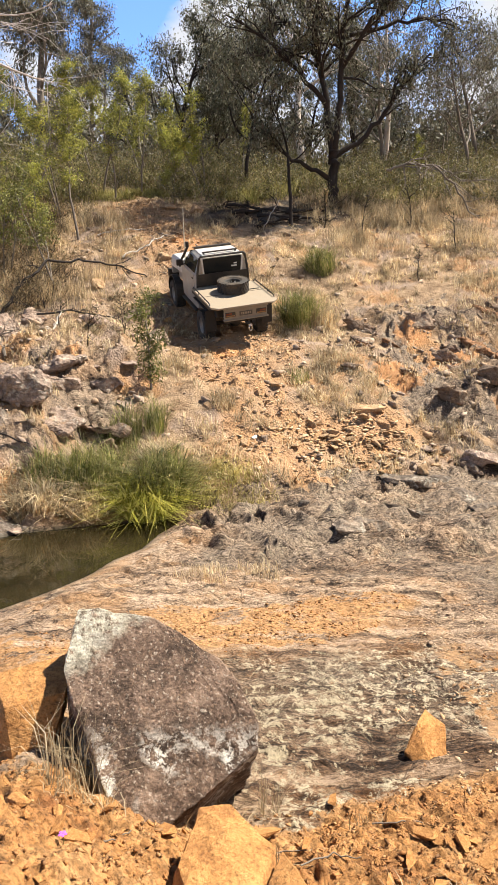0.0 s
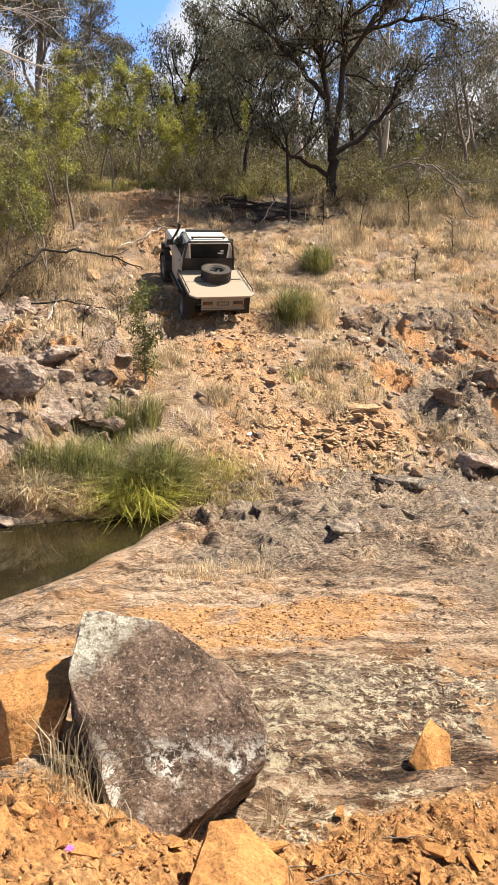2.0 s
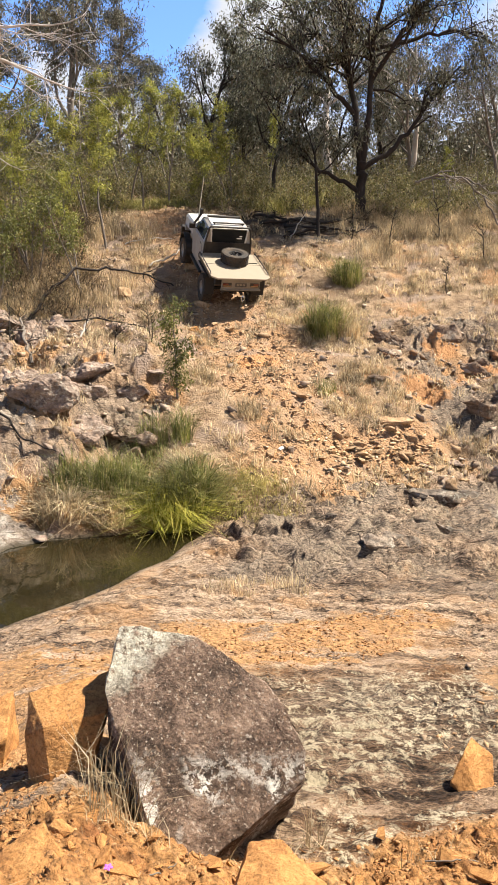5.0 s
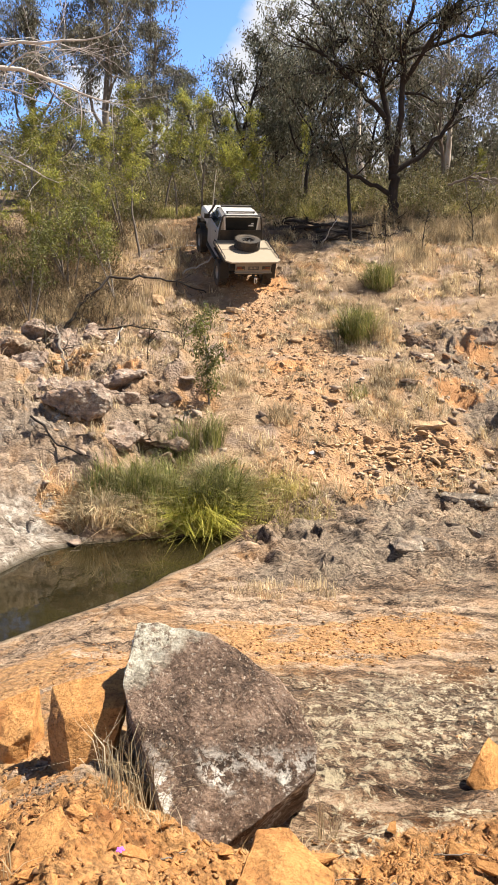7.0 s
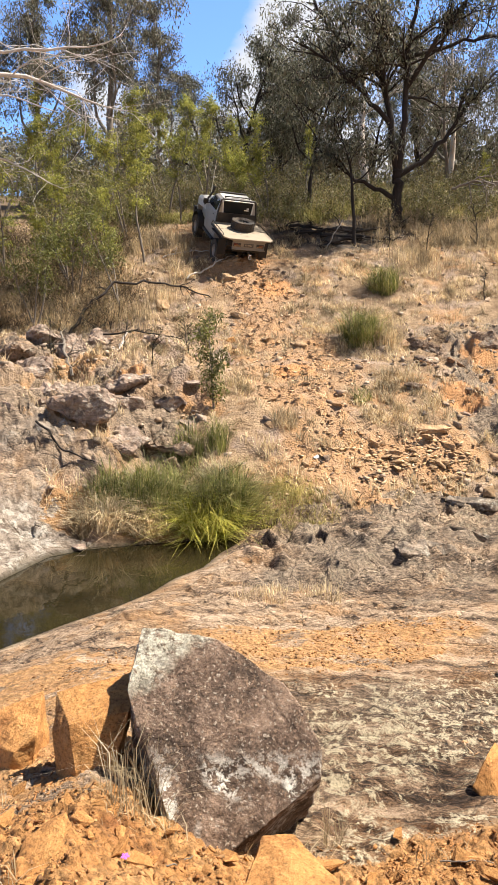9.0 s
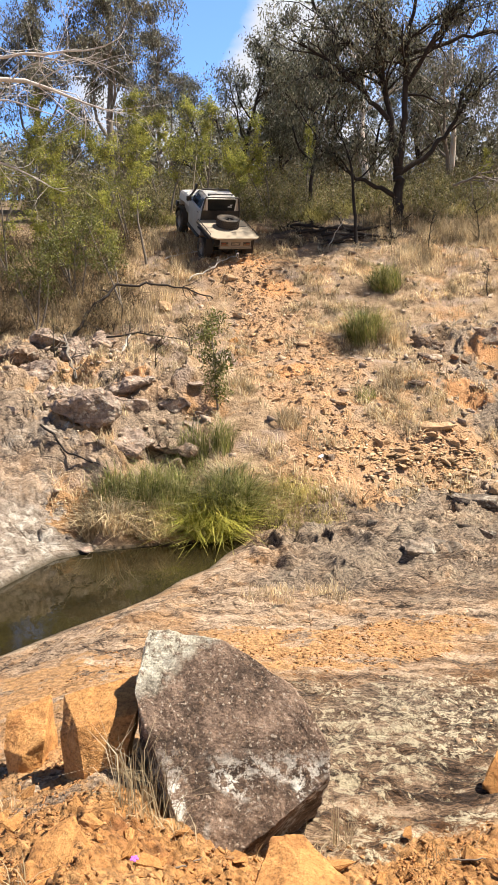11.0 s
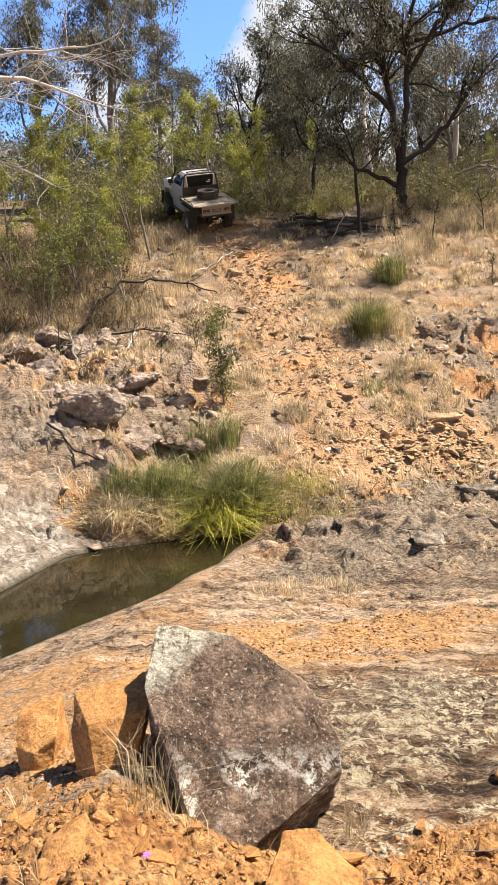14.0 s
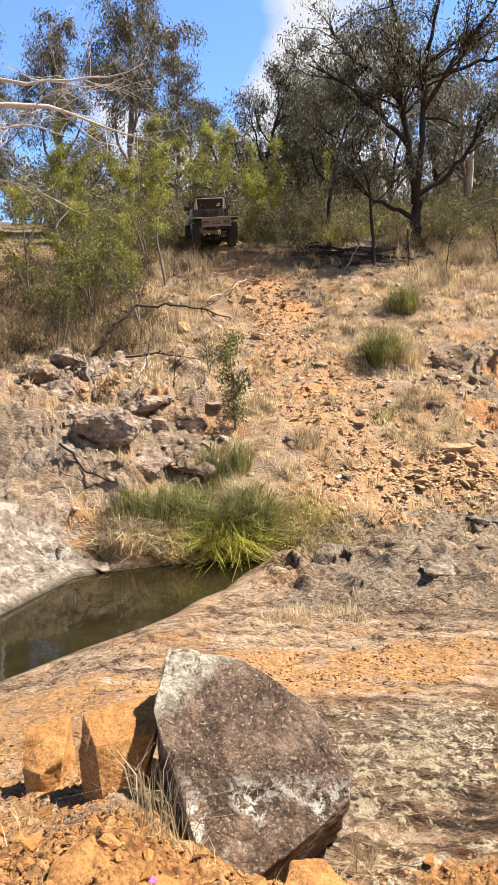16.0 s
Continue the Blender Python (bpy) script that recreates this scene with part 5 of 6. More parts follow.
M_GUM = leaf_material("gum_leaves", ((0.045, 0.048, 0.028), (0.085, 0.090, 0.052), (0.135, 0.135, 0.083), (0.23, 0.22, 0.15), (0.095, 0.070, 0.045)), 0.22)
M_GUM_GREY = leaf_material("grey_gum_leaves", ((0.085, 0.085, 0.055), (0.153, 0.149, 0.093), (0.221, 0.204, 0.140), (0.145, 0.111, 0.076)), 0.20)
M_WATTLE = leaf_material("wattle_leaves", ((0.095, 0.104, 0.021), (0.25, 0.265, 0.048), (0.42, 0.39, 0.085), (0.190, 0.199, 0.040)), 0.37)
M_WATTLE_DARK = leaf_material("green_shrub_leaves", ((0.085, 0.098, 0.024), (0.145, 0.153, 0.038), (0.221, 0.212, 0.060)), 0.30)
M_SCRUB = leaf_material("scrub_leaves", ((0.075, 0.070, 0.026), (0.155, 0.142, 0.055), (0.29, 0.245, 0.105), (0.20, 0.145, 0.075), (0.19, 0.19, 0.060), (0.050, 0.042, 0.020)), 0.22)
M_STRAW = leaf_material("dry_grass", ((0.46, 0.34, 0.19), (0.64, 0.51, 0.31), (0.74, 0.62, 0.42), (0.54, 0.40, 0.23), (0.32, 0.21, 0.11)), 0.35, 0.7)
M_BROWN_GRASS = leaf_material("brown_tall_grass", ((0.28, 0.20, 0.115), (0.44, 0.335, 0.20), (0.58, 0.46, 0.29), (0.20, 0.15, 0.085)), 0.35, 0.7)
M_RUSH = leaf_material("green_rush", ((0.07, 0.085, 0.020), (0.15, 0.17, 0.038), (0.27, 0.27, 0.070), (0.48, 0.40, 0.19), (0.10, 0.115, 0.030), (0.36, 0.33, 0.13)), 0.35, 0.45)
M_RUSH_YELLOW = leaf_material("yellow_green_rush", ((0.30, 0.31, 0.05), (0.52, 0.49, 0.08), (0.66, 0.58, 0.15)), 0.4, 0.45)
M_BARK = bark_material("dark_bark", (0.011, 0.009, 0.008), (0.050, 0.040, 0.034))
M_BARK_GREY = bark_material("grey_bark", (0.10, 0.085, 0.070), (0.27, 0.23, 0.19))
M_BARK_WHITE = bark_material("white_gum_bark", (0.46, 0.40, 0.33), (0.72, 0.66, 0.57))
M_DEADWOOD = bark_material("bleached_dead_wood", (0.34, 0.31, 0.27), (0.66, 0.61, 0.55))


# ---------------------------------------------------------------- plants: geometry
class Wood:
    """Gathers round tapering limbs into one mesh."""

    def __init__(self):
        self.v, self.f, self.n = [], [], 0

    def limb(self, pts, radii, sides=6):
        pts = np.asarray(pts, float)
        d = np.gradient(pts, axis=0)
        d /= np.linalg.norm(d, axis=1)[:, None] + 1e-9
        u = np.cross(d, [0.35, 0.25, 0.9])
        u /= np.linalg.norm(u, axis=1)[:, None] + 1e-9
        w = np.cross(d, u)
        a = np.arange(sides) * 2 * np.pi / sides
        ring = pts[:, None] + np.asarray(radii, float)[:, None, None] * (np.cos(a)[None, :, None] * u[:, None] + np.sin(a)[None, :, None] * w[:, None])
        n = len(pts)
        self.v.append(ring.reshape(-1, 3))
        i, j = np.meshgrid(np.arange(n - 1), np.arange(sides), indexing="ij")
        jn = (j + 1) % sides
        self.f.append(self.n + np.stack([i * sides + j, i * sides + jn, (i + 1) * sides + jn, (i + 1) * sides + j], -1).reshape(-1, 4))
        self.n += n * sides

    def link(self, name, mat, parent=None):
        ob = mesh_object(name, np.concatenate(self.v), np.concatenate(self.f), mat, True)
        ob.parent = parent
        return ob


def wander(rng, start, direction, length, seg, bend=0.25, lift=0.0):
    """A crooked line of seg + 1 points."""
    p, d = [np.array(start, float)], np.array(direction, float)
    d /= np.linalg.norm(d)
    for _ in range(seg):
        d = d + rng.normal(0, bend, 3) + np.array([0, 0, lift])
        d /= np.linalg.norm(d)
        p.append(p[-1] + d * length / seg)
    return np.array(p)


def leaf_quads(rng, centres, per, spread, size, width, hang=0.7):
    """Small pointed leaves round each centre."""
    c = np.repeat(np.asarray(centres, float), per, axis=0)
    n = len(c)
    c = c + rng.normal(0, 1, (n, 3)) * spread
    d = rng.normal(0, 1, (n, 3))
    d[:, 2] -= hang * 1.6
    d /= np.linalg.norm(d, axis=1)[:, None]
    u = np.cross(d, rng.normal(0, 1, (n, 3)))
    u /= np.linalg.norm(u, axis=1)[:, None] + 1e-9
    L = size * rng.uniform(0.6, 1.3, (n, 1))
    W = width * rng.uniform(0.7, 1.3, (n, 1))
    v = np.stack([c, c + d * L * 0.45 + u * W * 0.5, c + d * L, c + d * L * 0.45 - u * W * 0.5], 1)
    return v.reshape(-1, 3), np.arange(n * 4).reshape(-1, 4)


def sprout(rng, wood, pts, radii, count, length, level, tips, bend=0.22, lift=0.05, t0=0.3, spread=0.9, out=None):
    """Side branches along a limb; the last ones carry leaves."""
    for _ in range(count):
        k = rng.uniform(t0, 1.0) * (len(pts) - 1)
        i = min(int(k), len(pts) - 2)
        base = pts[i] + (pts[i + 1] - pts[i]) * (k - i)
        axis = pts[i + 1] - pts[i]
        axis /= np.linalg.norm(axis)
        d = axis * 0.6 + rng.normal(0, spread, 3) * np.array([1, 1, 0.6])
        ln = length * rng.uniform(0.55, 1.2)
        r0 = min(radii[i] * 0.6, 0.02 + 0.022 * ln)
        seg = 5 if level else 3
        q = wander(rng, base, d, ln, seg, bend, lift)
        rr = np.linspace(r0, r0 * 0.35, seg + 1)
        wood.limb(q, rr, 5 if level else 4)
        if level:
            sprout(rng, wood, q, rr, out or 5, ln * 0.55, level - 1, tips, bend, lift, 0.25, spread, out)
        else:
            tips.extend(q[1:])


def finish_tree(name, label, wood, leaves, bark, leaf_mat, at, group="", category="tree"):
    t = tagged(new(name), label, category, group)
    t.matrix_basis = Matrix.Translation(at)
    wood.link("trunk", bark, t)
    if leaves is not None:
        cr = mesh_object("crown", leaves[0], leaves[1], leaf_mat)
        cr.parent = t
    return t


def gum_tree(seed, height, r, label, bark, leaf_mat, leaves_per=14, size=0.16, width=0.045, first=0.35, limbs=6, spread=0.28, limb_len=0.45, side=5, group="gum trees behind the bank", at=(0, 0, 0), name="gum_tree", lean=(0, 0), tip_share=1.0, bare=False):
    rng = np.random.default_rng(seed)
    wood, tips = Wood(), []
    trunk = wander(rng, (0, 0, -0.3), (lean[0], lean[1], 1), height * 0.85, 12, 0.07, 0.05)
    rad = np.linspace(r, r * 0.25, 13)
    rad[0] *= 1.35
    wood.limb(trunk, rad, 10)
    for k in range(limbs):
        i = int(np.interp(k / max(limbs - 1, 1), [0, 1], [first * 12, 11]))
        a = k * 2.4 + rng.uniform(-0.5, 0.5)
        d = np.array([math.cos(a), math.sin(a), rng.uniform(0.5, 1.2)])
        ln = height * limb_len * rng.uniform(0.7, 1.1) * (1 - 0.45 * k / limbs)
        q = wander(rng, trunk[i], d, ln, 8, 0.16, 0.06)
        rr = np.linspace(rad[i] * 0.6, 0.02, 9)
        wood.limb(q, rr, 7)
        sprout(rng, wood, q, rr, side, ln * 0.45, 1, tips, 0.25, 0.02, 0.3, 0.8, 5)
    sprout(rng, wood, trunk[7:], rad[7:], 5, height * 0.22, 1, tips, 0.25, 0.02, 0.2, 0.8, 5)
    tips = np.array(tips)
    if tip_share < 1:
        tips = tips[rng.uniform(0, 1, len(tips)) < tip_share]
    lv = None if bare else leaf_quads(rng, tips, int(leaves_per * 0.95), spread * 0.62, size * 1.15, width * 1.1, 1.0)
    return finish_tree(name, label, wood, lv, bark, leaf_mat, at, group)


def big_gum():
    """The large dark tree at the crest: stem forking into two, a low limb to each side, wide crown."""
    rng = np.random.default_rng(4)
    wood, tips = Wood(), []

    def line(points, r0, r1, sides=9, branches=0, ln=2.2, t0=0.35):
        p = np.array(points, float)
        k = np.linspace(0, len(p) - 1, 4 * (len(p) - 1) + 1)
        q = np.stack([np.interp(k, np.arange(len(p)), p[:, c]) for c in range(3)], 1)
        q += np.concatenate([np.zeros((3, 3)), rng.normal(0, 0.05, (len(q) - 3, 3))])
        rr = np.linspace(r0, r1, len(q))
        wood.limb(q, rr, sides)
        if branches:
            sprout(rng, wood, q, rr, branches, ln, 1, tips, 0.24, 0.03, t0, 0.75, 6)

    line([(0.05, 0, -0.4), (0.0, 0, 0.6), (-0.05, 0, 1.6), (-0.04, 0, 2.25)], 0.22, 0.18, 12)
    line([(-0.05, 0, 2.1), (-0.35, 0.1, 4.0), (-0.70, 0.2, 6.0), (-0.75, 0.3, 7.9), (-1.0, 0.3, 10.2)], 0.155, 0.05, 9, 15, 2.4)
    line([(0.0, 0, 2.1), (0.22, -0.1, 4.0), (0.15, -0.2, 6.0), (0.45, -0.3, 7.9), (1.1, -0.4, 10.4)], 0.15, 0.05, 9, 15, 2.4)
    line([(-0.08, 0, 1.0), (-0.75, -0.2, 1.4), (-1.7, -0.4, 1.75), (-2.4, -0.5, 2.25), (-3.2, -0.5, 2.95)], 0.11, 0.04, 7, 5, 1.1, 0.5)
    line([(0.05, 0, 1.95), (1.35, 0.2, 2.8), (2.3, 0.3, 4.0), (2.9, 0.4, 4.9), (3.9, 0.5, 6.0)], 0.12, 0.04, 7, 10, 1.9, 0.4)
    line([(-0.35, 0.1, 4.0), (-1.45, -0.3, 5.1), (-2.85, -0.6, 6.2), (-4.3, -0.8, 7.0)], 0.11, 0.035, 7, 14, 2.0, 0.25)
    line([(-0.62, 0.2, 5.6), (-1.7, 0.5, 7.0), (-2.9, 0.8, 8.0), (-3.8, 1.0, 9.2)], 0.10, 0.03, 7, 13, 2.0, 0.25)
    line([(0.3, -0.2, 6.4), (2.0, 0.4, 7.0), (3.9, 0.7, 7.4), (4.9, 0.7, 7.2)], 0.10, 0.03, 7, 12, 2.0, 0.25)
    line([(0.2, -0.1, 5.2), (1.2, -0.8, 6.6), (2.4, -1.4, 8.2), (3.2, -1.8, 9.6)], 0.10, 0.03, 7, 12, 2.1, 0.25)
    line([(-0.5, 0.1, 5.0), (-0.9, -1.1, 6.2), (-1.3, -2.0, 7.4)], 0.08, 0.03, 7, 10, 1.8, 0.25)
    tips = np.array(tips)
    tips = tips[vnoise(tips[:, 0] * 0.9, tips[:, 1] * 0.9, tips[:, 2] * 0.9, 5) > -0.25]
    lv = leaf_quads(rng, tips, 13, 0.19, 0.18, 0.050, 1.0)
    return finish_tree("gum_tree", "large dark-barked gum tree forking low at the crest", wood, lv, M_BARK, M_GUM, (3.47, 32.0, land_at(3.47, 32.0)))


def wattle(seed, height, label, leaf_mat=M_WATTLE, at=(0, 0, 0), width=0.95, clear=0.3, per=18, name="sapling", group="young green saplings", bark=None, size=0.10, stems=1):
    """A slim sapling: one or more thin stems with uneven feathery sprays and gaps between them."""
    rng = np.random.default_rng(seed)
    wood, tips = Wood(), []
    for s in range(stems):
        h = height * (1.0 if s == 0 else rng.uniform(0.6, 0.9))
        lean = 0.07 if stems == 1 else 0.22
        trunk = wander(rng, (rng.normal(0, 0.05 * s), rng.normal(0, 0.05 * s), -0.15), (rng.normal(0, lean), rng.normal(0, lean), 1), h, 12, 0.07, 0.04)
        rad = np.linspace(0.009 * h + 0.008, 0.006, 13)
        wood.limb(trunk, rad, 6)
        for k in range(int(22 + h * 7)):
            u = clear + (0.99 - clear) * rng.uniform(0, 1) ** 0.8
            a = rng.uniform(0, 6.28)
            if float(vnoise(np.array([a * 0.9 + seed]), np.array([u * 6.0]), seed=seed)[0]) < -0.15:
                continue
            i = min(int(u * 12), 11)
            base = trunk[i] + (trunk[i + 1] - trunk[i]) * (u * 12 - i)
            ln = width * rng.uniform(0.25, 1.15) ** 1.2 * (1.25 - 0.75 * u)
            q = wander(rng, base, (math.cos(a), math.sin(a), rng.uniform(0.3, 1.4)), ln, 4, 0.22, -0.03)
            wood.limb(q, np.linspace(0.009, 0.003, 5), 4)
            tips.extend(q[2:] if ln > 0.4 else q[3:])
        tips.extend(trunk[-2:])
    lv = leaf_quads(rng, np.array(tips), int(per * 1.35), 0.085, size * 1.25, size * 0.32, 0.3)
    return finish_tree(name, label, wood, lv, bark or M_BARK_GREY, leaf_mat, at, group, "sapling")


def on_land(x, y, dz=0.0, turn=0.0, s=1.0):
    return Matrix.LocRotScale((x, y, land_at(x, y) + dz), Euler((0, 0, turn)), (s, s, s))


def stand(proto, places):
    """Further copies of a plant at (x, y, turn, scale)."""
    for x, y, turn, s in places:
        c = copy_thing(proto, Matrix())
        c.matrix_basis = on_land(x, y, 0, turn, s)


def build_trees():
    big_gum()
    t = gum_tree(11, 6.2, 0.085, "slender dark gum beside the large one", M_BARK, M_GUM, 8, 0.15, 0.042, 0.5, 6, 0.25, 0.32, 5)
    t.matrix_basis = on_land(1.65, 30.2)
    stand(t, [(-0.2, 34.4, 4.2, 1.25)])
    g1 = gum_tree(12, 14.0, 0.24, "tall grey gum with drooping open crown", M_BARK_GREY, M_GUM_GREY, 24, 0.18, 0.05, 0.3, 9, 0.32, 0.34, 6)
    g1.matrix_basis = on_land(-10.2, 38.0)
    g2 = gum_tree(13, 10.5, 0.17, "dark gum with an airy crown", M_BARK, M_GUM, 14, 0.17, 0.05, 0.3, 8, 0.34, 0.40, 6)
    g2.matrix_basis = on_land(-4.6, 46.0)
    g3 = gum_tree(14, 10.0, 0.15, "grey gum with a sparse crown", M_BARK_GREY, M_GUM_GREY, 9, 0.17, 0.05, 0.35, 7, 0.34, 0.42, 5)
    g3.matrix_basis = on_land(12.2, 42.0)
    g4 = gum_tree(15, 11.5, 0.22, "pale-trunked gum behind the large one", M_BARK_WHITE, M_GUM_GREY, 12, 0.17, 0.05, 0.5, 7, 0.34, 0.36, 5)
    g4.matrix_basis = on_land(2.9, 40.0)
    stand(g1, [(-20.8, 46, 2.0, 0.95), (-18.5, 52, 0.7, 1.1), (-12.0, 60, 3.6, 1.0), (22, 58, 1.0, 0.9)])
    stand(g2, [(-0.6, 44, 1.2, 0.95), (0.8, 52, 3.0, 1.05), (-8.0, 56, 2.2, 0.95), (6.8, 47, 4.0, 1.0), (16.5, 50, 0.4, 0.8), (10.2, 55, 2.7, 0.75), (-21, 46, 5.0, 0.8), (4.5, 58, 5.2, 0.9), (-3.5, 63, 0.2, 1.1), (-1.6, 50, 4.4, 0.9)])
    stand(g3, [(6.7, 40.5, 2.0, 0.85), (15.0, 44, 5.3, 0.85), (10.6, 38.2, 1.1, 0.75), (17.5, 57, 2.6, 1.1)])
    stand(g4, [(7.2, 43.0, 2.9, 0.9)])
    # saplings
    tall = "tall young wattle with bright green feathery leaves"
    w1 = wattle(21, 5.2, tall, width=1.05, clear=0.36)
    w1.matrix_basis = on_land(-6.25, 28.2)
    w1b = wattle(31, 5.6, tall, width=1.0, clear=0.40, stems=2)
    w1b.matrix_basis = on_land(-8.9, 32.0)
    w2 = wattle(22, 4.2, "young wattle with yellow-green leaves", width=0.95, clear=0.35, stems=2, per=14)
    w2.matrix_basis = on_land(-8.4, 26.0)
    w3 = wattle(23, 4.8, "slim young wattle with bright green crown on a bare stem", width=1.05, clear=0.45)
    w3.matrix_basis = on_land(-4.7, 34.0)
    w3b = wattle(33, 4.4, "slim young wattle with bright green crown on a bare stem", width=1.1, clear=0.42, stems=2)
    w3b.matrix_basis = on_land(-2.0, 34.2)
    w4 = wattle(24, 3.5, "dense green young wattle", M_WATTLE_DARK, width=1.2, clear=0.3, stems=2, per=11)
    w4.matrix_basis = on_land(-6.05, 23.9)
    w5 = wattle(35, 3.0, "open green young wattle with thin stems", M_WATTLE_DARK, width=1.1, clear=0.4, stems=3, per=9)
    w5.matrix_basis = on_land(-8.6, 22.8)
    stand(w1, [(-5.7, 33.2, 2.0, 0.92), (-10.3, 29.5, 3.2, 1.0), (-11.6, 33.5, 5.0, 1.1), (-7.3, 36.5, 1.1, 0.95)])
    stand(w1b, [(-7.4, 30.3, 4.1, 0.85), (-12.8, 30.5, 0.5, 0.9), (-5.0, 37.5, 2.2, 0.9)])
    stand(w2, [(-10.9, 26.5, 0.4, 1.05), (-7.2, 27.2, 5.2, 0.8)])
    stand(w3, [(-13.2, 36.0, 3.0, 1.25), (-0.4, 36.5, 2.5, 0.85), (-6.6, 35.0, 0.9, 1.05)])
    stand(w3b, [(-3.4, 37.5, 0.6, 1.0), (7.6, 36.0, 4.0, 0.55), (-3.3, 33.2, 4.7, 0.50)])
    stand(w4, [(-11.4, 24.6, 1.0, 1.1), (-9.0, 27.6, 4.0, 1.0)])
    stand(w5, [(-8.1, 25.4, 5.6, 1.05)])
    # narrow bush and twiggy shrubs on the bank
    bush = wattle(25, 1.9, "thin leafy green bush beside the track", M_WATTLE_DARK, width=0.50, clear=0.10, per=26, name="bush", group="", size=0.075)
    bush.matrix_basis = on_land(-2.2, 16.7, 0, 0, 1.12)
    tagged(bush, category="bush")
    twig = wattle(26, 1.3, "nearly bare twiggy shrub on the bank", M_SCRUB, width=0.65, clear=0.08, per=3, name="shrub", group="twiggy shrubs on the bank", bark=M_BARK, size=0.06)
    twig.matrix_basis = on_land(-4.1, 18.6)
    tagged(twig, category="shrub")
    stand(twig, [(-5.0, 19.6, 1.0, 0.9), (-6.8, 19.2, 2.0, 0.8), (-3.4, 20.6, 3.0, 0.75), (-5.8, 17.0, 4.0, 0.6), (-3.0, 18.0, 5.0, 0.6), (5.6, 25.0, 1.5, 0.9), (7.4, 27.2, 2.5, 1.2), (4.2, 28.6, 0.5, 1.3), (6.2, 29.4, 3.6, 1.4), (2.9, 29.8, 4.6, 1.3)])


build_trees()


def dead_tree():
    """Bleached bare tree whose branches reach out over the bank."""
    rng = np.random.default_rng(41)
    wood = Wood()
    trunk = wander(rng, (0, 0, -0.3), (0.03, 0, 1), 12.0, 14, 0.05, 0.03)
    rad = np.linspace(0.17, 0.05, 15)
    wood.limb(trunk, rad, 9)

    def limb(i, d, ln, r, n=4):
        q = wander(rng, trunk[i], d, ln, 9, 0.17, 0.0)
        rr = np.linspace(r * 0.75, 0.010, 10)
        wood.limb(q, rr, 7)
        tips = []
        sprout(rng, wood, q, rr * 0.6, n + 6, ln * 0.45, 1, tips, 0.3, -0.01, 0.25, 0.8, 4)

    limb(9, (1.0, 0.1, 0.30), 5.2, 0.13, 9)
    limb(10, (0.9, 0.2, -0.05), 5.4, 0.085, 8)
    limb(8, (0.9, -0.2, 0.05), 4.2, 0.07, 6)
    limb(7, (1.0, 0.2, -0.30), 3.6, 0.06, 5)
    limb(11, (0.6, -0.3, 0.5), 2.5, 0.05, 4)
    limb(10, (-0.8, 0.5, 0.4), 3.0, 0.05, 3)
    limb(6, (-0.7, -0.5, 0.5), 2.6, 0.05, 3)
    return finish_tree("dead_tree", "bleached bare dead tree with crooked branches", wood, None, M_DEADWOOD, None, (-10.6, 22.0, land_at(-10.6, 22.0)))


dead_tree()


def branch_thing(name, pts, r0, r1, mat, label, seed, twigs=8, twig_len=0.5, category="branch", group="", crook=0.03):
    rng = np.random.default_rng(seed)
    wood = Wood()
    p = np.array(pts, float)
    k = np.linspace(0, len(p) - 1, 5 * (len(p) - 1) + 1)
    q = np.stack([np.interp(k, np.arange(len(p)), p[:, c]) for c in range(3)], 1)
    q[1:] += rng.normal(0, crook, (len(q) - 1, 3))
    rr = np.linspace(r0, r1, len(q))
    wood.limb(q, rr, 7)
    if twigs:
        sprout(rng, wood, q, rr, twigs, twig_len, 1, [], 0.3, 0.0, 0.15, 0.8, 3)
    return tagged(wood.link(name, mat), label, category, group)


def gz(x, y, dz):
    return (x, y, land_at(x, y) + dz)


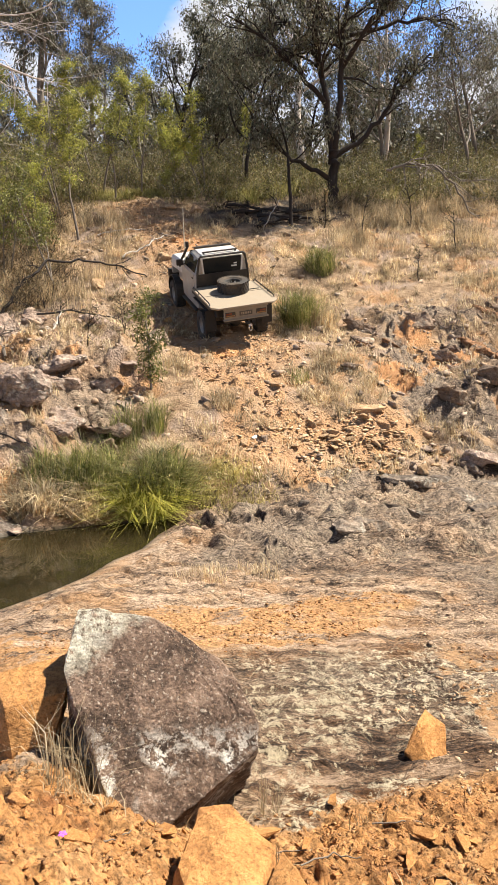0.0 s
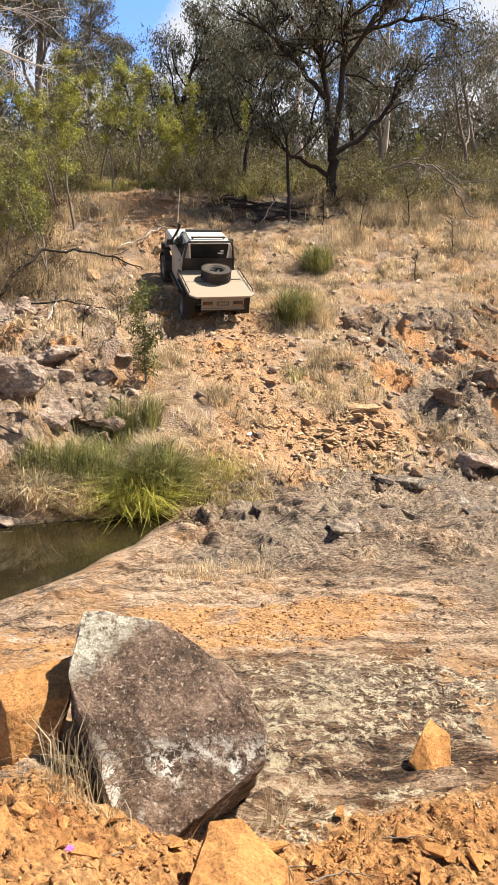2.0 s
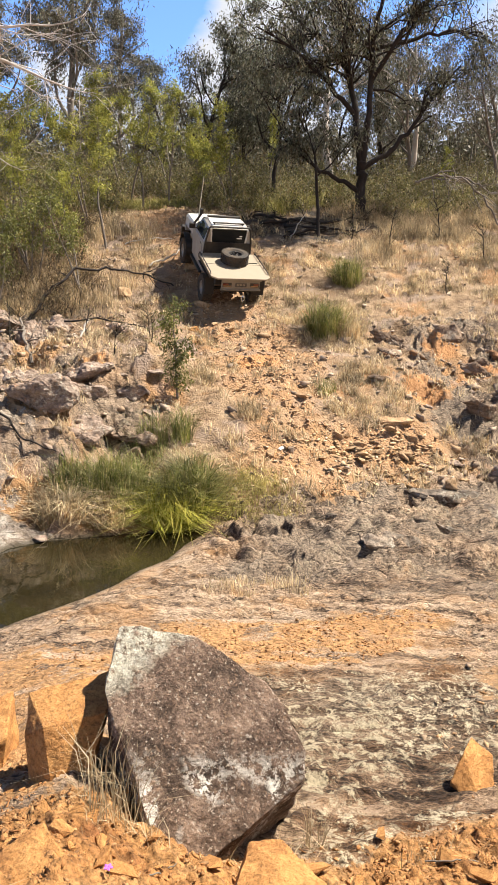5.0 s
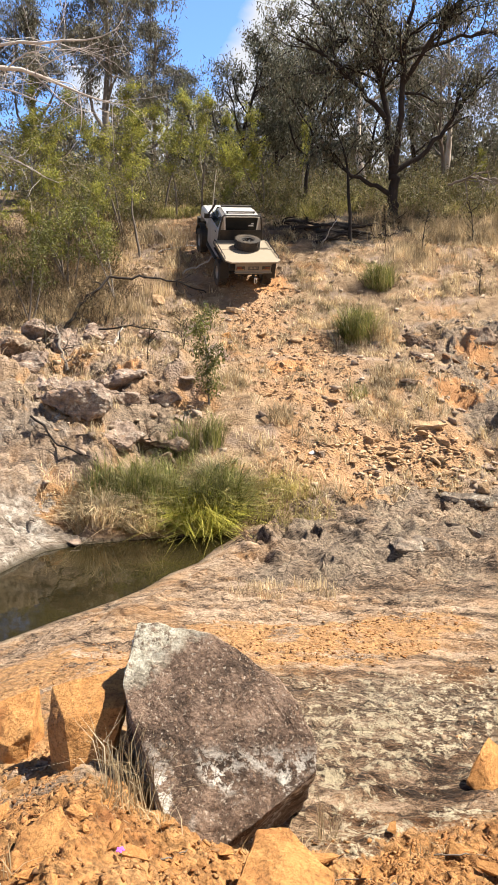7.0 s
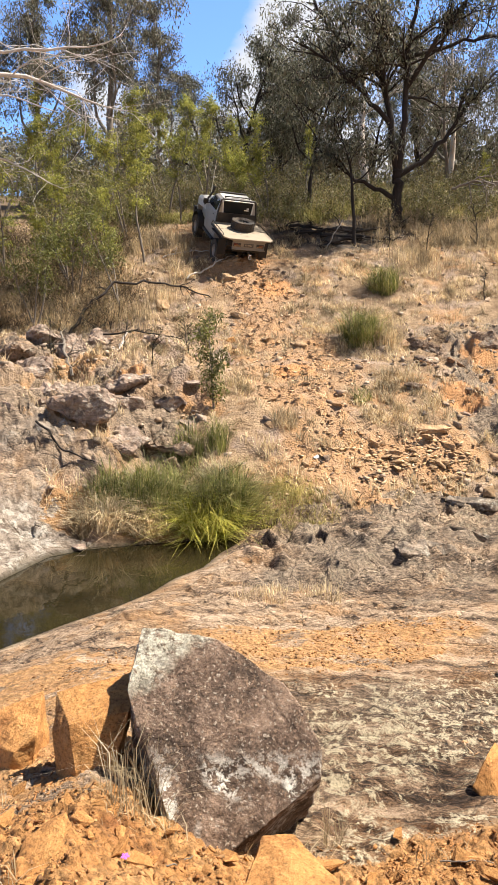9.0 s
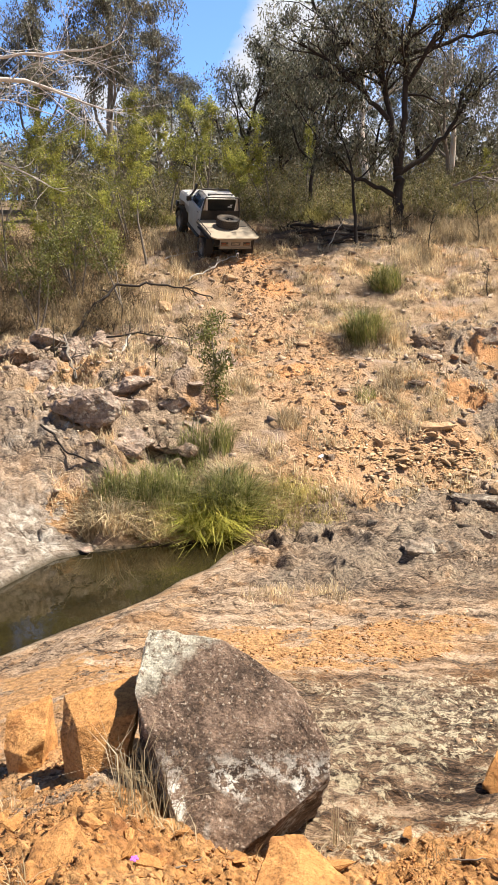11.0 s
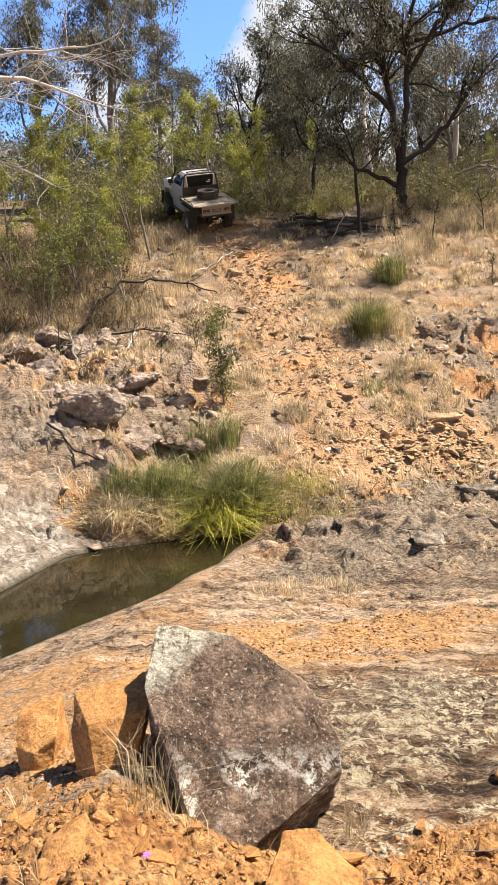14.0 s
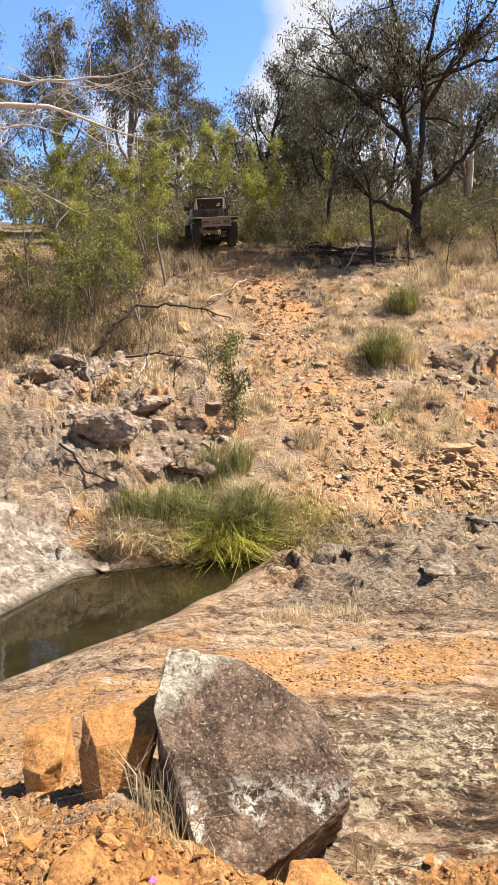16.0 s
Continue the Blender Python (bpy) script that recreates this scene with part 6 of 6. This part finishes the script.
def build_deadwood():
    branch_thing("fallen_branch", [gz(-7.35, 22.4, 0.0), gz(-6.9, 22.9, 0.75), gz(-6.2, 23.5, 1.05), gz(-5.2, 24.2, 1.0), gz(-4.2, 25.0, 0.55), gz(-3.4, 25.4, 0.05)], 0.055, 0.02, M_BARK, "dark fallen branch arching over the bank", 51, 10, 0.6)
    branch_thing("fallen_branch", [gz(-6.95, 20.4, 0.50), gz(-6.75, 20.0, 0.30), gz(-6.5, 19.4, 0.14), gz(-6.1, 18.7, 0.04)], 0.030, 0.050, M_BARK_GREY, "short grey forked log lying on the bank", 52, 7, 0.6)
    branch_thing("fallen_branch", [gz(-5.2, 20.9, 0.40), gz(-5.35, 20.5, 0.15), gz(-5.6, 20.1, 0.04)], 0.025, 0.05, M_DEADWOOD, "small bleached stub among dry grass", 53, 2, 0.25)
    branch_thing("fallen_branch", [gz(-5.2, 13.6, 0.25), gz(-4.6, 13.4, 0.12), gz(-3.9, 13.3, 0.05)], 0.025, 0.012, M_BARK, "thin dark stick on the rock", 54, 2, 0.2)
    branch_thing("fallen_branch", [gz(-6.0, 21.3, 0.25), gz(-5.0, 21.6, 0.3), gz(-3.8, 21.9, 0.2)], 0.03, 0.015, M_BARK, "thin dark fallen branch", 55, 5, 0.35)
    branch_thing("fallen_branch", [gz(-4.4, 26.6, 0.06), gz(-3.7, 27.0, 0.2), gz(-3.1, 27.9, 0.1)], 0.035, 0.015, M_DEADWOOD, "pale forked stick beside the track", 56, 5, 0.5)
    branch_thing("fallen_branch", [gz(-5.6, 28.4, 0.05), gz(-4.6, 28.7, 0.15), gz(-3.9, 29.0, 0.06)], 0.03, 0.015, M_DEADWOOD, "pale stick on the track", 57, 3, 0.4)
    # fallen tops and logs at the crest
    branch_thing("fallen_tree", [(5.5, 31.2, land_at(5.5, 31.2) + 1.7), (6.3, 31.0, land_at(6.3, 31) + 2.0), (7.3, 30.9, land_at(7.3, 31) + 1.9), (8.2, 30.8, land_at(8.2, 30.8) + 1.2), (8.9, 30.7, land_at(8.9, 30.7) + 0.1)], 0.055, 0.035, M_BARK_GREY, "grey fallen dead treetop with bare twigs", 58, 22, 1.3, "fallen tree")
    branch_thing("fallen_tree", [(7.4, 31.0, land_at(7.4, 31) + 1.9), (8.3, 30.6, land_at(8.3, 30.6) + 1.5), (9.4, 30.4, land_at(9.4, 30.4) + 1.5)], 0.035, 0.015, M_BARK_GREY, "grey bare branch of the fallen treetop", 59, 16, 1.1, "fallen tree")
    for k, (x, y, l, a) in enumerate([(0.6, 31.0, 2.6, 0.1), (1.8, 30.6, 3.0, -0.2), (2.6, 31.2, 2.4, 0.3), (-0.5, 31.6, 1.8, -0.1), (1.2, 30.2, 2.0, 0.5)]):
        dx, dy = math.cos(a) * l / 2, math.sin(a) * l / 2
        branch_thing("log", [gz(x - dx, y - dy, 0.10), gz(x, y, 0.16), gz(x + dx, y + dy, 0.12)], 0.07, 0.04, M_BARK, "charred log lying in shade at the crest", 60 + k, 7, 0.8, "log", "logs at the crest")
    branch_thing("fallen_branch", [gz(0.55, 29.6, 0.02), gz(0.9, 29.7, 0.5), gz(1.15, 29.9, 1.0)], 0.02, 0.01, M_DEADWOOD, "thin pale stick leaning up", 70, 1, 0.3)


build_deadwood()


# ---------------------------------------------------------------- grasses and scrub
def blades(rng, x, y, z, height, width, lean, bend):
    """Bent tapering blades rooted at x, y, z; arrays in, vertices and triangles out."""
    n = len(x)
    a = rng.uniform(0, 6.28, n)
    root = np.stack([x, y, z], 1)
    up = np.stack([np.cos(a) * lean, np.sin(a) * lean, np.ones(n)], 1)
    up /= np.linalg.norm(up, axis=1)[:, None]
    out = np.stack([np.cos(a), np.sin(a), np.zeros(n)], 1)
    s = np.stack([-np.sin(a + rng.normal(0, 0.8, n)), np.cos(a), np.zeros(n)], 1) * (width / 2)[:, None]
    h = height[:, None]
    mid = root + up * h * 0.55
    tip = root + up * h * 0.9 + out * (bend * height)[:, None] - np.array([0, 0, 1]) * (bend * height * 0.35)[:, None]
    v = np.stack([root - s, root + s, mid - s * 0.8, mid + s * 0.8, tip], 1).reshape(-1, 3)
    b = np.arange(n)[:, None] * 5
    f = np.concatenate([b + [0, 1, 3], b + [0, 3, 2], b + [2, 3, 4]], 0)
    return v, f


def grass_stuff(name, seed, clumps, per, x0, x1, y0, y1, keep, h0, h1, mat, label, radius=0.10, width=0.012, lean=0.5, bend=0.4):
    rng = np.random.default_rng(seed)
    cx, cy = rng.uniform(x0, x1, clumps), rng.uniform(y0, y1, clumps)
    ok = rng.uniform(0, 1, clumps) < keep(cx, cy)
    cx, cy = cx[ok], cy[ok]
    hs = np.repeat(rng.uniform(h0, h1, len(cx)), per)
    n = len(cx) * per
    x = np.repeat(cx, per) + rng.normal(0, radius, n)
    y = np.repeat(cy, per) + rng.normal(0, radius, n)
    v, f = blades(rng, x, y, land(x, y) - 0.01, hs * rng.uniform(0.5, 1.2, n), width * rng.uniform(0.7, 1.4, n), np.abs(rng.normal(0, lean, n)), rng.uniform(0.1, 1.0, n) * bend)
    return tagged(mesh_object(name, v, f, mat), label, "grass", kind="stuff")


def patchy(x, y, seed=60, lo=-0.25, hi=0.35, f=0.55):
    return step(lo, hi, fbm(x * f, y * f, octaves=3, seed=seed))


def bank_grass(x, y):
    w = zones(x, y)[3] * step(33.5, 31.5, y)
    stony = np.maximum(step(-1.8, -3.2, x) * step(24, 20, y), step(2.6, 3.8, x) * step(25, 21.5, y))
    return w * (1 - 0.45 * stony) * (0.10 + 0.90 * patchy(x, y)) * (0.25 + 0.75 * patchy(x, y, 66, -0.15, 0.35, 2.1))


grass_stuff("dry_grass", 81, 26000, 15, -11, 12.5, 12.4, 33, bank_grass, 0.10, 0.42, M_STRAW, "dry straw-coloured grass tufts over the bank", 0.065, 0.013, 0.75, 0.6)
grass_stuff("tall_grass", 82, 2600, 18, 2.2, 14, 25.5, 33, lambda x, y: zones(x, y)[3] * patchy(x, y, 61, -0.1, 0.4, 0.6) * step(26, 29, y), 0.3, 0.95, M_BROWN_GRASS, "tall brown grass along the crest", 0.16, 0.012, 0.5, 0.5)
grass_stuff("tall_grass", 83, 1500, 15, -12, -4.5, 22.5, 31, lambda x, y: zones(x, y)[3] * patchy(x, y, 62, -0.2, 0.3, 0.5), 0.3, 0.8, M_BROWN_GRASS, "brown grass under the saplings", 0.14, 0.013, 0.3, 0.35)
grass_stuff("track_tufts", 84, 700, 8, -4, 3.5, 13, 29, lambda x, y: zones(x, y)[2] * patchy(x, y, 63, 0.1, 0.5, 0.8), 0.08, 0.26, M_STRAW, "sparse dry tufts on the rubble track", 0.08, 0.012, 0.6, 0.5)
grass_stuff("shore_grass", 85, 900, 18, -2.6, 1.2, 12.3, 14.2, lambda x, y: step(1.1, 0.4, np.hypot((x + 0.75) / 1.3, (y - 13.1) / 0.75)), 0.10, 0.26, leaf_material("olive_turf", ((0.20, 0.17, 0.05), (0.34, 0.28, 0.10), (0.44, 0.36, 0.16)), 0.35, 0.6), "short olive-gold grass beside the pool", 0.10, 0.010, 0.8, 0.6)
grass_stuff("slab_tufts", 86, 60, 16, -0.9, 0.4, 8.6, 9.4, lambda x, y: 0.7 + 0 * x, 0.08, 0.22, M_STRAW, "thin grey grass in a crack of the slab", 0.05, 0.006, 0.4, 0.3)
grass_stuff("front_straws", 87, 26, 16, -1.5, 1.4, 2.0, 3.2, lambda x, y: zones(x, y)[1], 0.06, 0.18, M_STRAW, "short dry straws in the foreground dirt", 0.03, 0.003, 0.7, 0.5)

grass_stuff("green_grass", 88, 4600, 12, -9, 10, 32.2, 38, lambda x, y: patchy(x, y, 64, -0.1, 0.25, 0.5) * step(1.2, 2.2, track_distance(x, y)), 0.3, 0.85, leaf_material("yellow_green_grass", ((0.16, 0.16, 0.04), (0.30, 0.28, 0.08), (0.44, 0.37, 0.14), (0.10, 0.10, 0.025)), 0.4, 0.55), "yellow-green grass in sunlight under the trees", 0.16, 0.014, 0.5, 0.5)

grass_stuff("green_grass", 89, 900, 14, -7.4, -2.8, 32.0, 35.4, lambda x, y: step(1.1, 0.5, np.hypot((x + 5.3) / 2.1, (y - 33.7) / 1.5) + 0.4 * fbm(x, y, octaves=3, seed=67)), 0.15, 0.45, bpy.data.materials["yellow_green_grass"], "short yellow-green grass in sunlight at the crest", 0.12, 0.014, 0.6, 0.5)


def clump(seed, n, h, radius, mat, label, at, group="", lean=0.65, bend=0.8, width=0.012, name="grass_clump"):
    rng = np.random.default_rng(seed)
    r = radius * np.sqrt(rng.uniform(0, 1, n)) * 0.45
    a = rng.uniform(0, 6.28, n)
    x, y = r * np.cos(a), r * np.sin(a)
    z = land(x + at[0], y + at[1]) - land_at(*at) - 0.02
    v, f = blades(rng, x, y, z, h * rng.uniform(0.5, 1.15, n), width * rng.uniform(0.7, 1.4, n), np.abs(rng.normal(0, lean, n)), rng.uniform(0.2, 1.0, n) * bend)
    ob = mesh_object(name, v, f, mat)
    ob.matrix_basis = Matrix.Translation((at[0], at[1], land_at(*at)))
    return tagged(ob, label, "grass clump", group)


POOLSIDE, HILL = "rush clumps beside the pool", "rush clumps on the bank"
clump(91, 1700, 1.25, 0.95, M_RUSH, "large green rush clump arching over the pool", (-1.55, 12.75), POOLSIDE, 0.7, 0.8, 0.013)
clump(92, 1300, 0.90, 0.90, M_RUSH_YELLOW, "yellow-green rush drooping to the water", (-1.85, 12.45), POOLSIDE, 1.1, 1.3, 0.018)
clump(93, 1300, 1.05, 1.1, M_RUSH, "tall olive rush clump at the pool", (-2.75, 13.0), POOLSIDE, 0.45, 0.5, 0.010)
clump(94, 1000, 0.80, 1.0, M_RUSH, "olive rush clump at the pool", (-3.5, 12.9), POOLSIDE, 0.6, 0.6, 0.010)
clump(95, 1100, 0.75, 1.0, M_STRAW, "dead straw-coloured grass drooping to the water", (-3.6, 12.35), POOLSIDE, 0.9, 1.0, 0.016)
clump(96, 800, 0.70, 0.8, M_STRAW, "dead straw-coloured grass drooping to the water", (-2.75, 12.35), POOLSIDE, 0.9, 1.0, 0.016)
clump(97, 700, 0.75, 0.6, M_STRAW, "pale dry grass behind the rushes", (-1.8, 13.6), POOLSIDE, 0.5, 0.6, 0.010)
clump(98, 420, 0.85, 0.8, M_RUSH, "dark green rush clump up the bank", (-2.5, 14.7), HILL, 0.45, 0.45, 0.010)
clump(99, 260, 0.80, 0.5, M_RUSH, "dark green rush clump up the bank", (-1.9, 14.9), HILL, 0.45, 0.45, 0.010)
clump(100, 1100, 1.25, 1.1, M_RUSH, "green rush clump beside the track", (1.45, 21.9), HILL, 0.7, 0.9, 0.013)
clump(101, 750, 1.05, 1.1, M_RUSH, "green rush clump high on the bank", (2.4, 25.7), HILL, 0.7, 0.8, 0.013)
clump(102, 350, 0.80, 0.8, M_STRAW, "pale dry grass beside the rush clump", (2.1, 21.7), HILL, 0.5, 0.55, 0.012)
clump(103, 420, 0.75, 0.9, M_BROWN_GRASS, "dark brown tussock on the bank", (-6.4, 23.4), HILL, 0.5, 0.5, 0.012)
clump(104, 260, 0.55, 0.6, M_BROWN_GRASS, "brown tussock between the wheel tracks", (-0.55, 15.8), HILL, 0.5, 0.5, 0.010)
clump(105, 160, 0.40, 0.5, M_RUSH, "small green tuft among stones", (1.2, 17.6), HILL, 0.6, 0.5, 0.010)
clump(106, 110, 0.42, 0.26, M_STRAW, "dry grass tuft against the boulder", (-0.76, 2.80), "", 0.5, 0.5, 0.0035)
clump(107, 40, 0.30, 0.16, M_STRAW, "dry grass tuft against the boulder", (0.10, 3.12), "", 0.5, 0.4, 0.003)


def scrub_stuff():
    """Dense low scrub under the trees, past counting."""
    rng = np.random.default_rng(111)
    wood, centres = Wood(), []
    for _ in range(1150):
        y = rng.uniform(31.6, 47)
        x = rng.uniform(-17, 19) * (y / 45)
        if track_distance(np.array([x]), np.array([y]))[0] < 1.6 and y < 35.5:
            continue
        if -1.2 < x < 2.9 and y < 32.6:
            continue
        h = rng.uniform(0.5, 1.0) * (0.9 + 0.11 * max(0.0, y - 32.0))
        z = land_at(x, y, False)
        for _ in range(4):
            q = wander(rng, (x, y, z), (rng.normal(0, 0.35), rng.normal(0, 0.35), 1), h, 4, 0.18)
            wood.limb(q, np.linspace(0.014, 0.005, 5), 3)
            centres.extend(q[1:])
    tagged(wood.link("scrub_stems", M_BARK_GREY), "thin grey stems of the scrub", "scrub", kind="stuff")
    v, f = leaf_quads(rng, np.array(centres), 15, 0.17, 0.13, 0.034, -0.5)
    tagged(mesh_object("scrub", v, f, M_SCRUB), "olive-brown scrub under the trees", "scrub", kind="stuff")


scrub_stuff()


def far_woods():
    """Closed bush behind the crest, past counting: stems and leafy heads."""
    rng = np.random.default_rng(121)
    wood, centres = Wood(), []
    for _ in range(270):
        y = rng.uniform(48, 85)
        x = rng.uniform(-30, 34) * (y / 70)
        h = rng.uniform(3.0, 6.5)
        z = land_at(x, y, False)
        q = wander(rng, (x, y, z), (rng.normal(0, 0.1), 0, 1), h, 5, 0.10)
        wood.limb(q, np.linspace(0.09, 0.03, 6), 5)
        for _ in range(16):
            a = rng.uniform(0.25, 1.05) * h
            centres.append((x + rng.normal(0, 0.26 * h * 0.6), y + rng.normal(0, 0.8), z + a))
    tagged(wood.link("far_stems", M_BARK_GREY), "grey stems of the far woods", "woods", kind="stuff")
    v, f = leaf_quads(rng, np.array(centres), 16, 0.45, 0.42, 0.14, 0.4)
    tagged(mesh_object("far_woods", v, f, M_GUM_GREY), "grey-green woods beyond the crest", "woods", kind="stuff")


far_woods()


# ---------------------------------------------------------------- small things in the foreground
def build_small_things():
    for k, pts in enumerate([[(0.02, 2.62), (0.12, 2.68), (0.26, 2.66)], [(0.20, 2.52), (0.34, 2.60), (0.44, 2.58)], [(0.86, 2.22), (0.96, 2.24), (1.06, 2.26)], [(-0.62, 2.42), (-0.52, 2.47), (-0.46, 2.58)], [(0.55, 2.95), (0.68, 2.92), (0.78, 2.96)]]):
        branch_thing("stick", [gz(x, y, 0.012) for x, y in pts], 0.004, 0.002, M_BARK_GREY, "small dry stick on the dirt", 130 + k, 0, 0.05, "stick", "sticks in the foreground", 0.003)
    # one small purple flower on its stalk
    x, y = -0.66, 2.33
    fl = tagged(new("flower"), "tiny purple wildflower on bare dirt", "flower")
    fl.matrix_basis = Matrix.Translation(gz(x, y, 0.0))
    bm = bmesh.new()
    tube(bm, [(0, 0, 0), (0.004, 0, 0.02), (0.002, 0.002, 0.045)], 0.0015, 5)
    part("stalk", bm, M_RUSH, fl)
    m, nt, b = material("purple_petal", 0.6)
    b.inputs["Base Color"].default_value = (0.42, 0.10, 0.62, 1)
    for k in range(5):
        a = 2 * math.pi * k / 5
        bm = bmesh.new()
        bmesh.ops.create_icosphere(bm, subdivisions=1, radius=1.0, matrix=Matrix.Translation((0.009 * math.cos(a), 0.009 * math.sin(a), 0.047)) @ Matrix.Rotation(a, 4, "Z") @ Matrix.Diagonal((0.009, 0.006, 0.003, 1)))
        part("petal", bm, m, fl)


build_small_things()


def undergrowth():
    """Dark dead twigs and leaf litter under the saplings, past counting."""
    rng = np.random.default_rng(141)
    wood, centres = Wood(), []
    for _ in range(420):
        x, y = rng.uniform(-13, -6.0), rng.uniform(22.4, 31)
        if x > -6.9 and y > 26:
            continue
        z = land_at(x, y, False)
        for _ in range(5):
            q = wander(rng, (x, y, z), (rng.normal(0, 0.6), rng.normal(0, 0.6), 1), rng.uniform(0.4, 1.1), 4, 0.25)
            wood.limb(q, np.linspace(0.010, 0.004, 5), 3)
            centres.extend(q[2:])
    tagged(wood.link("undergrowth_twigs", M_BARK), "dark dead twigs under the saplings", "undergrowth", kind="stuff")
    v, f = leaf_quads(rng, np.array(centres), 7, 0.14, 0.11, 0.02, -0.3)
    tagged(mesh_object("undergrowth", v, f, leaf_material("dead_undergrowth", ((0.09, 0.06, 0.03), (0.16, 0.11, 0.055), (0.22, 0.15, 0.08), (0.11, 0.10, 0.04)), 0.3)), "brown dead undergrowth beneath the saplings", "undergrowth", kind="stuff")


undergrowth()


motions()
